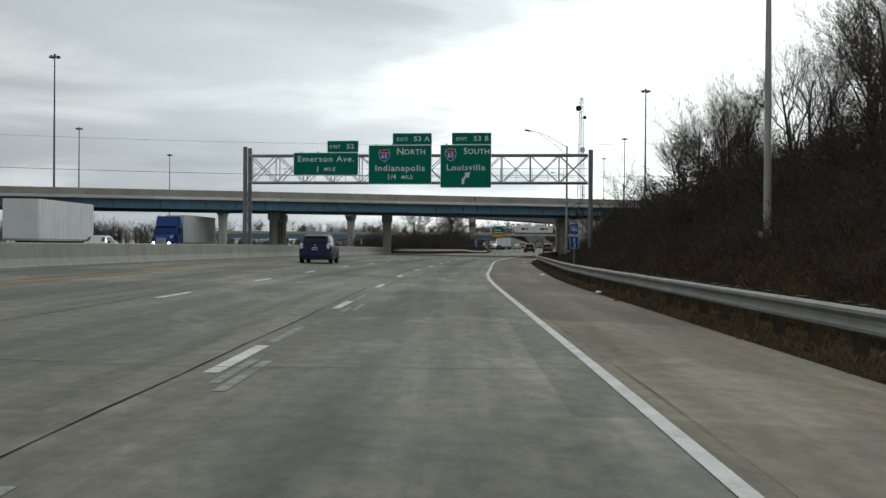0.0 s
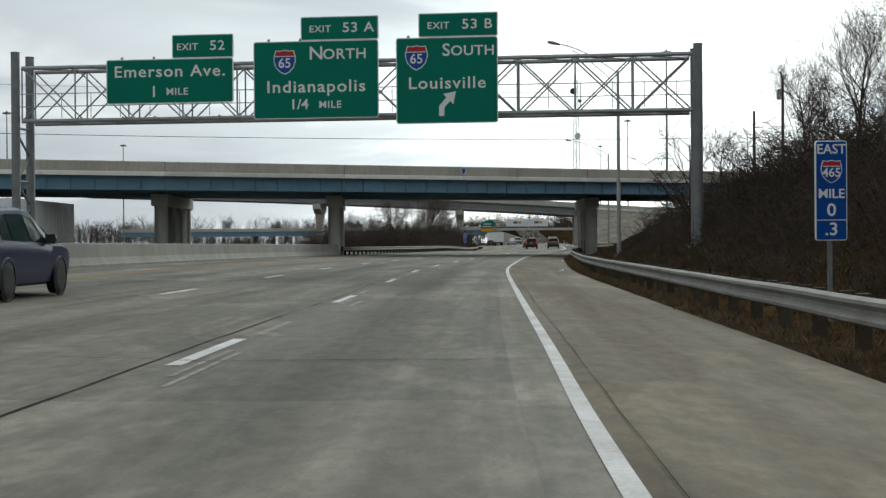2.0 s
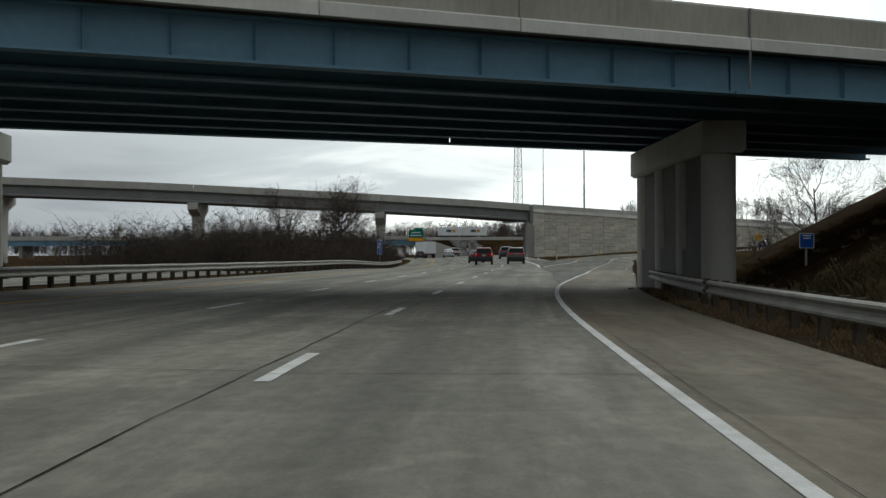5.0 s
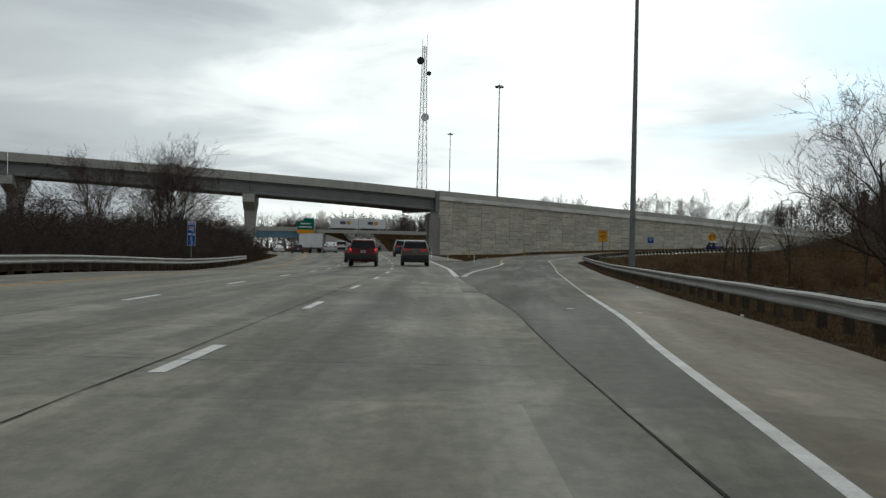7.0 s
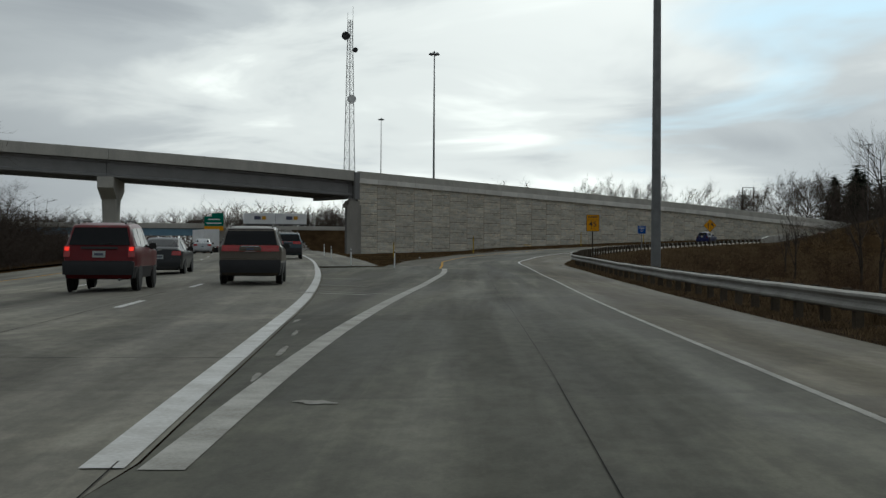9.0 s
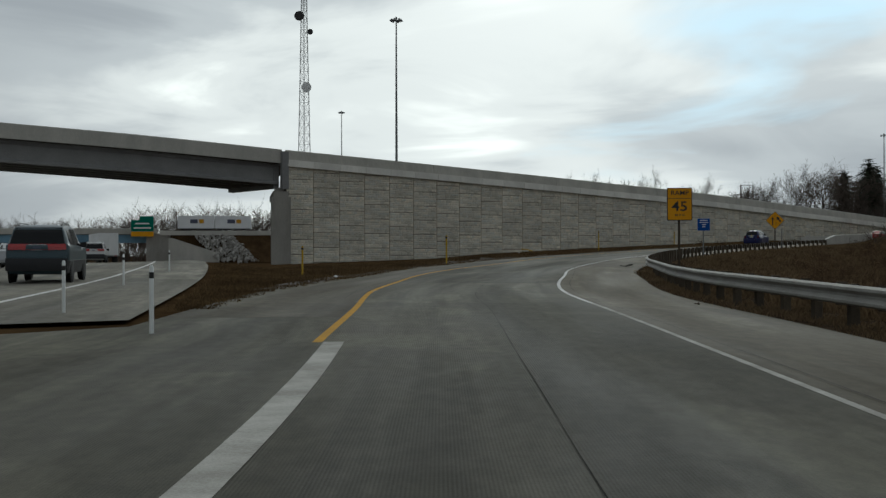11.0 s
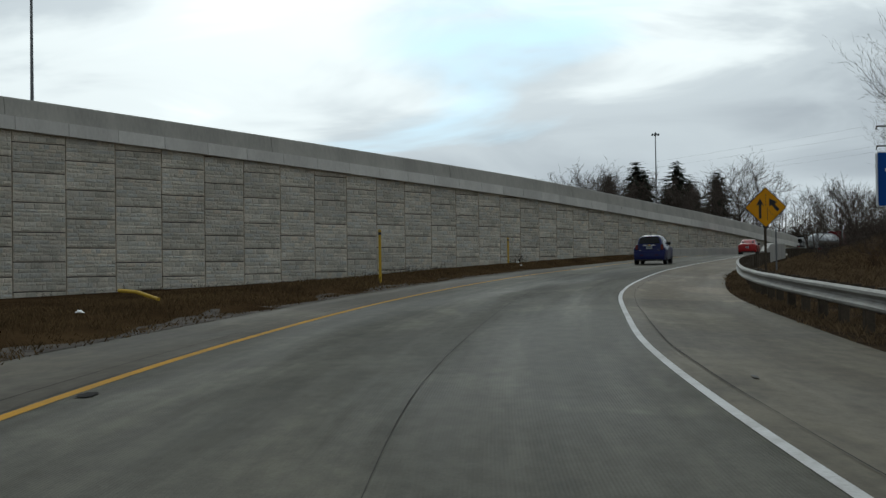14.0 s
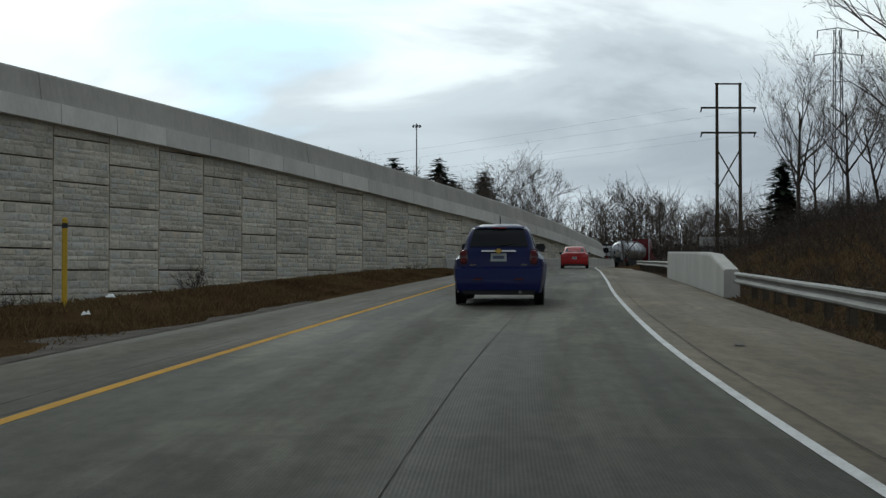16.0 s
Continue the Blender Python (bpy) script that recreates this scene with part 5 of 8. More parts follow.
lettering("OUTH", 0.53, "sign_white", s, m @ pose(0.98, 0, 1.09), space=1.06)
lettering("Louisville", 0.62, "sign_white", s, m @ pose(0, 0, -0.12), wide=1.05, space=1.12)
part("arrow", Shape().prism([(-0.30, -1.40), (-0.10, -1.40), (-0.10, -1.08), (0.12, -0.84), (0.24, -0.97), (0.34, -0.48), (-0.14, -0.57), (-0.02, -0.70), (-0.30, -1.02)], 0.01, m @ pose(0.0, 0, 0.05)), "sign_white", s)


def turned(x, y, z, face):
    """Upright pose whose front looks back along that heading."""
    return pose(x, y, z, 0, 0, -face)


def mile_marker(x, y, z, tenth):
    th = thing("mile_marker", "tall narrow blue mile marker with white figures on a post", "road sign", group="blue mile markers")
    m = turned(x, y, z, 2)
    plate(th, m, 0.46, 1.46, "sign_blue", r=0.04, rim=0.015)
    f = m @ pose(0, -0.036, 0)
    lettering("EAST", 0.20, "sign_white", th, f @ pose(0, 0, 0.60), wide=0.9)
    shield(th, f @ pose(0, 0, 0.29), 0.33, "465")
    lettering("MILE", 0.19, "sign_white", th, f @ pose(0, 0, -0.05), wide=0.95)
    lettering("0", 0.26, "sign_white", th, f @ pose(0, 0, -0.29))
    part("rule", Shape().box(0.42, 0.006, 0.012, f @ pose(0, 0, -0.43)), "sign_white", th)
    lettering(tenth, 0.26, "sign_white", th, f @ pose(0, 0, -0.57))
    part("post", Shape().box(0.06, 0.05, 2.6, Matrix.Translation((x, y + 0.06, z - 0.62))), "galv_dull", th)


mile_marker(6.9, 67.4, 1.82, ".3")
mile_marker(6.5, 248.4, 1.80, ".2")


def ramp_speed_sign():
    x, y = 48.1, 308.3
    th = thing("ramp_speed_sign", "yellow advisory ramp speed sign on a post behind the guardrail", "road sign")
    m = turned(x, y, 3.06, 14)
    plate(th, m, 0.95, 1.24, "sign_yellow", "sign_black", r=0.06, rim=0.03)
    f = m @ pose(0, -0.036, 0)
    lettering("RAMP", 0.24, "sign_black", th, f @ pose(0, 0, 0.42), wide=1.05)
    part("rule", Shape().box(0.89, 0.006, 0.02, f @ pose(0, 0, 0.22)), "sign_black", th)
    lettering("45", 0.52, "sign_black", th, f @ pose(0, 0, -0.10), wide=1.1)
    lettering("M P H", 0.13, "sign_black", th, f @ pose(0, 0, -0.42))
    part("post", Shape().box(0.07, 0.06, 3.4, Matrix.Translation((x, y + 0.06, 1.2))), "wood_post", th)


def small_blue_sign(x, y, z, w, h, face, rows, label):
    th = thing("blue_sign", label, "road sign")
    m = turned(x, y, z, face)
    plate(th, m, w, h, "sign_blue", r=0.04, rim=0.015)
    for k, wide in enumerate(rows):
        part("text_bar", Shape().box(w * wide, 0.006, h * 0.055, m @ pose(0, -0.037, h * (0.34 - 0.17 * k))), "sign_white", th)
    g = gz(x, y)
    part("post", Shape().box(0.06, 0.05, z + h * 0.3 - g + 0.3, Matrix.Translation((x, y + 0.06, (z + h * 0.3 + g - 0.3) / 2))), "galv_dull", th)


def merge_sign():
    x, y, z = 83.05, 370.2, 4.2
    th = thing("merge_sign", "yellow diamond merge sign with black arrows on a post", "road sign")
    m = turned(x, y, z, 34)
    d = m @ pose(0, 0, 0, 0, 45, 0)
    plate(th, d, 1.17, 1.17, "sign_yellow", "sign_black", r=0.07, rim=0.03)
    f = m @ pose(0, -0.036, 0)
    part("arrow", Shape().prism([(-0.27, -0.45), (-0.17, -0.45), (-0.17, 0.12), (-0.06, 0.06), (-0.22, 0.36), (-0.38, 0.06), (-0.27, 0.12)], 0.008, f), "sign_black", th)
    part("merge_arrow", Shape().prism([(0.42, -0.20), (0.53, -0.10), (0.33, 0.10), (0.42, 0.19), (0.12, 0.34), (0.12, 0.02), (0.22, 0.06)], 0.008, f @ pose(0.02, 0, 0.02)), "sign_black", th)
    part("lane_line", Shape().bar(f @ Vector((0.06, 0, 0.0)), f @ Vector((0.06, 0, -0.52)), 0.03, 0.008), "sign_black", th)
    part("lane_line", Shape().bar(f @ Vector((0.10, 0, -0.12)), f @ Vector((0.38, 0, -0.40)), 0.03, 0.008), "sign_black", th)
    for k in range(4):
        part("lane_dash", Shape().box(0.03, 0.008, 0.06, f @ pose(0.0, 0, 0.10 + 0.13 * k)), "sign_black", th)
    g = gz(x, y)
    part("post", Shape().box(0.08, 0.07, z - g + 0.6, Matrix.Translation((x + 0.02, y + 0.07, (z + g) / 2))), "wood_post", th)
    part("post", Shape().box(0.05, 0.05, 2.2, Matrix.Translation((x + 0.9, y + 0.5, g + 0.9))), "galv_dull", th)


ramp_speed_sign()
small_blue_sign(64.5, 343.6, 3.15, 0.86, 0.84, 18, (0.6, 0.7, 0.3, 0.25), "small blue roadside sign with white writing on a post")
small_blue_sign(17.0, 157.0, 1.45, 0.40, 0.42, 12, (0.6, 0.5), "small blue plate on a post in the grass bank")
merge_sign()


# ---- poles, masts, tower, power lines ----
def street_lamp(x, y, tip, label):
    th = thing("street_lamp", label, "street lamp", group="street lamps along the shoulder")
    g = gz(x, y)
    part("footing", Shape().tube([(x, y, g - 0.4), (x, y, g + 0.25)], 0.30, 14), "concrete", th, smooth=True)
    part("pole", Shape().tube([(x, y, g + 0.2), (x, y, g + 5), (x, y, 10.6)], [0.125, 0.105, 0.075], 14), "lamp_pole", th, smooth=True)
    t = Vector(tip)
    top = Vector((x, y, 10.5))
    d = Vector((t.x - x, t.y - y, 0))
    arc = [top + d * k + Vector((0, 0, (t.z - 10.5) * math.sin(k * math.pi / 2))) for k in np.linspace(0, 0.9, 8)]
    part("arm", Shape().tube(arc, 0.028, 8), "lamp_pole", th, smooth=True)
    low = [Vector((x, y, 9.75)) + d * k + Vector((0, 0, (t.z - 9.85) * math.sin(k * math.pi / 2))) for k in np.linspace(0, 0.72, 6)]
    part("arm_brace", Shape().tube(low, 0.02, 6), "lamp_pole", th, smooth=True)
    a = math.degrees(math.atan2(d.y, d.x))
    head = Shape()
    mm = Matrix.Translation(t) @ pose(0, 0, 0, 0, -6, a)
    prof = [(-0.42, 0.05, 0.05), (-0.2, 0.13, 0.09), (0.1, 0.17, 0.11), (0.32, 0.12, 0.09), (0.40, 0.03, 0.04)]
    head.loft([[mm @ Vector((u, w * math.cos(b), hh * math.sin(b) * (1 if math.sin(b) > 0 else 0.7))) for b in np.linspace(0, 2 * math.pi, 10, endpoint=False)] for u, w, hh in prof])
    part("lamp_head", head, "lamp_pole", th, smooth=True)
    return th


street_lamp(10.2, 40.4, (6.4, 38.4, 11.8), "tall pale metal street lamp on the grass bank behind the guardrail")
street_lamp(11.6, 120.4, (7.8, 118.2, 11.84), "tall pale metal street lamp with a curved arm before the bridge")
street_lamp(20.4, 187.6, (15.85, 185.2, 11.85), "tall pale metal street lamp with a curved arm beyond the bridge")


def high_mast(x, y, top, label, r=0.27, ground=None):
    th = thing("high_mast_light", label, "mast light", group="high mast lights")
    g = gz(x, y) - 0.3 if ground is None else ground
    part("mast", Shape().tube([(x, y, g), (x, y, g + (top - g) * 0.5), (x, y, top)], [r, r * 0.72, r * 0.42], 14), "galv_dull", th, smooth=True)
    part("ring", Shape().tube([(x + 0.75 * math.cos(a), y + 0.75 * math.sin(a), top - 0.25) for a in np.linspace(0, 2 * math.pi, 17)], 0.04, 6), "galv_dull", th)
    part("head_cap", Shape().tube([(x, y, top - 0.1), (x, y, top + 0.25)], [0.22, 0.12], 10), "galv_dull", th)
    for k in range(6):
        a = k * math.pi / 3
        c, s_ = math.cos(a), math.sin(a)
        lum = part("luminaire", Shape().tube([(x + 0.8 * c, y + 0.8 * s_, top - 0.12), (x + 0.85 * c, y + 0.85 * s_, top - 0.36), (x + 0.95 * c, y + 0.95 * s_, top - 0.58)], [0.14, 0.24, 0.28], 10), "galv_dull", th, smooth=True)
        part("spoke", Shape().tube([(x, y, top - 0.05), (x + 0.78 * c, y + 0.78 * s_, top - 0.22)], 0.025, 5), "galv_dull", lum)
    return th


high_mast(45.15, 287.0, 36.4, "tall grey high mast light standing behind the ramp guardrail", 0.29)
high_mast(67.9, 481.0, 42.0, "tall grey high mast light behind the retaining wall", ground=3.0)
high_mast(86.0, 687.0, 48.8, "distant high mast light beyond the flyover", ground=3.0)
high_mast(-74.5, 246.3, 37.3, "tall grey high mast light beyond the far carriageway")
high_mast(-109.0, 385.0, 36.0, "distant high mast light beyond the first bridge")
high_mast(-108.0, 508.0, 36.8, "slim distant high mast light on the horizon")
high_mast(237.0, 607.4, 36.5, "distant high mast light beside dark firs", ground=3.0)


def lattice_tower():
    x, y, z0, z1 = 67.3, 627.0, 0.0, 74.0
    th = thing("radio_tower", "white lattice radio tower with dark dish antennas", "tower")
    n = 26
    zs = np.linspace(z0, z1, n)
    wd = lambda z: 2.9 + (0.85 - 2.9) * (z / z1) ** 0.8
    corner = lambda z, k: Vector((x + wd(z) * math.cos(k * 2.0944 + 0.4), y + wd(z) * math.sin(k * 2.0944 + 0.4), z))
    for k in range(3):
        part("leg", Shape().tube([corner(z, k) for z in zs], 0.13, 6), "sign_white", th)
        br = Shape()
        for a, b in zip(zs, zs[1:]):
            br.tube([corner(a, k), corner(b, (k + 1) % 3)], 0.055, 4)
            br.tube([corner(a, (k + 1) % 3), corner(b, k)], 0.055, 4)
            br.tube([corner(b, k), corner(b, (k + 1) % 3)], 0.05, 4)
        part("bracing", br, "sign_white", th, kind="stuff")
    def dish(px, pz, r, mat, lab):
        d = Shape()
        d.loft([[(x + px + rr * math.cos(a), y - 2.2 + dy, pz + rr * math.sin(a)) for a in np.linspace(0, 2 * math.pi, 16, endpoint=False)] for rr, dy in ((r, 0), (r, 0.5), (r * 0.5, 0.9))])
        p = part("dish", d, mat, th, lab)
        part("dish_arm", Shape().tube([(x + px, y - 1.5, pz), (x + px * 0.3, y, pz)], 0.08, 5), "galv_dull", p)
    dish(-1.6, 68.6, 1.35, "wire", "round black dish antenna")
    dish(1.5, 64.2, 0.8, "wire", "small black dish antenna")
    dish(0.4, 48.5, 1.4, "sign_white", "pale dish antenna")
    part("aerial", Shape().tube([(x + 0.9, y, z1 - 4), (x + 0.9, y, z1 + 4.5)], 0.06, 5), "galv", th)
    part("aerial", Shape().tube([(x - 0.8, y, z1 - 4), (x - 0.8, y, z1 + 2.5)], 0.06, 5), "galv", th)


lattice_tower()


def h_frame(x, y, top, span, face, g, label, s=1.0):
    th = thing("power_pylon", label, "pylon", group="power line pylons")
    c, q = math.cos(radians(face)), -math.sin(radians(face))
    at = lambda u, z: Vector((x + u * c, y + u * q, z))
    for u in (-span / 2, span / 2):
        part("pole", Shape().tube([at(u, g), at(u, top)], [0.24 * s, 0.16 * s], 10), "wood_post", th, smooth=True)
    part("top_beam", Shape().bar(at(-span / 2 - 0.2, top - 0.1), at(span / 2 + 0.2, top - 0.1), 0.16 * s), "wood_post", th)
    for dz, e in ((2.8, 1.8), (5.6, 1.8)):
        arm = part("cross_arm", Shape().bar(at(-span / 2 - e * s, top - dz * s), at(span / 2 + e * s, top - dz * s), 0.2 * s), "wood_post", th)
        for u in (-span / 2 - e * s + 0.1, span / 2 + e * s - 0.1):
            part("insulator", Shape().tube([at(u, top - dz * s), at(u - 0.15, top - dz * s - 0.5)], 0.09 * s, 6), "wire", arm)
    for a, b in ((-1, 1), (1, -1)):
        part("brace", Shape().bar(at(a * span / 2, top - 7.5 * s), at(b * span / 2, top - 12.0 * s), 0.13 * s), "wood_post", th)
    return th


h_frame(183.6, 466.9, 24.2, 2.6, 35, 2.0, "dark timber H-frame power pylon beside bare trees")
h_frame(222.0, 668.0, 24.6, 4.2, 12, 2.0, "distant H-frame power pylon over the wall", 1.2)


def lattice_pylon(x, y, top, face):
    th = thing("lattice_pylon", "distant grey lattice power pylon among bare trees", "pylon")
    c, q = math.cos(radians(face)), -math.sin(radians(face))
    at = lambda u, v, z: Vector((x + u * c + v * q, y + u * q - v * c, z))
    for u, v in ((-1, -1), (1, -1), (1, 1), (-1, 1)):
        part("leg", Shape().tube([at(u * 2.2, v * 2.2, 2), at(u * 0.7, v * 0.7, top * 0.6), at(u * 0.5, v * 0.5, top)], 0.10, 5), "galv_dull", th)
    br = Shape()
    zs = np.linspace(2, top, 11)
    w = lambda z: float(np.interp(z, [2, top * 0.6, top], [2.2, 0.7, 0.5]))
    for a, b in zip(zs, zs[1:]):
        for (u, v), (e, f_) in (((-1, -1), (1, -1)), ((1, -1), (1, 1))):
            br.tube([at(u * w(a), v * w(a), a), at(e * w(b), f_ * w(b), b)], 0.05, 4)
            br.tube([at(e * w(a), f_ * w(a), a), at(u * w(b), v * w(b), b)], 0.05, 4)
    part("bracing", br, "galv_dull", th, kind="stuff")
    for z, e in ((top, 3.6), (top - 4.4, 4.2)):
        part("cross_arm", Shape().tube([at(-e, 0, z - 0.2), at(0, 0, z + 0.3), at(e, 0, z - 0.2)], 0.09, 5), "galv_dull", th)
        for u in (-e, e):
            part("insulator", Shape().tube([at(u, 0, z - 0.2), at(u, 0, z - 1.6)], 0.10, 5), "wire", th)


lattice_pylon(262.0, 512.0, 46.0, 35)


def wire(a, b, sag, label, r=0.02):
    a, b = Vector(a), Vector(b)
    pts = [a.lerp(b, t) - Vector((0, 0, 4 * sag * t * (1 - t))) for t in np.linspace(0, 1, 24)]
    return tagged(part("cable", Shape().tube(pts, r, 5), "wire", None, label, smooth=True), category="cable")


def utility_pole(x, y, top, label, box=False):
    th = thing("utility_pole", label, "utility pole", group="utility poles on the bank")
    g = gz(x, y) - 0.4
    part("pole", Shape().tube([(x, y, g), (x, y, top)], [0.16, 0.11], 10), "wood_post", th, smooth=True)
    if box:
        part("transformer", Shape().tube([(x - 0.35, y - 0.1, top - 2.2), (x - 0.35, y - 0.1, top - 1.3)], 0.22, 12), "galv", th, smooth=True)


utility_pole(32.3, 162.0, 15.7, "dark timber utility pole with a small transformer", True)
utility_pole(29.7, 161.8, 12.5, "dark plain timber utility pole on the bank")
wire((32.3, 162.0, 10.2), (-75, 122.0, 9.6), 0.9, "thin black overhead cable crossing before the bridge", 0.022)
wire((32.3, 162.0, 14.4), (-75, 122.0, 13.0), 1.2, "thin black overhead cable high above the bridge", 0.012)
for u, dz in ((-4.6, 2.8), (4.4, 2.8), (-3.0, 5.6), (3.4, 5.6)):
    wire((183.6 + u * 0.8, 466.9 - u * 0.55, 24.2 - dz), (90, 900, 26 - dz), 6.0, "faint black power cable running from the timber pylon", 0.007)


# ---- small roadside posts ----
def marker_post(x, y, h, mat, label, r=0.045):
    th = thing("marker_post", label, "marker post", group="marker posts on the grass")
    g = gz(x, y) - 0.15
    part("tube", Shape().tube([(x, y, g), (x, y, g + h), (x, y, g + h + 0.03)], [r, r, r * 0.5], 10), mat, th, smooth=True)
    part("band", Shape().tube([(x, y, g + h - 0.14), (x, y, g + h - 0.06)], r * 1.08, 10), "wire" if mat == "post_yellow" else "sign_black", th)


for x, y, h in ((35.0, 319.8, 1.5), (43.3, 327.8, 1.62), (65.1, 366.9, 1.72), (80.7, 388.2, 1.5)):
    marker_post(x, y, h, "post_yellow", "round yellow plastic marker post in dry grass")
for x, y in ((27.9, 300.0), (27.4, 285.0), (29.2, 318.0), (28.9, 279.5)):
    marker_post(x, y, 1.0, "sign_white", "slim white marker post at the gore nose", 0.03)


# ---- the bridge further along the motorway, blue with a sign on it ----
def far_bridge():
    th = thing("far_overpass_bridge", "distant road bridge with blue girders and pale parapet", "bridge", kind="structure")
    y0, W = 560.0, 14.0
    a = -3.0
    at = lambda u, d, z: Matrix.Translation((0 + u, y0 + d - u * 0.06, z - 1.7)) @ pose(0, 0, 0, 0, 0, a)
    # far deck: same concrete, with the underside shade in its colour
    part("deck", Shape().box(150, W, 0.3, at(-48, W / 2, 7.7)), "dark_concrete", th)
    for d in (0.1, W - 0.1):
        part("parapet", Shape().box(150, 0.3, 1.3, at(-48, d, 8.3)), "pale_concrete", th)
        part("girder", Shape().box(150, 0.35, 1.8, at(-48, d + (0.35 if d < 1 else -0.35), 6.7)), "girder_blue", th)
    for u in (-110, -70, -28):
        part("pier", Shape().box(1.2, W - 1, 6.5, at(u, W / 2, 2.8)), "concrete", th)
    part("abutment", Shape().box(5, W, 8.4, at(27.5, W / 2, 3.6)), "concrete", th)
    part("wing_wall", Shape().prism([(29.5, -0.4), (40.5, -0.4), (40.5, 1.6), (30.5, 4.9), (29.5, 5.1)], 0.6, Matrix.Translation((0, y0 - 9.0, 0))), "pale_concrete", th)
    part("fill", Shape().loft([[(x, y0 - 9.5 if x > 40 else y0 - 1.0, -0.4), (x, y0 - 2.5, 5.7), (x, y0 + W, 5.9), (x, y0 + W + 6, -0.4)] for x in (30.0, 40.0, 41.0, 90.0, 160.0)]), "grass", th, "brown grass approach bank")
    for d in (0.1, W - 0.1):
        part("parapet", Shape().box(120, 0.3, 1.0, at(87.5, d, 7.9)), "pale_concrete", th)
    sg = thing("guide_sign", "distant green sign with a yellow foot on the far bridge", "road sign")
    part("panel", Shape().box(4.9, 0.2, 2.5, at(23.8, -1.0, 9.5)), "sign_green", sg)
    part("tab", Shape().box(3.0, 0.2, 0.9, at(24.75, -1.0, 11.2)), "sign_green", sg)
    part("foot", Shape().box(4.9, 0.2, 1.1, at(23.8, -1.0, 7.65)), "sign_yellow", sg)
    for k, (w, z) in enumerate(((3.0, 10.0), (3.8, 9.0))):
        part("text_bar", Shape().box(w, 0.1, 0.30, at(23.8, -1.16, z)), "sign_white", sg)
    part("bracket", Shape().box(0.3, 1.2, 4.5, at(23.8, -0.4, 9.2)), "galv", sg)

    # loose stone on the slope beside the wing wall
    r = random.Random(91)
    sh = Shape()
    for i in range(900):
        u, v = r.random(), r.random()
        x = 35.0 + 8.5 * u + 5.5 * (1 - v)
        p = Vector((x, y0 - 3.0 - 8.5 * (1 - v), 5.8 * v - 0.2))
        s = r.uniform(0.25, 0.55)
        pts = [p + Vector((r.uniform(-s, s), r.uniform(-s, s), r.uniform(-s, s))) for _ in range(4)]
        sh.add(pts, [(0, 1, 2), (0, 3, 1), (1, 3, 2), (0, 2, 3)])
    part("riprap", sh, "riprap", th, "pale loose stone slope", kind="stuff", clean=False)


far_bridge()


def fallen_post():
    th = thing("marker_post", "bent yellow marker post lying in dry grass", "marker post", group="marker posts on the grass")
    part("tube", Shape().tube([(x, y, gz(x, y) + dz) for x, y, dz in ((54.3, 352.7, 0.24), (54.5, 352.1, 0.20), (54.75, 351.4, 0.10))], 0.035, 8), "post_yellow", th, smooth=True)


fallen_post()


def tyre_strip():
    """A shed strip of tread, curled."""
    th = thing("tyre_shred", "black shed strip of tyre tread on the shoulder", "tyre piece")
    pts = []
    for t in np.linspace(0, 1, 16):
        a = 4.2 * t
        pts.append((51.1 + 0.38 * math.sin(a) * (1 - 0.3 * t), 322.3 + 0.5 * (t - 0.5) + 0.15 * math.cos(a), gz(51.1, 322.3) + 0.06 + 0.05 * math.sin(6 * t)))
    part("tread", Shape().tube(pts, 0.02, 5), "black_rubber", th)


tyre_strip()


def litter_piece(x, y, k):
    """A crumpled scrap."""
    r = random.Random(700 + k)
    sh = Shape()
    s = r.uniform(0.05, 0.12)
    g = gz(x, y) + 0.02
    ring = [(x + s * r.uniform(0.6, 1.3) * math.cos(a), y + s * r.uniform(0.6, 1.3) * math.sin(a), g + r.uniform(0.0, 0.03)) for a in np.linspace(0, 2 * math.pi, 7, endpoint=False)]
    top = [(x + (p[0] - x) * 0.5, y + (p[1] - y) * 0.5, g + r.uniform(0.03, 0.08)) for p in ring]
    sh.loft([ring, top])
    th = thing("litter_scrap", "crumpled pale scrap of litter beside the road", "litter", group="scraps of litter")
    part("scrap", sh, "sign_white" if k % 3 else "wood_post", th)


for k, (s_, o) in enumerate(((70, 2.5), (76, 2.8), (97, 2.4), (118, 2.7), (141, 2.2), (168, 2.6), (205, 2.4), (236, 2.6), (256, 2.3), (330, 2.2), (347, -7.6), (392, -8.2), (431, -8.4), (437, -7.9), (441, -9.0))):
    x, y, h = along(EDGE, s_)
    litter_piece(x + o * math.cos(h), y - o * math.sin(h), k)


def shed():
    """A low grey building among the trees."""
    th = thing("shed", "low blue-grey shed among bare trees", "building")
    m = Matrix.Translation((236, 512, 4.6)) @ pose(0, 0, 0, 0, 0, -48)
    part("wall", Shape().box(12.0, 6.0, 3.0, m @ Matrix.Translation((0, 0, 1.3))), "shed_grey", th)
    part("roof", Shape().loft([[m @ Vector((x, y, z)) for y, z in ((-3.4, 2.75), (0, 4.3), (3.4, 2.75), (3.4, 2.6), (0, 4.1), (-3.4, 2.6))] for x in (-6.3, 6.3)]), "dark_concrete", th)
    for x in (-3.5, 2.5):
        part("door", Shape().box(2.6, 0.08, 2.1, m @ Matrix.Translation((x, -3.03, 1.0))), "galv_dull", th)


shed()


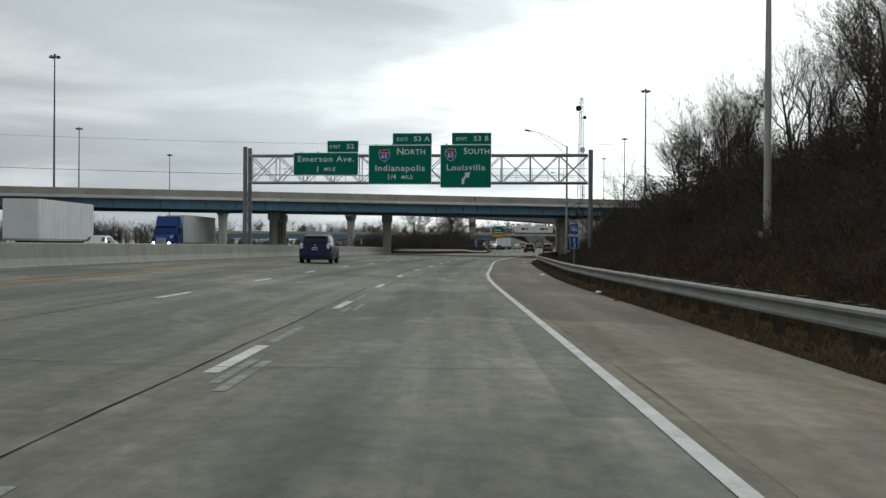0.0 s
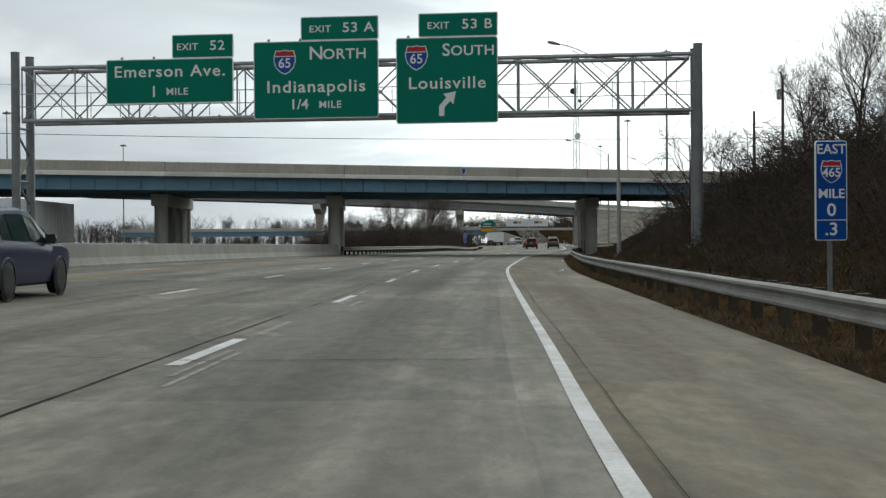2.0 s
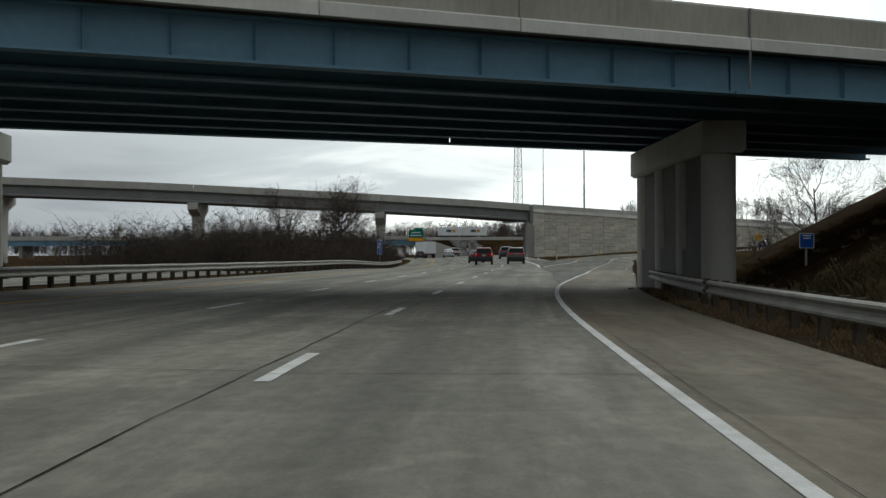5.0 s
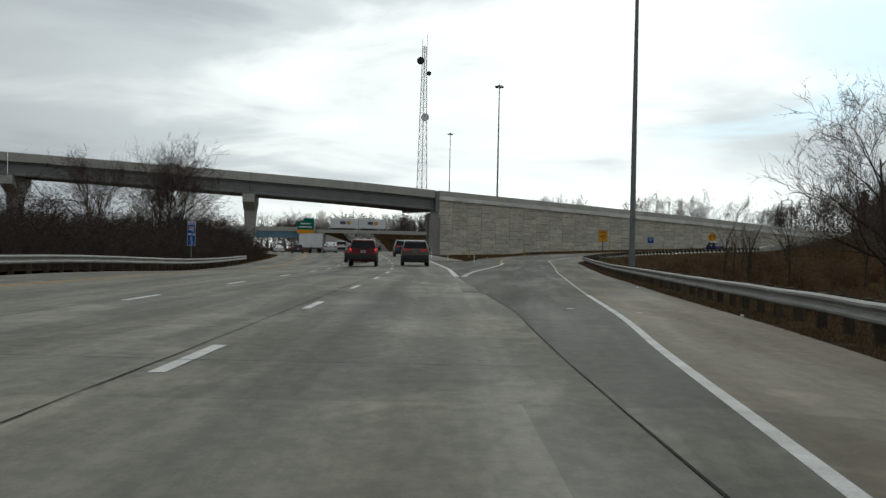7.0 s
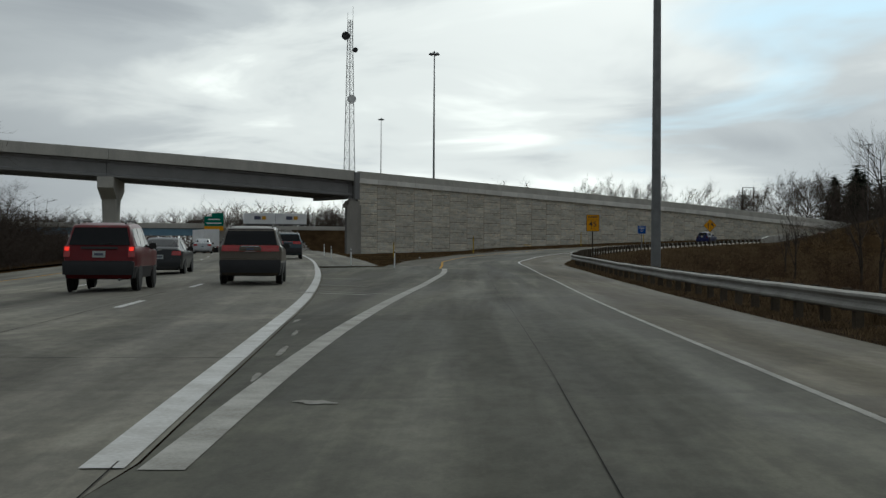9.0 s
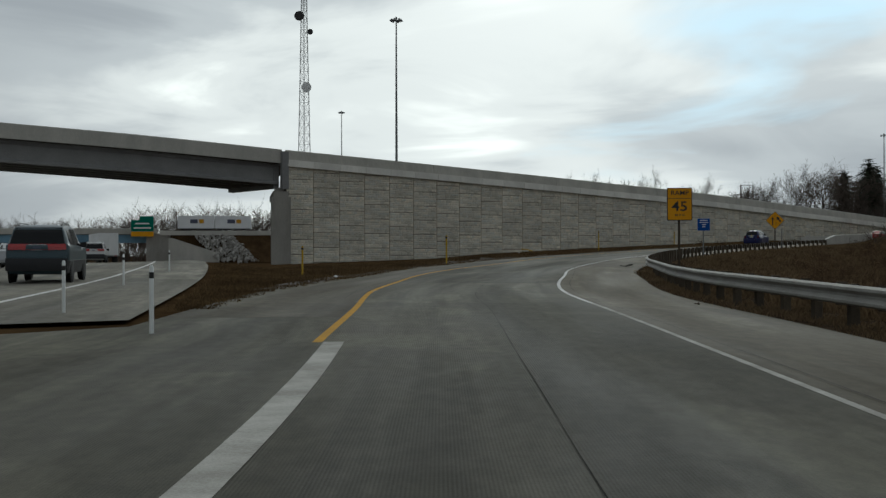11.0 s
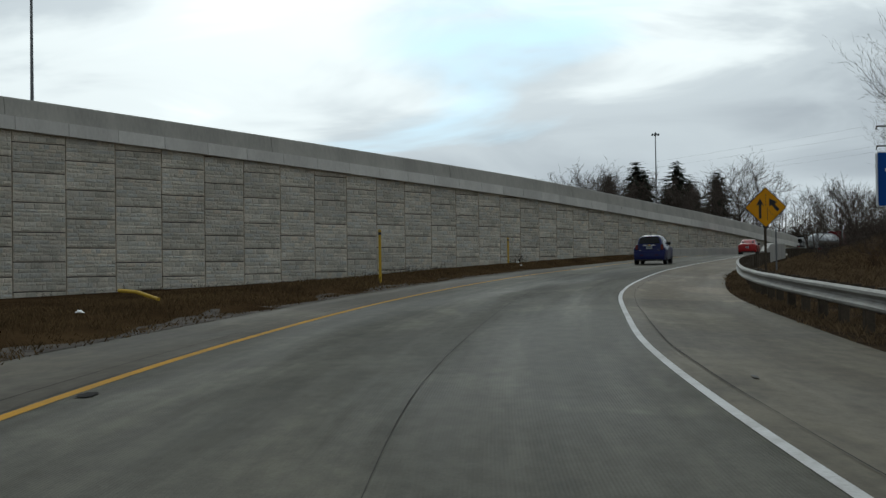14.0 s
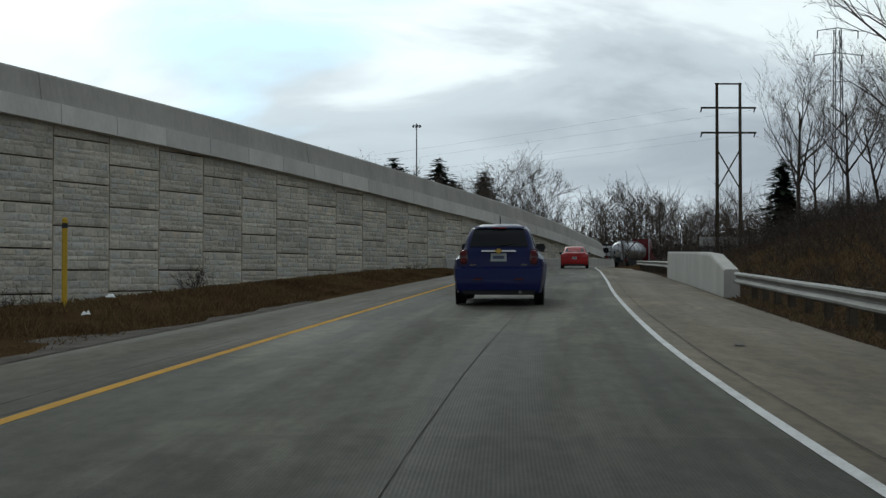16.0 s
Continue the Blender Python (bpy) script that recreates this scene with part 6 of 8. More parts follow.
# ---- bare trees ----
def grow(rnd, height, spread, levels=4, fork=4, thin=1.0, start=0.28):
    """Tapered trunk and limbs, and a crown of fine twigs: two shapes."""
    wood, twigs = Shape(), Shape()

    def shoot(p, d, length, r, level):
        n = 4 if level < 2 else 3 if level < 3 else 2
        pts, q, dd = [p], p, d
        for i in range(n):
            dd = (dd + Vector((rnd.uniform(-1, 1), rnd.uniform(-1, 1), rnd.uniform(-0.4, 0.9))) * (0.10 if level == 0 else 0.20)).normalized()
            q = q + dd * (length / n)
            pts.append(q)
        rad = [max(r * (1 - 0.72 * i / n), 0.006 * thin) for i in range(n + 1)]
        if level >= levels - 2 and level > 2:
            twigs.spike(pts[0], pts[-1], rad[0])
        else:
            (wood if level < 2 else twigs).tube(pts, rad, 7 if level == 0 else 5 if level == 1 else 3, cap=False)
        if level >= levels:
            return
        kids = fork + (6, 2, 1, 0, -1)[min(level, 4)]
        for k in range(kids):
            t = (k + rnd.random()) / kids
            t = start + (1 - start) * t if level == 0 else 0.22 + 0.78 * t
            i = min(int(t * n), n - 1)
            at = pts[i].lerp(pts[i + 1], min(1.0, t * n - i))
            axis = (pts[i + 1] - pts[i]).normalized()
            side = axis.orthogonal().normalized()
            side.rotate(Matrix.Rotation(rnd.uniform(0, 2 * math.pi), 3, axis))
            lean = rnd.uniform(0.55, 1.05) * spread * (1.05 if level == 0 else 0.85)
            nd = (axis * math.cos(lean) + side * math.sin(lean) + Vector((0, 0, 0.10 if level else 0.0))).normalized()
            shoot(at, nd, length * rnd.uniform(0.46, 0.74) * (1.0 if level else 1.12 - 0.55 * t), max(rad[i] * 0.60, 0.008 * thin), level + 1)

    shoot(Vector((0, 0, -0.3)), Vector((rnd.uniform(-0.05, 0.05), rnd.uniform(-0.05, 0.05), 1)), height * 0.64, height * 0.0135, 0)
    return wood, twigs


def tree_mould(seed, height, spread, label, **kw):
    rnd = random.Random(seed)
    wood, twigs = grow(rnd, height, spread, **kw)
    th = thing("bare_tree", label, "tree", group="bare winter trees")
    part("trunk", wood, "bark", th, smooth=True, clean=False)
    part("crown", twigs, "twig", th, "fine leafless twigs", clean=False)
    return th


MOULDS = [tree_mould(11, 12.0, 1.05, "leafless grey-brown tree with a wide twiggy crown", fork=4, levels=5, start=0.22),
          tree_mould(12, 12.0, 0.85, "leafless grey-brown tree with a tall narrow crown", fork=4, levels=5, start=0.3),
          tree_mould(13, 12.0, 0.95, "leafless dark tree with upright branches", fork=4, levels=5, start=0.16),
          tree_mould(14, 12.0, 1.12, "leafless tree forking low into many branches", fork=4, levels=5, start=0.10),
          tree_mould(15, 12.0, 0.55, "slim leafless tree with thin upright twigs", fork=2, levels=3, thin=1.5, start=0.3),
          tree_mould(16, 12.0, 1.0, "leafless distant tree with a wide crown", fork=4, levels=5, thin=2.2, start=0.2),
          tree_mould(17, 12.0, 0.9, "leafless distant tree with a tall crown", fork=4, levels=5, thin=2.2, start=0.2),
          tree_mould(18, 12.0, 1.08, "leafless distant tree with a broad low crown", fork=4, levels=5, thin=2.2, start=0.15),
          tree_mould(19, 12.0, 1.12, "leafless dark tree with a dense round crown", fork=4, levels=5, thin=1.4, start=0.15),
          tree_mould(20, 12.0, 0.95, "leafless grey tree with an open crown", fork=3, levels=5, start=0.3),
          tree_mould(21, 12.0, 0.8, "leafless grey tree with a slender open crown", fork=3, levels=5, start=0.35),
          tree_mould(22, 12.0, 1.0, "leafless distant tree with an open round crown", fork=3, levels=5, thin=2.2, start=0.3)]
used = set()


def plant(k, x, y, h, turn, z=None, thick=1.0):
    s = h / 12.0
    g = (gz(x, y) if z is None else z) - 0.1
    m = Matrix.Translation((x, y, g)) @ pose(0, 0, 0, 0, 0, turn)
    ob = MOULDS[k]
    if k not in used:
        used.add(k)
        ob.scale = (s * thick, s * thick, s)
        ob.matrix_basis = m @ Matrix.Diagonal((s * thick, s * thick, s, 1))
        return ob
    c = copy_thing(ob, m)
    c.scale = (s * thick, s * thick, s)
    return c


rnd = random.Random(5)
# woods on the cutting to our right
for i in range(50):
    y = rnd.uniform(24, 150)
    x = side_x(EDGE, y) + rnd.uniform(10.5, 34) + (4 if y > 110 else 0)
    plant(rnd.choice((0, 1, 2, 9, 10)), x, y, rnd.uniform(5.0, 8.6), rnd.uniform(0, 360))
for x, y, k, h in ((19.9, 141.2, 10, 8.5), (21.6, 139.0, 9, 6.5), (24, 147, 9, 5.5), (21.5, 118, 1, 7.0), (27, 132, 0, 7.5), (22, 100, 3, 6.5), (17.5, 84, 0, 6.5), (16.5, 70, 2, 7.0), (15.5, 56, 9, 7.5), (15, 46, 9, 8.0), (17.8, 52, 9, 10.0), (19.5, 59, 2, 9.5), (22, 66, 9, 10.5), (16.8, 43, 10, 9.0)):
    plant(k, x, y, h, rnd.uniform(0, 360))
# by the low field and the ramp
for x, y, k, h in ((50.6, 247.5, 8, 15.5), (56, 252, 9, 10), (60, 266, 9, 11), (64, 278, 10, 10), (68, 264, 9, 10), (43, 252, 4, 5.0), (45, 262, 4, 5.5), (50, 262, 4, 7.0), (54, 280, 4, 6.5), (60, 300, 4, 6.0), (68, 318, 4, 5.5),
                   (124.8, 401.5, 10, 17), (139, 421, 10, 13), (136, 410, 9, 13), (148, 424, 10, 12), (131, 393, 9, 13), (152, 416, 10, 14), (160, 430, 9, 12),
                   (166, 441, 10, 11), (172, 436, 10, 13), (127, 399, 9, 15), (143, 412, 10, 15), (133, 401, 10, 16), (156, 424, 10, 14), (147, 407, 9, 14)):
    plant(k, x, y, h, rnd.uniform(0, 360))
# in the median brush
for x, y, k, h in ((1.75, 293.8, 8, 12.5), (2.3, 294.6, 0, 12.0), (1.1, 293.0, 2, 11.0), (3.0, 295.0, 1, 9.5), (-5.6, 300.9, 1, 10.5), (-6.2, 301.9, 8, 11.5), (-1.8, 318, 8, 9), (-14, 305, 0, 9), (4.5, 322, 3, 7)):
    plant(k, x, y, h, rnd.uniform(0, 360))
# woods at the end of the ramp and behind the wall
for i in range(60):
    t = i / 59
    x = float(np.interp(t, (0, 0.2, 0.45, 0.65, 1), (120, 185, 224, 258, 345))) + rnd.uniform(-10, 10)
    y = float(np.interp(t, (0, 0.2, 0.45, 0.65, 1), (665, 612, 562, 532, 462))) + rnd.uniform(-14, 14)
    plant(11, x, y, rnd.uniform(18, 25) if t < 0.5 else rnd.uniform(13, 20), rnd.uniform(0, 360), 2.5)
for i in range(20):
    t = i / 19
    plant(11, 232 + 60 * t + rnd.uniform(-8, 8), 545 - 75 * t + rnd.uniform(-10, 10), rnd.uniform(9, 14), rnd.uniform(0, 360), 3.2)
for i in range(24):
    plant(rnd.choice((5, 6, 7)), rnd.uniform(-150, 60), rnd.uniform(630, 720), rnd.uniform(6.5, 10), rnd.uniform(0, 360), 4.0)


# ---- shrubs ----
def shrub_mould(seed, material, label, group):
    """Many thin stems from one root, forking into a tangle; 3 m tall."""
    q = random.Random(seed)
    th = thing("shrub", label, "shrub", group=group)
    stems, twigs = Shape(), Shape()
    for k in range(15):
        a, lean = q.uniform(0, 2 * math.pi), q.uniform(0.05, 0.95)
        d = Vector((math.cos(a) * lean, math.sin(a) * lean, 1)).normalized()
        p = Vector((q.uniform(-0.5, 0.5), q.uniform(-0.5, 0.5), -0.2))
        L = q.uniform(1.8, 3.2) * (1.0 - 0.25 * lean)
        pts = [p]
        for i in range(4):
            d = (d + Vector((q.uniform(-1, 1), q.uniform(-1, 1), q.uniform(-0.2, 0.5))) * 0.18).normalized()
            pts.append(pts[-1] + d * L / 4)
        stems.tube(pts, [0.022, 0.018, 0.014, 0.010, 0.006], 4, cap=False)
        for i in range(11):
            t = q.uniform(0.12, 1.0) * 4
            m = min(int(t), 3)
            at = pts[m].lerp(pts[m + 1], t - m)
            b = q.uniform(0, 2 * math.pi)
            tip = at + Vector((math.cos(b), math.sin(b), q.uniform(-0.1, 1.0))) * L * q.uniform(0.14, 0.32)
            twigs.spike(at, tip, 0.011)
            for c in range(4):
                o = at.lerp(tip, q.uniform(0.2, 0.9))
                b = q.uniform(0, 2 * math.pi)
                twigs.spike(o, o + Vector((math.cos(b), math.sin(b), q.uniform(-0.3, 0.9))) * L * q.uniform(0.06, 0.17), 0.008)
    part("stem", stems, material, th, clean=False)
    part("crown", twigs, material, th, "tangled thin twigs", clean=False)
    return th


SHRUBS = {}


def shrub(kind, k, x, y, h):
    wide = h / 3.0 * (1.25 if kind != "median" else 1.0)
    m = Matrix.Translation((x, y, gz(x, y) - 0.08)) @ pose(0, 0, 0, 0, 0, 47 * k)
    key = (kind, k % 3)
    if key not in SHRUBS:
        material, label, group = {"bank": ("brush", "dark leafless shrub tangled on the wooded bank", "shrubs on the bank"),
                                  "median": ("brush", "dark leafless shrub behind the median guardrail", "shrubs in the median"),
                                  "field": ("red_brush", "reddish-brown leafless shrub in the low field", "shrubs in the field")}[kind]
        SHRUBS[key] = ob = shrub_mould(600 + 7 * (k % 3) + len(SHRUBS), material, label, group)
        ob.matrix_basis = m @ Matrix.Diagonal((wide, wide, h / 3.0, 1))
        return
    c = copy_thing(SHRUBS[key], m)
    c.scale = (wide, wide, h / 3.0)


q = random.Random(88)
for k in range(150):
    y = q.uniform(14, 146)
    o = 5.6 + 25 * q.random() ** 1.3 + (3.0 if y > 120 else 0)
    shrub("bank", k, side_x(EDGE, y) + o, y, q.uniform(0.6, 1.1) if o < 6.6 else q.uniform(1.0, 1.9) if o < 8.5 else q.uniform(2.0, 4.6) if y < 118 else q.uniform(1.2, 2.6))
for k in range(84):
    y = q.uniform(208, 330)
    x, yy, h = along(LINE, station(LINE, y))
    o = -13.6 - q.random() * 15
    shrub("median", k, x + o * math.cos(h), yy - o * math.sin(h), q.uniform(2.6, 5.8) * (0.6 if o > -16.5 else 1.0))
for k in range(62):
    y = q.uniform(200, 392)
    x, yy, h = along(EDGE, station(EDGE, y))
    o = 7.5 + 46 * q.random() ** 1.25
    shrub("field", k, x + o * math.cos(h), yy - o * math.sin(h), q.uniform(0.9, 1.6) if o < 14 else q.uniform(1.4, 3.2))


# ---- firs ----
def fir_mould(seed):
    r = random.Random(seed)
    th = thing("fir_tree", "dark green fir with ragged drooping branches", "tree", group="dark firs")
    part("trunk", Shape().tube([(0, 0, -0.3), (0, 0, 11.6)], [0.2, 0.03], 7), "bark", th, smooth=True)
    sh = Shape()
    z = 1.0
    while z < 11.8:
        reach = 4.6 * (1.02 - z / 12) ** 0.58 * r.uniform(0.7, 1.2) + 0.15
        for k in range(15):
            a = r.uniform(0, 2 * math.pi)
            d, s = Vector((math.cos(a), math.sin(a), 0)), Vector((-math.sin(a), math.cos(a), 0))
            w = reach * r.uniform(0.22, 0.42)
            L = reach * r.uniform(0.7, 1.15)
            drop, dz = L * r.uniform(-0.1, 0.35), r.uniform(-0.45, 0.45)
            for j in range(4):
                u0, u1 = j / 4, (j + 1.3) / 4
                c0, c1 = d * L * u0 + Vector((0, 0, z + dz - drop * u0)), d * L * u1 + Vector((0, 0, z + dz - drop * u1))
                for side in (-1, 1):
                    tip = c0 + s * side * w * r.uniform(0.7, 1.3) * (1.1 - u0) + Vector((0, 0, -0.10 * r.random()))
                    sh.add([c0, c1, tip], [(0, 1, 2)])
        z += 0.26
    part("crown", sh, "fir", th, clean=False)
    return th


FIRS = [fir_mould(31), fir_mould(32)]
spots = [(243, 626, 28.0), (239, 634, 25), (248, 630, 26), (238.0, 620, 22.5), (253, 621, 28), (259, 624, 23.5), (246, 616, 21), (251, 612, 21), (264, 618, 25), (152, 433, 9)]
for i, (x, y, h) in enumerate(spots):
    m = Matrix.Translation((x, y, 2.5 if y > 400 else gz(x, y))) @ pose(0, 0, 0, 0, 0, 70 * i)
    if i < 2:
        FIRS[i].matrix_basis = m @ Matrix.Diagonal((h / 12, h / 12, h / 12, 1))
    else:
        c = copy_thing(FIRS[i % 2], m)
        c.scale = (h / 12 * rnd.uniform(0.9, 1.1),) * 2 + (h / 12,)


# ---- brush, grass: what nobody could count ----
def thicket(name, label, spots, material="brush", seed=3):
    """Clumps of thin forked stems."""
    r = random.Random(seed)
    sh = Shape()
    for x, y, h in spots:
        g = gz(x, y) - 0.1
        for k in range(r.randint(3, 5)):
            a = r.uniform(0, 2 * math.pi)
            lean = r.uniform(0.1, 1.3)
            d = Vector((math.cos(a) * lean, math.sin(a) * lean, 1)).normalized()
            p = Vector((x + r.uniform(-0.4, 0.4), y + r.uniform(-0.4, 0.4), g))
            L = h * r.uniform(0.6, 1.1)
            mid, tip = p + d * L * 0.5, p + d * L + Vector((r.uniform(-0.2, 0.2), r.uniform(-0.2, 0.2), 0)) * L
            sh.tube([p, mid, tip], [0.006 + 0.0034 * h, 0.005 + 0.0018 * h, 0.004], 3, cap=False)
            for j in range(10):
                t = r.uniform(0.1, 0.98)
                q = p.lerp(mid, t * 2) if t < 0.5 else mid.lerp(tip, t * 2 - 1)
                b = r.uniform(0, 2 * math.pi)
                e = q + Vector((math.cos(b), math.sin(b), r.uniform(-0.25, 0.9))) * L * r.uniform(0.15, 0.42)
                sh.spike(q, e, 0.0055 + 0.0014 * h)
    return tagged(part(name, sh, material, None, label, kind="stuff", clean=False), category="brush")


r = random.Random(77)
spots = []
for i in range(3600):
    y = r.uniform(8, 147)
    o = r.uniform(0, 1) ** 1.4 * 26 + (6.9 if y < 105 else 6.9 + (y - 105) * 0.04)
    if y > 128 and (o < 9 or r.random() < 0.6):
        continue
    spots.append((side_x(EDGE, y) + o, y, (0.45 if y > 128 else 1.0) * r.uniform(0.8, 2.6) * (0.32 if o < 7.2 else 0.7 if o < 9 else 1.15)))
for i in range(3000):
    y = r.uniform(6, 128)
    spots.append((side_x(EDGE, y) + 5.2 + 9 * r.random(), y, r.uniform(0.35, 0.95)))
thicket("hillside_brush", "dense brown leafless brush on the bank", spots)
spots = []
for i in range(1100):
    y = r.uniform(205, 385)
    o = 6.8 + r.random() ** 1.3 * 34
    x, yy, h = along(EDGE, station(EDGE, y))
    spots.append((x + o * math.cos(h), yy - o * math.sin(h), r.uniform(0.35, 1.1) * (0.45 if o < 10 else 1.0)))
thicket("field_brush", "low reddish-brown brush in the field", spots, "red_brush", seed=4)
spots = []
for i in range(2300):
    y = r.uniform(205, 345)
    x, yy, h = along(LINE, station(LINE, y))
    o = -13.0 - r.random() * 16
    spots.append((x + o * math.cos(h), yy - o * math.sin(h), r.uniform(2.2, 4.6) * (0.5 if o > -15 else 1.0)))
thicket("median_brush", "dark leafless shrubs behind the median guardrail", spots, seed=6)
spots = []
for i in range(2600):
    x, y = r.uniform(100, 175), r.uniform(380, 445)
    s_, o_ = offset_from(EDGE, x, y)
    if 5.5 < o_[0] < 34:
        spots.append((x, y, r.uniform(1.0, 2.6) * (0.5 if o_[0] < 8 else 1.0)))
thicket("mound_brush", "dark leafless brush on the mound by the ramp", spots, seed=8)
spots = []
for i in range(360):
    y = r.uniform(40, 330)
    x, yy, h = along(LINE, station(LINE, y))
    o = -36 - r.random() * 45
    spots.append((x + o * math.cos(h), yy - o * math.sin(h), r.uniform(1.2, 3.4)))
thicket("far_bank_brush", "brown brush beyond the far carriageway", spots, seed=9)


spots = []
for i in range(150):
    s_ = r.choice((r.uniform(41, 51.5), r.uniform(44, 52), r.uniform(62, 84), r.uniform(2, 40)))
    p = fly(s_, r.uniform(0.35, 1.0))
    spots.append((p.x, p.y, r.uniform(0.25, 0.75) * (1.0 if 41 < s_ < 52 else 0.5)))
for i in range(9):
    p = fly(59.7 + r.uniform(-0.4, 0.4), 0.7)
    spots.append((p.x, p.y, r.uniform(0.9, 1.5)))
thicket("wall_foot_brush", "dark dry weeds along the foot of the wall", spots, seed=14)


def far_woods(name, label, a, b, n, depth, h0, h1, z, seed):
    """A belt of small bare trees far off."""
    r = random.Random(seed)
    sh = Shape()
    for i in range(n):
        t = r.random()
        x = a[0] + (b[0] - a[0]) * t + r.uniform(-depth, depth)
        y = a[1] + (b[1] - a[1]) * t + r.uniform(-depth, depth)
        h = r.uniform(h0, h1)
        p = Vector((x, y, z - 0.5))
        sh.tube([p, p + Vector((r.uniform(-0.14, 0.14) * h, r.uniform(-0.14, 0.14) * h, h * 0.8))], [0.17, 0.06], 3, cap=False)
        for k in range(30):
            u = r.uniform(0.05, 0.88)
            ang, L = r.uniform(0, 2 * math.pi), h * r.uniform(0.14, 0.34)
            q = p + Vector((0, 0, h * u))
            e = q + Vector((math.cos(ang) * 0.75, math.sin(ang) * 0.75, r.uniform(0.3, 1.0))) * L
            sh.spike(q, e, 0.055)
            sh.spike(q.lerp(e, 0.5), e + Vector((r.uniform(-1, 1), r.uniform(-1, 1), r.uniform(0, 1.2))) * L * 0.5, 0.036)
    return tagged(part(name, sh, "far_wood", None, label, kind="stuff", clean=False), category="woods")


far_woods("far_woods", "grey-brown bare woods on the horizon", (-420, 420), (-60, 720), 330, 26, 8, 14, 2, 1)
far_woods("far_woods", "grey-brown bare woods behind the far bridge", (-70, 730), (150, 690), 420, 20, 7, 11.5, 4, 2)
far_woods("far_woods", "grey-brown bare woods past the ramp", (130, 690), (400, 520), 260, 24, 8, 14, 2, 3)
far_woods("far_woods", "grey-brown bare woods beyond the field", (190, 460), (330, 200), 260, 26, 9, 14, 1, 4)
far_woods("far_woods", "grey-brown bare woods along the far bank", (-170, 120), (-330, 430), 240, 22, 7, 12, 3, 5)


far_woods("understory", "brown tangled woods beyond the far carriageway", (-300, 455), (-105, 600), 800, 14, 5, 10, 2.0, 17)
far_woods("far_woods", "dark bare woods behind the approach bank", (25, 628), (125, 600), 420, 10, 8, 13, 3.0, 15)
far_woods("understory", "dark tangled brush beyond the far bridge", (-110, 640), (45, 612), 600, 12, 3, 6.5, 0.0, 13)
far_woods("understory", "dense dark thicket in front of the woods past the ramp", (190, 597), (312, 502), 800, 10, 6, 9.5, 2.5, 31)
far_woods("far_woods", "tall bare trees above the thicket past the ramp", (190, 602), (312, 506), 150, 12, 12, 17, 2.5, 32)
far_woods("understory", "dark tangled brush under the woods past the ramp", (150, 618), (222, 548), 420, 12, 3, 5.5, 2.5, 11)
far_woods("understory", "dark tangled brush under the woods past the ramp", (216, 552), (330, 462), 520, 12, 3, 5.5, 2.8, 12)


def meadow(name, label, spots, seed, tall=0.35, material="blade", each=6, wide=1.0):
    """Dry blades, bent, singly placed."""
    r = random.Random(seed)
    sh = Shape()
    xs, ys = [p[0] for p in spots], [p[1] for p in spots]
    zs = ground_z(xs, ys) - 0.08
    for x, y, z in zip(xs, ys, zs):
        for k in range(each):
            a = r.uniform(0, 2 * math.pi)
            w, h = wide * r.uniform(0.004, 0.010), tall * r.uniform(0.35, 1.2)
            bx, by = x + r.uniform(-0.22, 0.22), y + r.uniform(-0.22, 0.22)
            dx, dy = math.cos(a) * w, math.sin(a) * w
            lx, ly = r.uniform(-0.6, 0.6) * h, r.uniform(-0.6, 0.6) * h
            sh.add([(bx - dx, by - dy, z), (bx + dx, by + dy, z), (bx + lx * 0.4, by + ly * 0.4, z + h * 0.7), (bx + lx, by + ly, z + h)], [(0, 1, 2), (0, 2, 3)])
    return tagged(part(name, sh, material, None, label, kind="stuff", clean=False), category="grass")


spots = []
for i in range(5200):
    s_ = r.uniform(station(EDGE, 2), S_BAR)
    x, y, h = along(EDGE, s_)
    o = 2.9 + abs(r.gauss(0, 1.0)) if r.random() < 0.75 else r.uniform(3.5, 12)
    if o < 3.0 and r.random() < 0.6:
        continue
    spots.append((x + o * math.cos(h), y - o * math.sin(h)))
meadow("verge_grass", "dry straw-coloured grass round the guardrail posts", spots, 21, 0.15, each=44, wide=0.24)
spots = []
for i in range(15000):
    s_ = r.uniform(station(EDGE, 284), station(EDGE, 420))
    x, y, h = along(EDGE, s_)
    o = -7.05 - r.random() ** 1.5 * 16
    px, py = x + o * math.cos(h), y - o * math.sin(h)
    if py - 0.42 * (px - 40.4) < 388 and px > side_x(GORE_L, py) + 3.6:
        spots.append((px, py))
meadow("gore_grass", "dry brown grass between ramp and retaining wall", spots, 22, 0.13, "gore_blade", 26, 0.45)
spots = []
for i in range(15000):
    x, y, h = along(EDGE, r.uniform(station(EDGE, 190), station(EDGE, 425)))
    o = 4.6 + 24 * r.random() ** 1.4
    spots.append((x + o * math.cos(h), y - o * math.sin(h)))
meadow("field_grass", "straw-brown winter grass in the low field", spots, 24, 0.34, "blade", 14, 1.0)
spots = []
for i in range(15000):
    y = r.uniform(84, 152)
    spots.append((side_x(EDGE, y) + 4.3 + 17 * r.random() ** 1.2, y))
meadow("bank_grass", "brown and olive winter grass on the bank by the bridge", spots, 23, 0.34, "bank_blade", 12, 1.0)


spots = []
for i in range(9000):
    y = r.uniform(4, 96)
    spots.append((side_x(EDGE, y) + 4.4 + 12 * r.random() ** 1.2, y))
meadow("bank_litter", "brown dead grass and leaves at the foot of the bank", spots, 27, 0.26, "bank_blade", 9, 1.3)


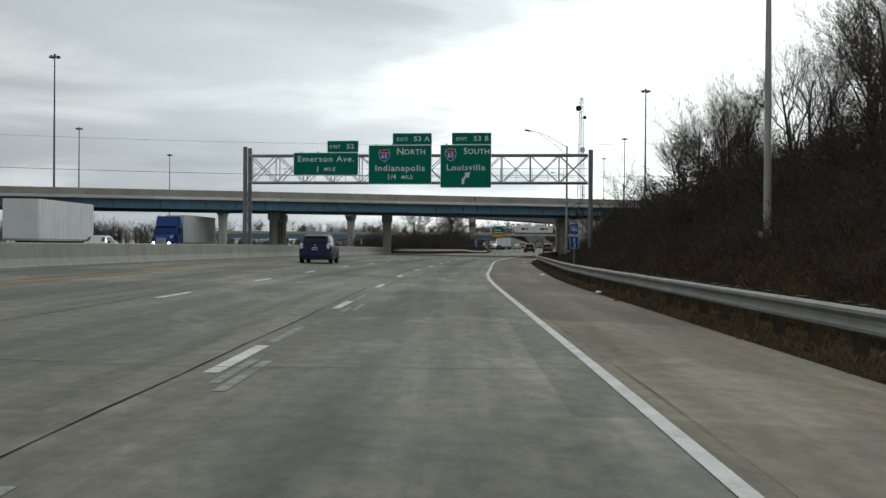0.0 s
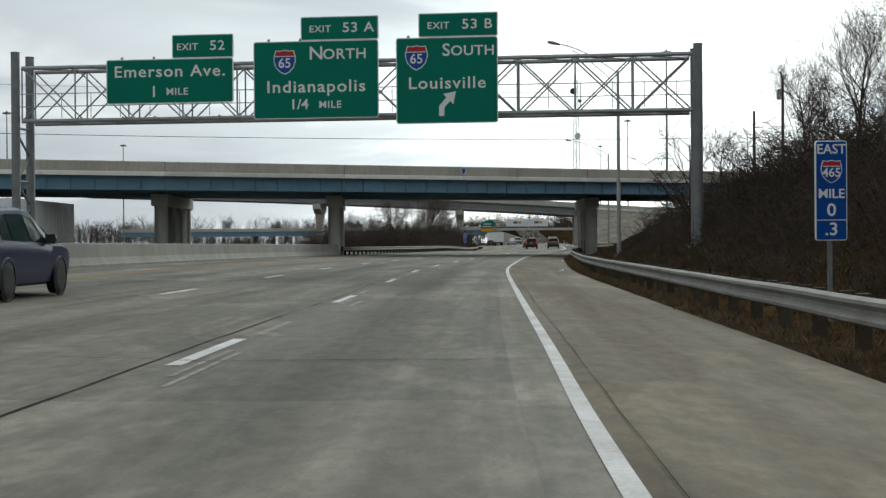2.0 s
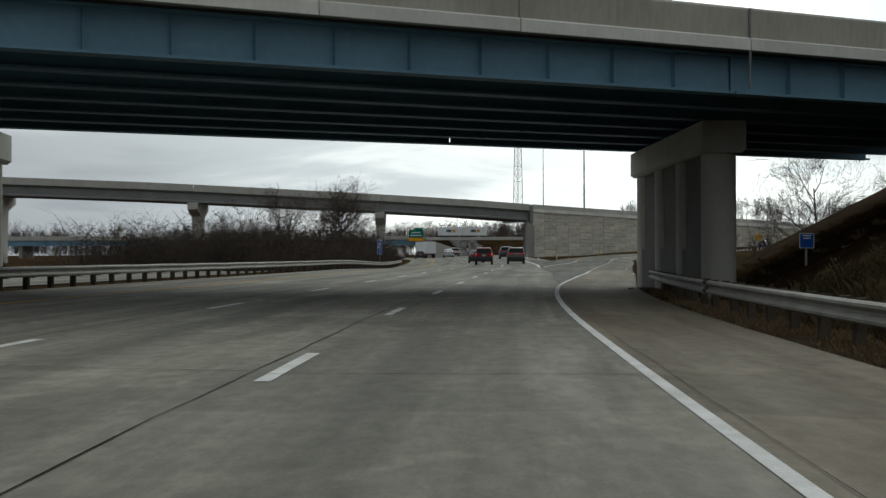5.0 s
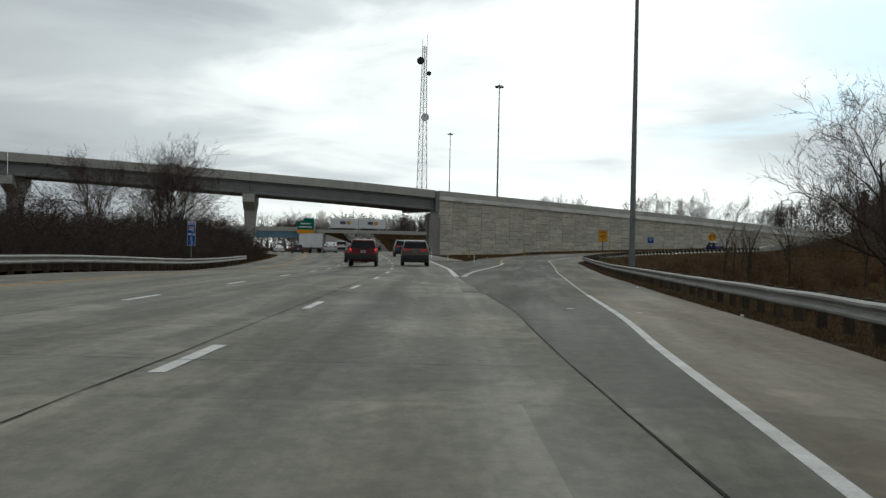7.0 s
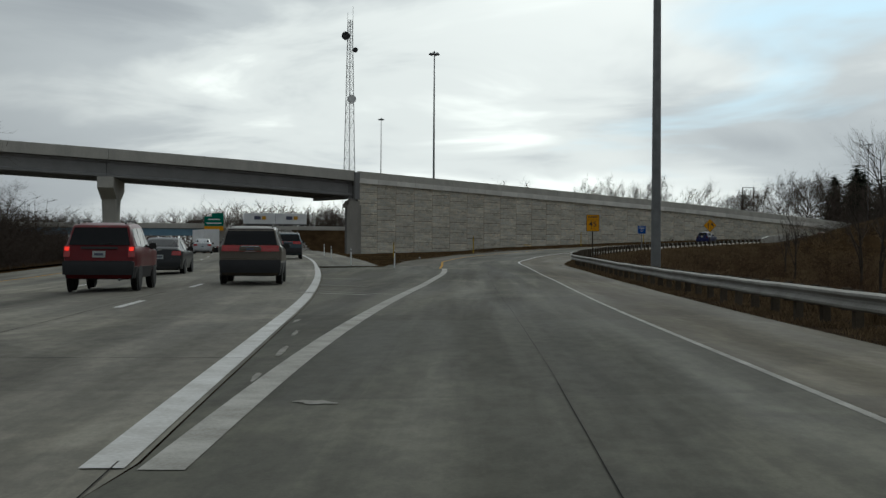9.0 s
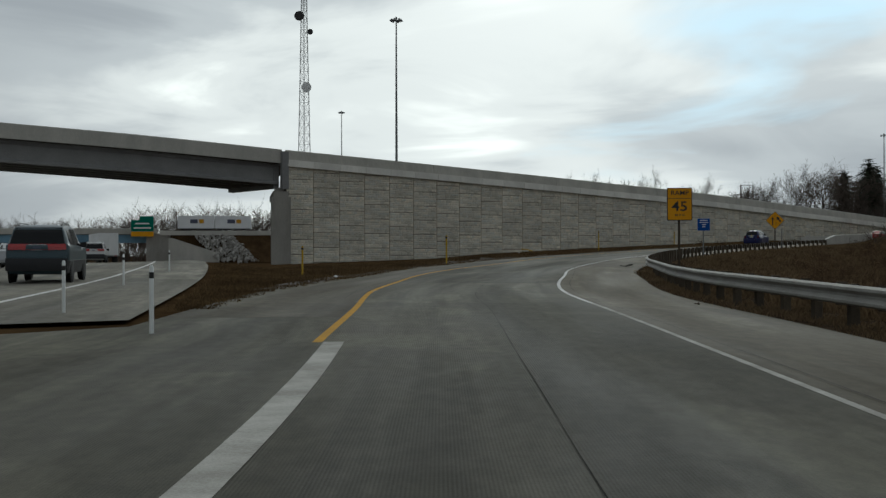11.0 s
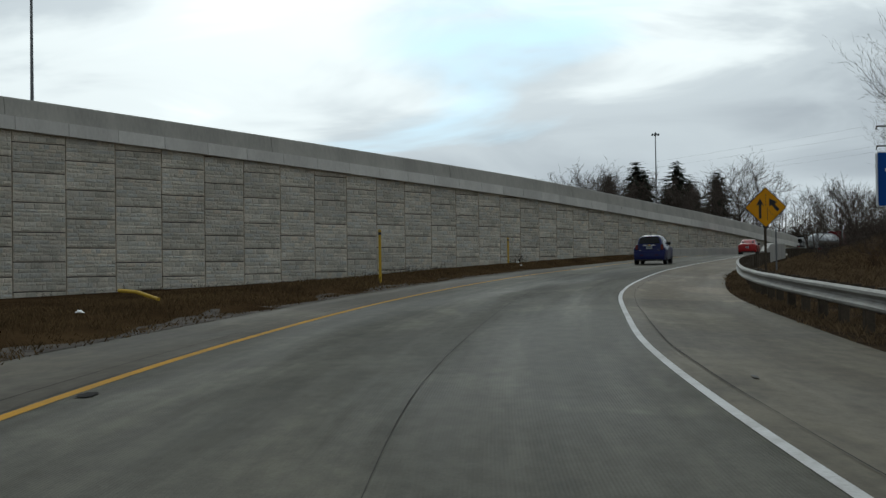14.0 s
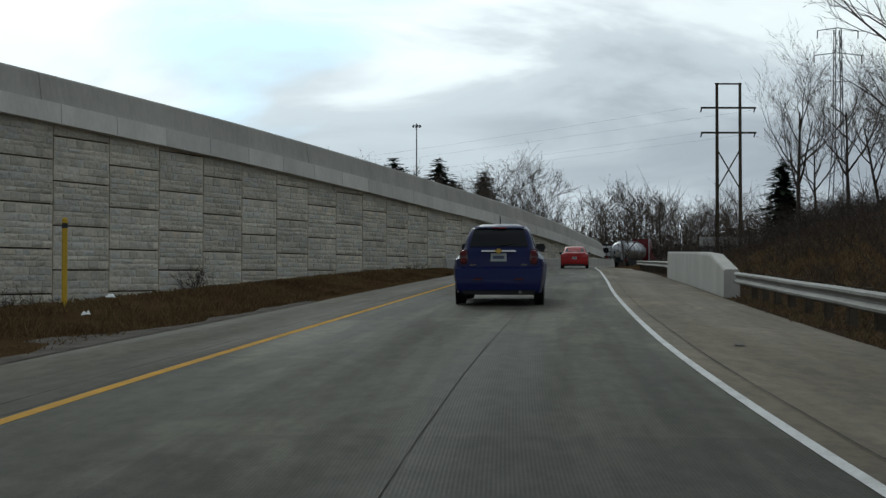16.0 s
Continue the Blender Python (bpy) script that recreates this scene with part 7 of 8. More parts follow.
# ---- vehicles ----
def paint(name, c, rough=0.34, coat=0.22, metal=0.0):
    return surface(name, c, tuple(v * 0.86 for v in c), 1.2, rough, 0.0, 30.0, metal=metal, coat=coat, spec=0.13)


M["paint_blue"] = paint("deep_blue_car_paint", (0.006, 0.010, 0.072))
M["paint_navy"] = paint("navy_car_paint", (0.009, 0.013, 0.055))
M["paint_red"] = paint("dark_red_car_paint", (0.135, 0.008, 0.011))
M["paint_bright_red"] = paint("bright_red_car_paint", (0.36, 0.012, 0.012))
M["paint_tan"] = paint("champagne_car_paint", (0.105, 0.089, 0.068))
M["paint_silver"] = paint("silver_car_paint", (0.38, 0.39, 0.40), metal=0.5)
M["paint_white"] = paint("white_car_paint", (0.62, 0.62, 0.61), metal=0.0)
M["paint_teal"] = paint("grey_blue_car_paint", (0.055, 0.085, 0.10))
M["paint_dark"] = paint("charcoal_car_paint", (0.030, 0.032, 0.034))
M["cladding"] = surface("dark_grey_body_cladding", (0.014, 0.0145, 0.016), (0.020, 0.0205, 0.022), 2.0, 0.55, 0.05, spec=0.3)
M["tyre"] = surface("tyre_rubber", (0.012, 0.012, 0.012), (0.020, 0.020, 0.019), 4.0, 0.85, 0.2)
M["rim"] = surface("alloy_rim", (0.40, 0.41, 0.42), (0.33, 0.34, 0.35), 3.0, 0.35, metal=0.8)
M["chrome"] = surface("chrome_trim", (0.70, 0.71, 0.72), (0.62, 0.63, 0.64), 3.0, 0.12, metal=1.0)
M["car_glass"] = surface("tinted_car_glass", (0.006, 0.007, 0.008), (0.009, 0.010, 0.011), 2.0, 0.10, spec=0.22)
M["clear_lens"] = surface("clear_lamp_lens", (0.55, 0.55, 0.53), (0.45, 0.45, 0.44), 3.0, 0.15, coat=0.5)
M["red_lens"] = surface("red_lamp_lens", (0.40, 0.010, 0.010), (0.30, 0.008, 0.008), 3.0, 0.15, coat=0.6)
M["mid_red_lens"] = surface("deep_red_lamp_lens", (0.13, 0.006, 0.010), (0.10, 0.005, 0.008), 3.0, 0.2, coat=0.3)
M["dark_red_lens"] = surface("dark_red_lamp_lens", (0.06, 0.004, 0.008), (0.045, 0.004, 0.007), 3.0, 0.2, coat=0.3)
M["brake_glow"] = emitter("lit_brake_lamp", (1.0, 0.03, 0.015), 1.1)
M["head_glow"] = emitter("lit_headlamp", (1.0, 0.97, 0.90), 6.0)
M["plate_white"] = surface("licence_plate", (0.36, 0.39, 0.38), (0.30, 0.33, 0.32), 2.0, 0.5)
M["plate_ink"] = surface("plate_ink", (0.06, 0.07, 0.12), (0.08, 0.09, 0.13), 2.0, 0.5)
M["gold"] = surface("gold_badge", (0.62, 0.42, 0.10), (0.52, 0.34, 0.08), 2.0, 0.3, metal=0.8)
M["black_trim"] = surface("black_plastic_trim", (0.010, 0.010, 0.010), (0.016, 0.016, 0.016), 2.0, 0.5)
M["trailer_white"] = surface("white_trailer_panel", (0.80, 0.81, 0.81), (0.70, 0.71, 0.71), 0.6, 0.5, 0.05)
M["tank_metal"] = surface("polished_tank_metal", (0.46, 0.47, 0.47), (0.36, 0.37, 0.37), 0.8, 0.3, metal=0.85)
M["cab_red"] = paint("maroon_cab_paint", (0.12, 0.012, 0.016))
M["cab_blue"] = paint("blue_cab_paint", (0.012, 0.05, 0.20))
M["cab_yellow"] = paint("yellow_box_paint", (0.55, 0.28, 0.02))


def lathe(profile, n=20):
    """Turned about the x axis: (x, radius) pairs."""
    return Shape().loft([[(x, r * math.cos(a), r * math.sin(a)) for a in np.linspace(0, 2 * math.pi, n, endpoint=False)] for x, r in profile])


def wheel(parent, x, y, r, w=0.21, spokes=6, rim="rim", side=1):
    """A tyre with its rim and spokes; side is the way it faces."""
    m = Matrix.Translation((x, y, r))
    flip = Matrix.Diagonal((side, 1, 1, 1))
    ty = lathe([(-w / 2, r * 0.62), (-w / 2, r * 0.86), (-w * 0.42, r * 0.97), (-w * 0.2, r), (w * 0.2, r), (w * 0.42, r * 0.97), (w / 2, r * 0.86), (w / 2, r * 0.62)], 24)
    t = Shape().add([m @ flip @ Vector(p) for p in ty.v], ty.f)
    ob = part("wheel", t, "tyre", parent, smooth=True)
    d = lathe([(w * 0.02, 0.01), (w * 0.05, r * 0.20), (w * 0.04, r * 0.50), (w * 0.40, r * 0.60), (w * 0.44, r * 0.64), (w * 0.30, r * 0.64), (-w * 0.3, r * 0.6)], 24)
    part("rim", Shape().add([m @ flip @ Vector(p) for p in d.v], d.f), "tyre", ob, smooth=True)
    sp = Shape()
    for k in range(spokes):
        a = 2 * math.pi * k / spokes
        c, s = math.cos(a), math.sin(a)
        sp.bar(m @ flip @ Vector((w * 0.30, r * 0.06 * c, r * 0.06 * s)), m @ flip @ Vector((w * 0.40, r * 0.60 * c, r * 0.60 * s)), r * 0.16, 0.02, up=(1, 0, 0))
    sp.add([m @ flip @ Vector(p) for p in lathe([(w * 0.26, r * 0.16), (w * 0.42, r * 0.13), (w * 0.43, 0.005)], 14).v], lathe([(w * 0.26, r * 0.16), (w * 0.42, r * 0.13), (w * 0.43, 0.005)], 14).f)
    ringp = lathe([(w * 0.36, r * 0.58), (w * 0.46, r * 0.62), (w * 0.46, r * 0.66), (w * 0.38, r * 0.66)], 24)
    sp.add([m @ flip @ Vector(p) for p in ringp.v], ringp.f)
    part("spokes", sp, rim, ob)
    return ob


class Car:
    """A car from its side line: y runs forward from the rear bumper, x to the right."""

    def __init__(self, label, color, top, belt, L, W, clear=0.24, wb=2.65, rear_axle=0.95, r=0.33, tumble=0.80, name="car", category="car", cladding=None, fender=0.0, curl=0.08, shoulder=0.03):
        self.shoulder = shoulder
        self.th = thing(name, label, category)
        self.top, self.belt, self.L, self.W, self.tumble, self.clear = top, belt, L, W, tumble, clear
        self.axles, self.r = (rear_axle, rear_axle + wb), r
        self.color, self.curl = color, curl
        stations = sorted(set(np.round(np.concatenate([[0, 0.015, 0.05, 0.10, 0.16, 0.24, 0.34], np.linspace(0.45, L - 0.45, 22), [L - 0.3, L - 0.16, L - 0.06, L - 0.01, L], [p[0] for p in top]]), 3)))
        rings = []
        for y in stations:
            rings.append(self.ring(y, fender))
        part("body", Shape().loft(rings), color, self.th, smooth=True)
        for k, ya in enumerate(self.axles):
            for side in (-1, 1):
                arch = lathe([(-0.02, 0.02), (-0.02, r * 1.20), (0.02, r * 1.24), (0.03, r * 1.13), (0.0, r * 1.10)], 24)
                xx = side * (self.half(ya, 0.45) - 0.005)
                m = Matrix.Translation((xx, ya, r + 0.02)) @ Matrix.Diagonal((side, 1, 1, 1))
                part("wheel_arch", Shape().add([m @ Vector(p) for p in arch.v], arch.f), "black_trim", self.th, smooth=True)
                wheel(self.th, side * (W / 2 - 0.10), ya, r, side=side)
        if cladding:
            z0, z1 = clear - 0.01, cladding
            for side in (-1, 1):
                ys = np.linspace(0.12, L - 0.2, 30)
                sh = Shape().loft([[(side * (self.half(y, z0) + 0.012), y, z0 + 0.02), (side * (self.half(y, z1) + 0.012), y, z1), (side * (self.half(y, z1) - 0.02), y, z1 + 0.012), (side * (self.half(y, z0) - 0.02), y, z0)] for y in ys])
                part("side_cladding", sh, "cladding", self.th)

    def zt(self, y):
        return float(np.interp(y, [p[0] for p in self.top], [p[1] for p in self.top]))

    def zb(self, y):
        return float(np.interp(y, [p[0] for p in self.belt], [p[1] for p in self.belt]))

    def plan(self, y):
        """How far the corners draw in at the ends."""
        a = min(y, self.L - y)
        front = y > self.L / 2
        k = 0.50 if front else 0.34
        return 1 - (0.17 if front else 0.10) * max(0.0, 1 - a / k) ** 2

    def half(self, y, z):
        w = self.W / 2 * self.plan(y)
        zt, zb = self.zt(y), self.zb(y)
        if z <= zb:
            t = (z - self.clear) / max(zb - self.clear, 0.01)
            return w * (0.93 + 0.07 * math.sin(min(1, max(0, t * 1.4)) * math.pi / 2) - 0.02 * max(0, t - 0.6))
        t = (z - zb) / max(zt - zb, 0.05)
        return w * 0.985 * (1 + (self.tumble - 1) * min(1.0, t) ** 1.25 - self.shoulder * min(1.0, max(0.0, t) / 0.3))

    def ring(self, y, fender):
        zt, c = self.zt(y), self.clear + (0.10 if y < 0.1 or y > self.L - 0.1 else 0.0)
        zb = min(self.zb(y), zt - 0.06)
        crown = min(1.0, max(0.0, (min(y, self.L - y) - 0.5) / 0.4))
        bulge = fender * sum(math.exp(-((y - a) / 0.42) ** 2) for a in self.axles)
        rc = min(self.curl, (zt - zb) * 0.45)
        zs = [c, c + (zb - c) * 0.18, c + (zb - c) * 0.45, c + (zb - c) * 0.75, zb, zb + (zt - zb) * 0.15, zb + (zt - zb) * 0.3, zb + (zt - zb) * 0.55, zt - rc]
        side = [(self.half(y, z) + (bulge if z < zb else 0), z) for z in zs]
        w = side[-1][0]
        half = [(0, c)] + [(side[0][0] - 0.05, c)] + side + [(w - rc * 0.12, zt - rc * 0.55), (w - rc * 0.42, zt - rc * 0.2), (w - rc, zt - 0.004), (w * 0.55, zt + 0.010 * crown), (0, zt + 0.016 * crown)]
        return [(x, y + self.bow(x, y), z) for x, z in half] + [(-x, y + self.bow(x, y), z) for x, z in half[-2:0:-1]]

    def bow(self, x, y):
        """Tail and nose curve back towards the sides."""
        k = (x / (self.W / 2)) ** 2
        return k * (0.06 * max(0.0, 1 - y / 1.2) - 0.10 * max(0.0, 1 - (self.L - y) / 1.4))

    def y_rear(self, z):
        ys = np.linspace(0, self.L * 0.45, 200)
        for y in ys:
            if self.zt(y) >= z:
                return float(y)
        return float(ys[-1])

    def y_front(self, z):
        ys = np.linspace(self.L, self.L * 0.45, 300)
        for y in ys:
            if self.zt(y) >= z:
                return float(y)
        return float(ys[-1])

    def side_window(self, y0, y1, lean0=0.0, lean1=0.0, drop=0.12, lift=0.04):
        for side in (-1, 1):
            rows = []
            for t in np.linspace(0, 1, 9):
                col = []
                for u in np.linspace(0, 1, 5):
                    y = y0 + (y1 - y0) * t + (lean0 * (1 - t) + lean1 * t) * u
                    zl, zh = self.zb(y) + lift, max(self.zt(y) - drop, self.zb(y) + lift + 0.01)
                    z = zl + (zh - zl) * u
                    col.append((side * (self.half(y, z) + 0.014), y + self.bow(self.half(y, z), y), z))
                rows.append(col)
            inner = [[(x - side * 0.03, y, z) for x, y, z in r] for r in rows]
            sh = Shape().loft([a + b[::-1] for a, b in zip(rows, inner)])
            part("side_window", sh, "car_glass", self.th, smooth=True)

    def rear_panel(self, name, z0, z1, w0, w1, mat, out=0.012, label="", x=0.0, n=6, parent=None, round_=0.0):
        """A panel lying on the sloped tail, wider or narrower upwards."""
        rows = []
        for t in np.linspace(0, 1, n):
            z = z0 + (z1 - z0) * t
            w = (w0 + (w1 - w0) * t) / 2
            if round_:
                w *= math.sqrt(max(0.06, 1 - (2 * t - 1) ** 2 * round_))
            y = self.y_rear(z)
            rows.append([(x + k * w, y - out - 0.012 + self.bow(x + k * w, y), z) for k in np.linspace(-1, 1, 7)])
        inner = [[(a, b + 0.05, c) for a, b, c in r] for r in rows]
        return part(name, Shape().loft([a + b[::-1] for a, b in zip(rows, inner)]), mat, parent or self.th, label, smooth=True)

    def front_panel(self, name, z0, z1, w0, w1, mat, out=0.012, x=0.0, n=6):
        rows = []
        for t in np.linspace(0, 1, n):
            z = z0 + (z1 - z0) * t
            w = (w0 + (w1 - w0) * t) / 2
            y = self.y_front(z)
            rows.append([(x + k * w, y + out + 0.012 + self.bow(x + k * w, y), z) for k in np.linspace(-1, 1, 7)])
        inner = [[(a, b - 0.05, c) for a, b, c in r] for r in rows]
        return part(name, Shape().loft([a + b[::-1] for a, b in zip(rows, inner)]), mat, self.th, smooth=True)

    def tail_lamp(self, z0, z1, x, w, mat="red_lens", out=0.016, round_=0.0):
        for s in (-1, 1):
            self.rear_panel("tail_lamp", z0, z1, w, w, mat, out, x=s * x, round_=round_)

    def number_plate(self, z):
        p = self.rear_panel("licence_plate", z - 0.08, z + 0.08, 0.31, 0.31, "plate_white", 0.022)
        y = self.y_rear(z)
        part("plate_bar", Shape().box(0.22, 0.006, 0.06, Matrix.Translation((0, y - 0.040, z))), "plate_ink", p)

    def mirrors(self, y, z):
        for s in (-1, 1):
            x = s * (self.half(y, z) + 0.13)
            sh = Shape().loft([[(x + dx * s, y + dy, z + dz) for dx, dz in ((-0.11, -0.07), (0.06, -0.09), (0.10, 0.0), (0.07, 0.09), (-0.10, 0.08))] for dy in (-0.05, 0.03)] + [[(x + dx * 0.6 * s, y + 0.10, z + dz * 0.6) for dx, dz in ((-0.11, -0.07), (0.06, -0.09), (0.10, 0.0), (0.07, 0.09), (-0.10, 0.08))]])
            m = part("side_mirror", sh, "black_trim", self.th, smooth=False)
            part("mirror_arm", Shape().bar((s * self.half(y, z), y + 0.03, z - 0.05), (x, y + 0.03, z - 0.05), 0.05), "black_trim", m)

    def finish(self, x, y, heading, z=None):
        z = gz(x, y) if z is None else z
        # pitch with the road under it
        dx, dy = math.sin(radians(heading)), math.cos(radians(heading))
        slope = (gz(x + dx * 4, y + dy * 4) - gz(x, y)) / 4
        self.th.matrix_world = Matrix.Translation((x, y, z + 0.012)) @ pose(0, 0, 0, 0, 0, -heading) @ pose(0, 0, 0, math.degrees(math.atan(slope)))
        return self.th


def retro_wagon():
    top = [(0, 0.52), (0.02, 0.62), (0.05, 0.72), (0.09, 0.76), (0.11, 1.05), (0.16, 1.16), (0.34, 1.47), (0.46, 1.55), (0.75, 1.59), (1.4, 1.605), (2.1, 1.585), (2.55, 1.52), (3.15, 1.10), (3.4, 1.05), (4.1, 0.95), (4.36, 0.78), (4.46, 0.60), (4.48, 0.5)]
    belt = [(0, 0.90), (3.0, 0.93), (4.48, 0.90)]
    c = Car("deep blue retro compact wagon with a chrome tail strip", "paint_blue", top, belt, 4.48, 1.76, wb=2.63, rear_axle=0.88, r=0.325, tumble=0.76, fender=0.06, curl=0.26, shoulder=0.13)
    c.rear_panel("rear_window", 1.15, 1.50, 1.16, 0.98, "car_glass", 0.014)
    c.rear_panel("bumper", 0.30, 0.72, 1.62, 1.70, "paint_blue", 0.055)
    c.rear_panel("bumper_step", 0.72, 0.75, 1.64, 1.60, "paint_blue", 0.05)
    c.rear_panel("valance", 0.23, 0.30, 1.34, 1.5, "black_trim", 0.0)
    strip_ = c.rear_panel("chrome_strip", 1.045, 1.085, 0.68, 0.66, "chrome", 0.035)
    part("badge", Shape().prism([(-0.07, -0.02), (-0.03, -0.02), (-0.03, -0.045), (0.03, -0.045), (0.03, -0.02), (0.07, -0.02), (0.07, 0.02), (0.03, 0.02), (0.03, 0.045), (-0.03, 0.045), (-0.03, 0.02), (-0.07, 0.02)][::-1], 0.03, Matrix.Translation((0, c.y_rear(1.06) - 0.06, 1.065))), "gold", strip_)
    c.number_plate(0.94)
    c.tail_lamp(0.80, 1.10, 0.69, 0.17, "dark_red_lens", 0.012, 0.6)
    for s in (-1, 1):
        for z in (0.88, 1.02):
            part("round_lamp", Shape().tube([(s * 0.69, c.y_rear(z) + 0.01, z), (s * 0.69, c.y_rear(z) - 0.02, z)], [0.062, 0.052], 16), "mid_red_lens", c.th, smooth=True)
        c.rear_panel("reflector", 0.50, 0.535, 0.16, 0.16, "dark_red_lens", 0.072, x=s * 0.40)
        part("text_bar", Shape().box(0.13, 0.01, 0.02, Matrix.Translation((s * 0.50, c.y_rear(0.80) - 0.012, 0.795))), "chrome", c.th)
    c.rear_panel("spoiler", 1.52, 1.55, 1.02, 0.98, "paint_blue", 0.06)
    c.rear_panel("brake_bar", 1.515, 1.53, 0.26, 0.26, "red_lens", 0.075)
    part("wiper", Shape().bar((-0.02, c.y_rear(1.17) - 0.04, 1.17), (0.30, c.y_rear(1.22) - 0.03, 1.22), 0.02), "black_trim", c.th)
    part("aerial", Shape().tube([(0, 1.0, 1.60), (0, 0.88, 1.78)], [0.014, 0.006], 6), "black_trim", c.th)
    c.side_window(0.62, 1.32, 0.10, 0.02, lift=0.20)
    c.side_window(1.38, 2.10, 0.02, -0.02, lift=0.20)
    c.side_window(2.16, 3.0, -0.02, -0.42, lift=0.20)
    c.front_panel("windscreen", 1.12, 1.50, 1.42, 1.12, "car_glass")
    c.mirrors(2.75, 1.13)
    part("exhaust", Shape().tube([(0.42, 0.0, 0.26), (0.42, 0.4, 0.28)], 0.03, 10), "chrome", c.th)
    part("underbody", Shape().box(1.4, 3.9, 0.1, Matrix.Translation((0, 2.2, 0.25))), "black_trim", c.th)
    return c


def hybrid_wagon():
    top = [(0, 0.50), (0.02, 0.62), (0.05, 0.72), (0.10, 0.95), (0.22, 1.12), (0.50, 1.45), (0.62, 1.50), (1.2, 1.555), (2.0, 1.575), (2.6, 1.50), (3.6, 1.02), (4.3, 0.80), (4.58, 0.62), (4.62, 0.45)]
    c = Car("dark blue hybrid hatchback wagon in the third lane", "paint_navy", top, [(0, 0.98), (4.62, 0.86)], 4.62, 1.775, wb=2.78, rear_axle=0.86, r=0.315, tumble=0.76)
    c.rear_panel("rear_window", 1.08, 1.44, 1.25, 1.02, "car_glass", 0.012)
    c.rear_panel("bumper", 0.32, 0.66, 1.60, 1.66, "paint_navy", 0.05)
    c.rear_panel("valance", 0.26, 0.34, 1.3, 1.4, "black_trim", 0.03)
    c.tail_lamp(0.80, 1.08, 0.73, 0.17, "clear_lens", 0.02, 0.3)
    c.rear_panel("spoiler", 1.47, 1.51, 1.18, 1.14, "paint_navy", 0.13)
    c.number_plate(0.80)
    part("badge", Shape().tube([(0, c.y_rear(0.98) - 0.01, 0.98), (0, c.y_rear(0.98) - 0.03, 0.98)], 0.05, 14), "chrome", c.th)
    c.side_window(0.62, 1.1, 0.20, 0.05)
    c.side_window(1.16, 2.0, 0.05, 0.0)
    c.side_window(2.06, 3.15, 0.0, -0.62)
    c.front_panel("windscreen", 1.06, 1.50, 1.44, 1.16, "car_glass")
    c.mirrors(2.95, 1.02)
    part("roof_fin", Shape().prism([(0, 0), (0.16, 0), (0.03, 0.06)], 0.03, Matrix.Translation((0, 0.8, 1.53)) @ pose(0, 0, 0, 0, 0, 90)), "paint_navy", c.th)
    part("underbody", Shape().box(1.4, 4.0, 0.1, Matrix.Translation((0, 2.3, 0.24))), "black_trim", c.th)
    return c


def boxy_suv():
    top = [(0, 0.60), (0.03, 0.72), (0.07, 0.78), (0.12, 1.05), (0.16, 1.16), (0.34, 1.60), (0.44, 1.67), (0.9, 1.72), (1.9, 1.725), (2.4, 1.68), (3.05, 1.16), (3.3, 1.10), (4.05, 1.02), (4.34, 0.9), (4.42, 0.7), (4.44, 0.55)]
    c = Car("dark red boxy suv with grey cladding and lit lamps", "paint_red", top, [(0, 1.10), (4.44, 1.04)], 4.44, 1.80, clear=0.33, wb=2.62, rear_axle=0.92, r=0.36, tumble=0.80, cladding=0.62, category="suv", fender=0.02)
    c.rear_panel("rear_window", 1.16, 1.60, 1.50, 1.28, "car_glass", 0.016)
    c.rear_panel("bumper", 0.42, 0.74, 1.72, 1.76, "cladding", 0.07)
    c.rear_panel("bumper_top", 0.74, 0.77, 1.70, 1.66, "cladding", 0.065)
    c.rear_panel("handle_strip", 1.06, 1.12, 0.9, 0.9, "black_trim", 0.03)
    c.number_plate(0.93)
    c.tail_lamp(0.86, 1.14, 0.79, 0.16, "red_lens", 0.02)
    for s in (-1, 1):
        c.rear_panel("brake_lamp", 1.02, 1.11, 0.10, 0.10, "brake_glow", 0.03, x=s * 0.79)
        part("roof_rail", Shape().tube([(s * 0.58, 0.55, 1.70), (s * 0.58, 0.7, 1.78), (s * 0.58, 2.1, 1.785), (s * 0.58, 2.3, 1.70)], 0.022, 8), "black_trim", c.th, smooth=True)
    c.rear_panel("brake_bar", 1.615, 1.635, 0.30, 0.30, "red_lens", 0.03)
    part("wiper", Shape().bar((0.0, c.y_rear(1.18) - 0.03, 1.18), (0.30, c.y_rear(1.20) - 0.03, 1.22), 0.02), "black_trim", c.th)
    c.side_window(0.40, 1.15, 0.10, 0.0)
    c.side_window(1.22, 2.0, 0.0, 0.0)
    c.side_window(2.06, 2.95, 0.0, -0.45)
    c.front_panel("windscreen", 1.20, 1.62, 1.44, 1.22, "car_glass")
    c.mirrors(2.75, 1.14)
    part("underbody", Shape().box(1.4, 3.8, 0.12, Matrix.Translation((0, 2.2, 0.36))), "black_trim", c.th)
    part("exhaust", Shape().tube([(0.5, 0.05, 0.30), (0.5, 0.5, 0.32)], 0.035, 10), "galv_dull", c.th)
    return c


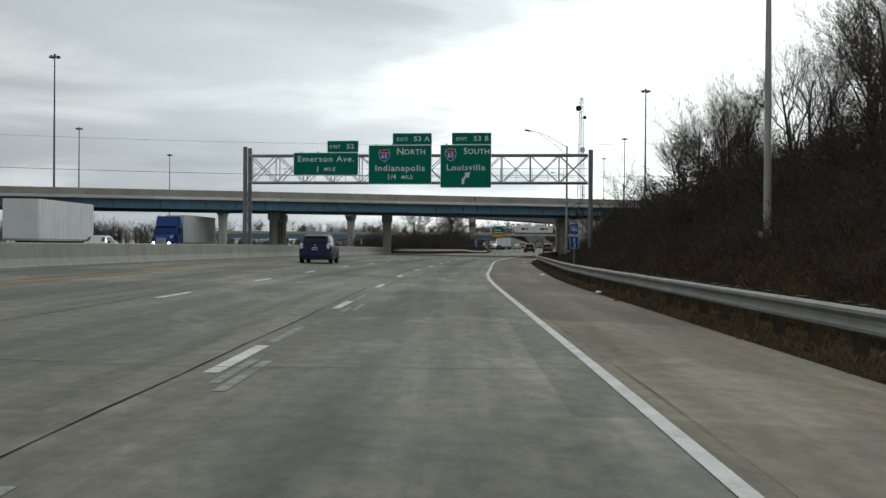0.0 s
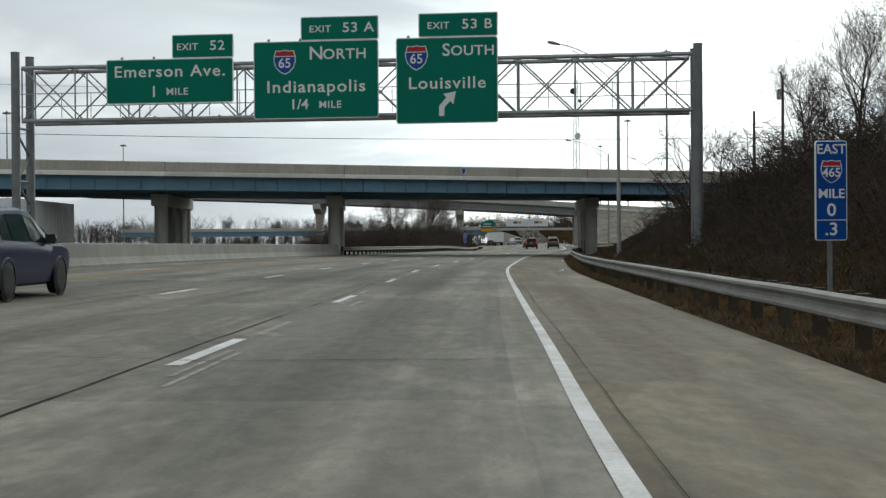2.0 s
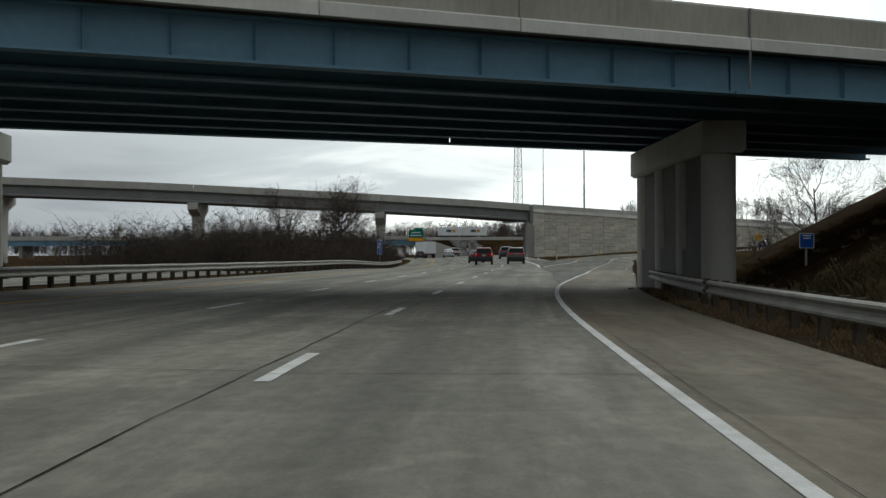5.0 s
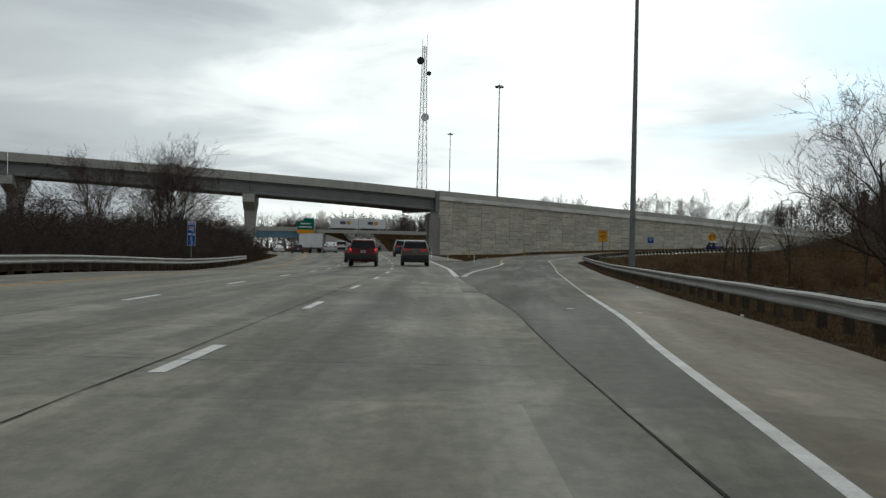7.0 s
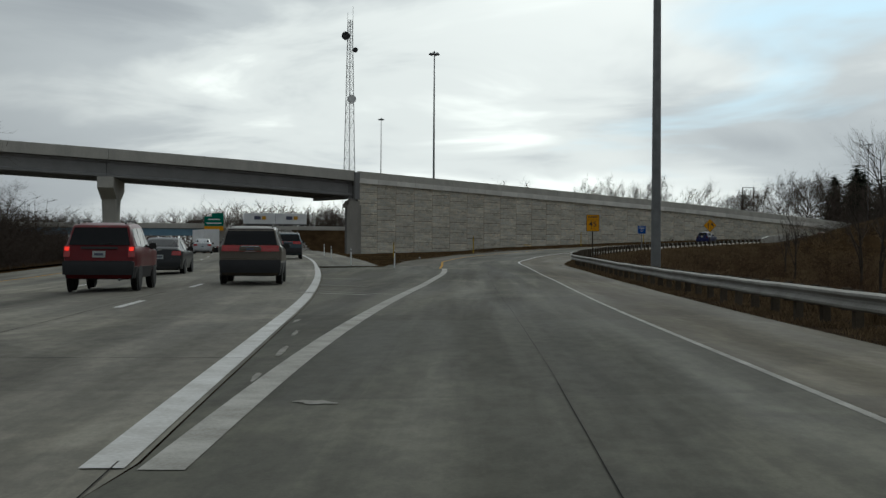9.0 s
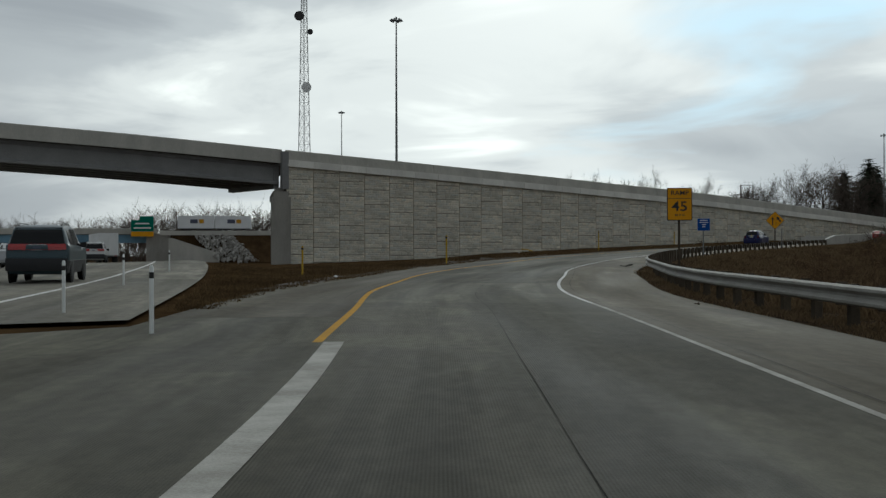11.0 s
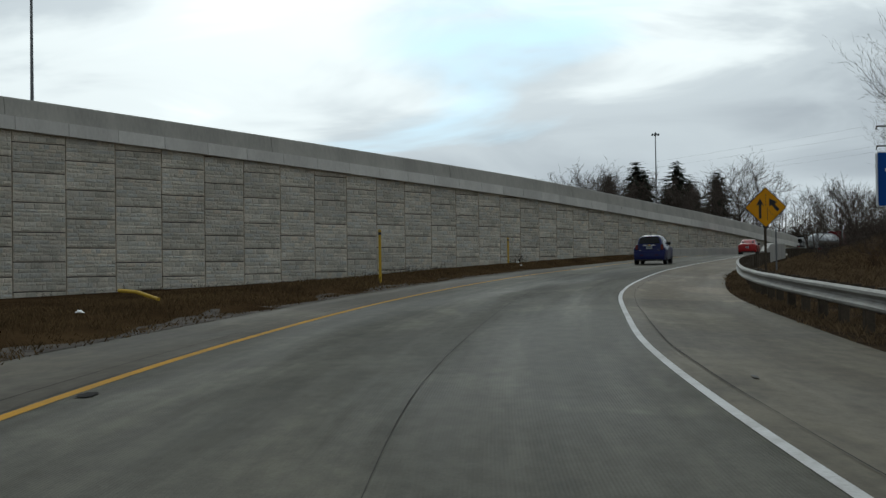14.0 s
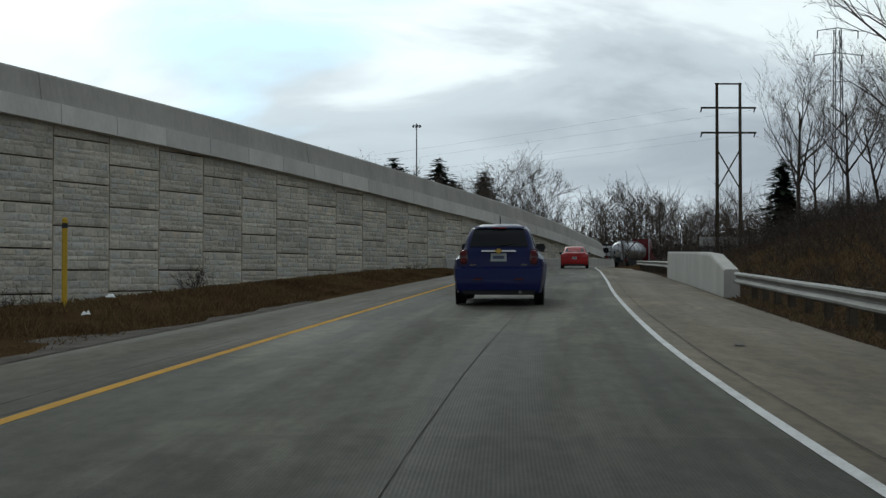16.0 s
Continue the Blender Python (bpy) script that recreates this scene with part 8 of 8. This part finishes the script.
def tall_crossover(color="paint_tan", label="champagne crossover wagon with grey lower body and red lamp band"):
    top = [(0, 0.55), (0.03, 0.68), (0.07, 0.76), (0.12, 1.08), (0.20, 1.20), (0.42, 1.62), (0.55, 1.69), (1.2, 1.74), (2.2, 1.73), (2.7, 1.66), (3.45, 1.18), (3.7, 1.12), (4.35, 1.0), (4.66, 0.86), (4.74, 0.6), (4.75, 0.5)]
    c = Car(label, color, top, [(0, 1.12), (4.75, 1.02)], 4.75, 1.87, clear=0.28, wb=2.85, rear_axle=0.95, r=0.35, tumble=0.80, cladding=0.66, category="suv")
    c.rear_panel("rear_window", 1.19, 1.66, 1.58, 1.34, "car_glass", 0.016)
    band = c.rear_panel("lamp_band", 0.99, 1.17, 1.70, 1.66, "red_lens", 0.02)
    c.rear_panel("plate_recess", 1.0, 1.15, 0.66, 0.62, color, 0.03)
    c.rear_panel("chrome_strip", 1.13, 1.16, 0.52, 0.52, "chrome", 0.045)
    c.number_plate(1.06)
    c.rear_panel("bumper", 0.36, 0.74, 1.76, 1.80, "cladding", 0.06)
    c.rear_panel("bumper_top", 0.74, 0.78, 1.7, 1.66, color, 0.05)
    c.side_window(0.55, 1.4, 0.12, 0.0)
    c.side_window(1.46, 2.3, 0.0, 0.0)
    c.side_window(2.36, 3.3, 0.0, -0.52)
    c.front_panel("windscreen", 1.2, 1.62, 1.5, 1.24, "car_glass")
    c.mirrors(3.05, 1.14)
    for s in (-1, 1):
        part("roof_rail", Shape().tube([(s * 0.62, 0.8, 1.72), (s * 0.62, 0.95, 1.79), (s * 0.62, 2.3, 1.79), (s * 0.62, 2.5, 1.70)], 0.02, 8), "black_trim", c.th, smooth=True)
    part("underbody", Shape().box(1.4, 4.0, 0.12, Matrix.Translation((0, 2.3, 0.31))), "black_trim", c.th)
    return c


def saloon(color, label):
    top = [(0, 0.52), (0.03, 0.66), (0.07, 0.80), (0.12, 1.00), (0.30, 1.07), (0.62, 1.09), (1.25, 1.38), (1.75, 1.455), (2.3, 1.45), (2.75, 1.36), (3.5, 0.98), (4.4, 0.82), (4.72, 0.66), (4.80, 0.45)]
    c = Car(label, color, top, [(0, 0.92), (4.8, 0.86)], 4.80, 1.83, clear=0.22, wb=2.79, rear_axle=1.05, r=0.33, tumble=0.70, fender=0.01)
    c.rear_panel("rear_window", 1.11, 1.36, 1.30, 1.02, "car_glass", 0.012)
    c.rear_panel("bumper", 0.32, 0.62, 1.64, 1.70, color, 0.05)
    c.rear_panel("valance", 0.24, 0.34, 1.3, 1.45, "black_trim", 0.035)
    c.tail_lamp(0.76, 0.93, 0.66, 0.36, "red_lens", 0.02)
    c.number_plate(0.70)
    c.rear_panel("badge", 0.95, 0.985, 0.16, 0.16, "chrome", 0.02)
    c.side_window(1.02, 1.9, 0.30, 0.02, 0.09)
    c.side_window(1.96, 3.1, 0.0, -0.50, 0.09)
    c.front_panel("windscreen", 1.02, 1.40, 1.44, 1.14, "car_glass")
    c.mirrors(2.95, 1.0)
    part("underbody", Shape().box(1.4, 4.2, 0.1, Matrix.Translation((0, 2.4, 0.22))), "black_trim", c.th)
    return c


def on_line(line, s, o):
    x, y, h = along(line, s)
    return x + o * math.cos(h), y - o * math.sin(h), math.degrees(h)


def ahead_of(line, x, y, back=0.0):
    """Heading of the line beside a place."""
    s, _ = offset_from(line, x, y)
    return math.degrees(along(line, float(s[0]))[2])


retro_wagon().finish(89.2, 387.9, 40.2)
hybrid_wagon().finish(-6.9, 69.3, 1.5)
boxy_suv().finish(16.95, 250.0, 6.0)
tall_crossover().finish(20.9, 255.5, 5.6)
saloon("paint_bright_red", "bright red saloon car climbing the ramp").finish(129.5, 431.5, 42.0)
saloon("paint_silver", "silver saloon car far along the motorway").finish(19.9, 342.3, 1.5)
tall_crossover("paint_white", "white sport utility car far along the motorway").finish(23.2, 372, 0.5)
tall_crossover("paint_teal", "grey-blue crossover in the through lane").finish(25.3, 302.5, 3.5)
saloon("paint_dark", "dark saloon car far along the motorway").finish(16.4, 372, 0.0)
saloon("paint_white", "white saloon car under the far bridge").finish(14.5, 430, -6.0)
saloon("paint_dark", "dark saloon car beside the flyover pier").finish(17.9, 268.9, 5.5)


# ---- lorries ----
def dual_wheels(parent, y, half, r=0.5):
    for s in (-1, 1):
        wheel(parent, s * half, y, r, 0.5, 8, "galv_dull", s)


def box_trailer(label, m, length=13.5, mat="trailer_white"):
    th = thing("semi_trailer", label, "trailer", group="white box trailers")
    part("box", Shape().box(2.55, length, 2.85, Matrix.Translation((0, length / 2, 2.6)), 0.05), mat, th)
    part("side_rail", Shape().box(2.60, length, 0.16, Matrix.Translation((0, length / 2, 1.14))), "galv", th)
    ribs = Shape()
    for y in np.arange(0.6, length, 0.6):
        for s in (-1, 1):
            ribs.box(0.02, 0.04, 2.7, Matrix.Translation((s * 1.283, y, 2.6)))
    part("ribs", ribs, mat, th, kind="stuff")
    for s in (-1, 1):
        part("rear_door", Shape().box(1.2, 0.04, 2.65, Matrix.Translation((s * 0.62, -0.02, 2.6))), mat, th)
        part("tail_lamp", Shape().box(0.3, 0.04, 0.1, Matrix.Translation((s * 0.95, -0.03, 1.12))), "red_lens", th)
    for y in (1.2, 2.5):
        dual_wheels(th, y, 1.0)
    for s in (-1, 1):
        part("landing_leg", Shape().bar((s * 0.8, length - 3, 1.1), (s * 0.8, length - 3, 0.35), 0.12), "galv_dull", th)
    part("under_frame", Shape().box(1.0, length - 1, 0.2, Matrix.Translation((0, length / 2, 0.98))), "cladding", th)
    th.matrix_world = m
    return th


def tractor(label, mat, m, lights=False):
    th = thing("truck_tractor", label, "truck")
    cab = Shape().loft([[(x, y, z) for x, z in ((-1.2, 0.75), (1.2, 0.75), (1.2, zt * 0.7), (1.05, zt), (-1.05, zt), (-1.2, zt * 0.7))] for y, zt in ((2.3, 3.2), (2.4, 3.75), (3.6, 3.75), (4.3, 2.75), (4.4, 2.0))])
    part("cab", cab, mat, th)
    hood = Shape().loft([[(x, y, z) for x, z in ((-0.95, 0.7), (0.95, 0.7), (0.95, zt - 0.2), (0.8, zt), (-0.8, zt), (-0.95, zt - 0.2))] for y, zt in ((4.35, 2.0), (5.2, 1.9), (6.1, 1.7), (6.25, 1.5))])
    part("bonnet", hood, mat, th)
    part("windscreen", Shape().box(1.9, 0.06, 0.75, pose(0, 4.20, 2.4, -24)), "car_glass", th)
    part("grille", Shape().box(1.0, 0.06, 0.85, Matrix.Translation((0, 6.26, 1.15))), "chrome", th)
    part("bumper", Shape().box(2.3, 0.25, 0.35, Matrix.Translation((0, 6.35, 0.6)), 0.05), "chrome", th)
    for s in (-1, 1):
        part("side_window", Shape().box(0.04, 0.7, 0.6, Matrix.Translation((s * 1.19, 3.7, 2.25))), "car_glass", th)
        part("exhaust_pipe", Shape().tube([(s * 1.15, 2.15, 1.0), (s * 1.15, 2.15, 3.9)], 0.08, 10), "chrome", th, smooth=True)
        part("headlamp", Shape().tube([(s * 0.75, 6.2, 1.05), (s * 0.75, 6.32, 1.05)], 0.13, 14), "head_glow" if lights else "clear_lens", th)
        part("fuel_tank", Shape().tube([(s * 0.95, 2.2, 0.75), (s * 0.95, 3.6, 0.75)], 0.32, 14), "chrome", th, smooth=True)
        part("fender", Shape().box(0.5, 1.3, 0.12, Matrix.Translation((s * 1.0, 5.4, 1.15)), 0.03), mat, th)
        wheel(th, s * 1.05, 5.4, 0.5, 0.3, 8, "rim", s)
        part("mirror", Shape().box(0.1, 0.16, 0.5, Matrix.Translation((s * 1.5, 4.1, 2.3))), "black_trim", th)
    for y in (0.2, 1.5):
        dual_wheels(th, y, 1.0)
    part("chassis", Shape().box(0.9, 6.0, 0.25, Matrix.Translation((0, 2.9, 0.8))), "cladding", th)
    th.matrix_world = m
    return th


def place(x, y, heading, z=None):
    return Matrix.Translation((x, y, (gz(x, y) if z is None else z) + 0.015)) @ pose(0, 0, 0, 0, 0, -heading)


# coming the other way beyond the median
h0 = 178
box_trailer("white semi-trailer behind a blue tractor beyond the median barrier", place(-27.2, 146.5, 181))
tractor("blue long-nosed truck tractor with lit headlamps beyond the median barrier", "cab_blue", place(-27.4, 132.0, 181), True)
box_trailer("long white box trailer passing beyond the median barrier", place(-29.5, 104.0, 181))
for x in (31.6, 40.0):
    tr = box_trailer("plain white box trailer crossing the far bridge", place(x, 562.5, 90, 6.15), 8.2)
    for k, (u, w, mat) in enumerate(((3.6, 1.7, "plate_ink"), (5.3, 1.1, "cab_yellow"))):
        part("logo_block", Shape().box(0.05, w, 0.9, Matrix.Translation((1.32, u, 2.75))), mat, tr)
box_trailer("plain white box trailer far along the motorway", place(21.8, 432.0, -8))
tagged(saloon("paint_silver", "silver saloon car on the opposite carriageway").finish(-25.0, 96.0, 181), group="")


def tank_truck():
    x, y, h = 180.5, 481.5, 58.0
    th = thing("tank_trailer", "polished metal bulk tank trailer on the ramp", "tank trailer")
    n = 20
    prof = [(0.0, 0.30, 2.15), (0.12, 0.85, 2.15), (0.5, 1.08, 2.12), (3.0, 1.18, 2.05), (7.0, 1.18, 2.05), (9.5, 1.08, 2.12), (9.9, 0.85, 2.15), (10.02, 0.3, 2.15)]
    part("tank", Shape().loft([[(r * math.cos(a), yy, zc + r * math.sin(a)) for a in np.linspace(0, 2 * math.pi, n, endpoint=False)] for yy, r, zc in prof]), "tank_metal", th, smooth=True)
    for yy in (1.2, 3.2, 5.2, 7.2, 8.8):
        part("band", Shape().tube([(1.2 * math.cos(a), yy, 2.06 + 1.2 * math.sin(a)) for a in np.linspace(0, 2 * math.pi, 25)], 0.03, 6), "galv", th)
    part("catwalk", Shape().box(0.6, 6.5, 0.06, Matrix.Translation((0, 5, 3.32))), "galv", th)
    part("ladder", Shape().box(0.45, 0.06, 2.3, Matrix.Translation((0.5, -0.05, 2.0))), "galv", th)
    part("rear_frame", Shape().box(2.3, 0.2, 0.3, Matrix.Translation((0, -0.1, 0.85))), "cladding", th)
    part("chassis", Shape().box(1.0, 9.0, 0.3, Matrix.Translation((0, 4.8, 0.95))), "cladding", th)
    for s in (-1, 1):
        part("tail_lamp", Shape().box(0.25, 0.05, 0.12, Matrix.Translation((s * 0.9, -0.2, 0.9))), "red_lens", th)
    for yy in (0.9, 2.2):
        dual_wheels(th, yy, 1.0)
    th.matrix_world = place(x, y, h)
    tx, ty = x + 8.6 * math.sin(radians(h)), y + 8.6 * math.cos(radians(h))
    tractor("maroon truck tractor pulling a metal tank up the ramp", "cab_red", place(tx, ty, h))


def flatbed_truck():
    th = thing("flatbed_truck", "dark flatbed truck with a rack climbing the ramp", "truck")
    part("bed", Shape().box(2.4, 5.0, 0.18, Matrix.Translation((0, 2.5, 1.15)), 0.03), "cladding", th)
    part("cab", Shape().loft([[(xx, yy, zz) for xx, zz in ((-1.05, 0.6), (1.05, 0.6), (1.05, zt * 0.75), (0.9, zt), (-0.9, zt), (-1.05, zt * 0.75))] for yy, zt in ((5.2, 2.2), (5.3, 2.45), (6.4, 2.45), (7.0, 1.6), (7.9, 1.4), (8.0, 1.0))]), "paint_white", th)
    part("rear_window", Shape().box(1.5, 0.04, 0.55, Matrix.Translation((0, 5.17, 1.95))), "car_glass", th)
    for k in range(5):
        part("rack_bar", Shape().bar((-1.05 + 0.525 * k, 5.0, 1.2), (-1.05 + 0.525 * k, 5.0, 2.6), 0.08), "black_trim", th)
    for z in (1.8, 2.6):
        part("rack_rail", Shape().bar((-1.1, 5.0, z), (1.1, 5.0, z), 0.08), "black_trim", th)
    for s in (-1, 1):
        part("tail_lamp", Shape().box(0.25, 0.05, 0.1, Matrix.Translation((s * 0.95, -0.02, 1.08))), "red_lens", th)
        part("side_mirror", Shape().box(0.16, 0.08, 0.32, Matrix.Translation((s * 1.35, 6.4, 1.7))), "black_trim", th)
        wheel(th, s * 0.95, 6.9, 0.42, 0.28, 8, "rim", s)
    dual_wheels(th, 1.3, 0.95, 0.42)
    part("bumper", Shape().box(2.2, 0.12, 0.2, Matrix.Translation((0, 0.0, 0.7))), "galv_dull", th)
    th.matrix_world = place(168.5, 472.0, 47.0)


tank_truck()
flatbed_truck()


# ---- retaining wall panels ----
def panel_material():
    m = bpy.data.materials.new("split_face_panel_concrete")
    m.use_nodes = True
    nt = m.node_tree
    N, L = nt.nodes.new, nt.links.new
    b = nt.nodes["Principled BSDF"]
    geo, info = N("ShaderNodeNewGeometry"), N("ShaderNodeObjectInfo")
    r = N("ShaderNodeValToRGB")
    stops = ((0.0, (0.46, 0.44, 0.365)), (0.25, (0.62, 0.575, 0.47)), (0.45, (0.52, 0.525, 0.475)), (0.6, (0.66, 0.585, 0.46)), (0.8, (0.64, 0.615, 0.525)), (1.0, (0.50, 0.475, 0.39)))
    while len(r.color_ramp.elements) < len(stops):
        r.color_ramp.elements.new(0.5)
    for e, (p, c) in zip(r.color_ramp.elements, stops):
        e.position, e.color = p, (*c, 1)
    L(geo.outputs["Random Per Island"], r.inputs[0])
    noises = []
    for s, d in ((0.5, 5), (9.0, 5), (34.0, 3)):
        n = N("ShaderNodeTexNoise")
        n.inputs["Scale"].default_value, n.inputs["Detail"].default_value, n.inputs["Roughness"].default_value = s, d, 0.65
        L(geo.outputs["Position"], n.inputs["Vector"])
        noises.append(n.outputs[0])

    def span(v, a, c):
        n = N("ShaderNodeMapRange")
        n.inputs[1].default_value, n.inputs[2].default_value, n.inputs[3].default_value, n.inputs[4].default_value = 0.3, 0.7, a, c
        L(v, n.inputs[0])
        return n.outputs[0]

    def times(a, c):
        n = N("ShaderNodeMath")
        n.operation = "MULTIPLY"
        L(a, n.inputs[0])
        L(c, n.inputs[1])
        return n.outputs[0]

    amount = times(times(span(noises[0], 0.86, 1.12), span(noises[1], 0.82, 1.16)), span(info.outputs["Random"], 0.92, 1.07))
    vm = N("ShaderNodeVectorMath")
    vm.operation = "SCALE"
    L(r.outputs[0], vm.inputs[0])
    L(amount, vm.inputs["Scale"])
    L(vm.outputs[0], b.inputs["Base Color"])
    b.inputs["Roughness"].default_value, b.inputs["Specular IOR Level"].default_value = 0.92, 0.1
    h = N("ShaderNodeMath")
    h.operation = "MULTIPLY_ADD"
    h.inputs[1].default_value = 0.4
    L(noises[2], h.inputs[0])
    L(noises[1], h.inputs[2])
    bp = N("ShaderNodeBump")
    bp.inputs["Strength"].default_value, bp.inputs["Distance"].default_value = 0.6, 0.03
    L(h.outputs[0], bp.inputs["Height"])
    L(bp.outputs[0], b.inputs["Normal"])
    return m


M["coursed"] = panel_material()


def panel_mesh(w, h, seed):
    """A cast slab, front towards -y, with courses of rough stone faces standing proud of it."""
    r = random.Random(seed)
    sh = Shape()
    a, c = w / 2, h / 2
    y0 = -0.035
    sh.add([(-a, 0.1, -c), (a, 0.1, -c), (a, 0.1, c), (-a, 0.1, c), (-a, y0, -c), (a, y0, -c), (a, y0, c), (-a, y0, c)],
           [(0, 1, 5, 4), (1, 2, 6, 5), (2, 3, 7, 6), (3, 0, 4, 7), (4, 5, 6, 7)])
    # courses of uneven height
    cuts, z = [-c + 0.02], -c + 0.02
    while z < c - 0.02:
        z += r.choice((0.16, 0.20, 0.20, 0.26))
        cuts.append(z if z < c - 0.13 else c - 0.02)
        if cuts[-1] == c - 0.02:
            break
    j = lambda: r.uniform(-0.012, 0.012)
    for lo, hi in zip(cuts, cuts[1:]):
        x = -a + 0.02
        while x < a - 0.05:
            wide = min(r.uniform(0.22, 0.70), a - 0.02 - x)
            if a - 0.02 - (x + wide) < 0.16:
                wide = a - 0.02 - x
            x0, x1, z0, z1 = x + 0.003, x + wide - 0.003, lo + 0.003, hi - 0.003
            d, q = r.uniform(0.006, 0.024), min(0.035, (hi - lo) * 0.2)
            foot = [(x0, y0, z0), (x1, y0, z0), (x1, y0, z1), (x0, y0, z1)]
            top = [(x0 + q + j(), y0 - d + j(), z0 + q + j()), (x1 - q + j(), y0 - d + j(), z0 + q + j()), (x1 - q + j(), y0 - d + j(), z1 - q + j()), (x0 + q + j(), y0 - d + j(), z1 - q + j())]
            peak = ((x0 + x1) / 2 + 5 * j(), y0 - d - r.uniform(0.0, 0.03), (z0 + z1) / 2 + 2 * j())
            sh.add(foot + top + [peak], [(0, 1, 5, 4), (1, 2, 6, 5), (2, 3, 7, 6), (3, 0, 4, 7), (4, 5, 8), (5, 6, 8), (6, 7, 8), (7, 4, 8)])
            x += wide
    me = sh.mesh("panel")
    me.materials.append(M["coursed"])
    return me


P_W, P_H, GAP_X, GAP_Z = PANEL, 1.465, 0.055, 0.056
WHOLE = [panel_mesh(P_W - GAP_X, P_H - GAP_Z, 40 + k) for k in range(9)]
rest = Shape()
count = 0
for i in range(63):
    s0, s1 = panel_s(i), panel_s(i + 1)
    s = (s0 + s1) / 2
    base, top = wall_base(s) - 0.35, fly_top(s) - 1.25
    lift = float(np.interp(i, [0, 9, 18, 30], [0.19, 0.0, 0.29, 0.4]))
    z = (6.12 if i % 2 else 5.40) + lift - 6 * P_H
    turn = pose(0, 0, 0, 0, 0, 90 - math.degrees(fly_head(s)))
    while z < top:
        lo, hi = max(z, base - P_H), min(z + P_H, top)
        if hi > base + 0.1 and hi - lo > 0.12:
            full = hi - lo > P_H - 0.01
            me = WHOLE[(3 * i + count * 5) % 9] if full else panel_mesh(P_W - GAP_X, hi - lo - GAP_Z, 100 + i)
            mm = Matrix.Translation(fly(s, -0.02, (lo + hi) / 2)) @ turn @ Matrix.Diagonal(((s1 - s0) / P_W, 1, 1, 1))
            if count < 300:
                ob = part("panel", me, None, wall)
                ob.matrix_world = mm
                count += 1
            else:
                rest.add([mm @ v.co for v in me.vertices], [tuple(p.vertices) for p in me.polygons])
        z += P_H
if rest.v:
    part("far_panels", rest, "coursed", wall, kind="stuff", clean=False)
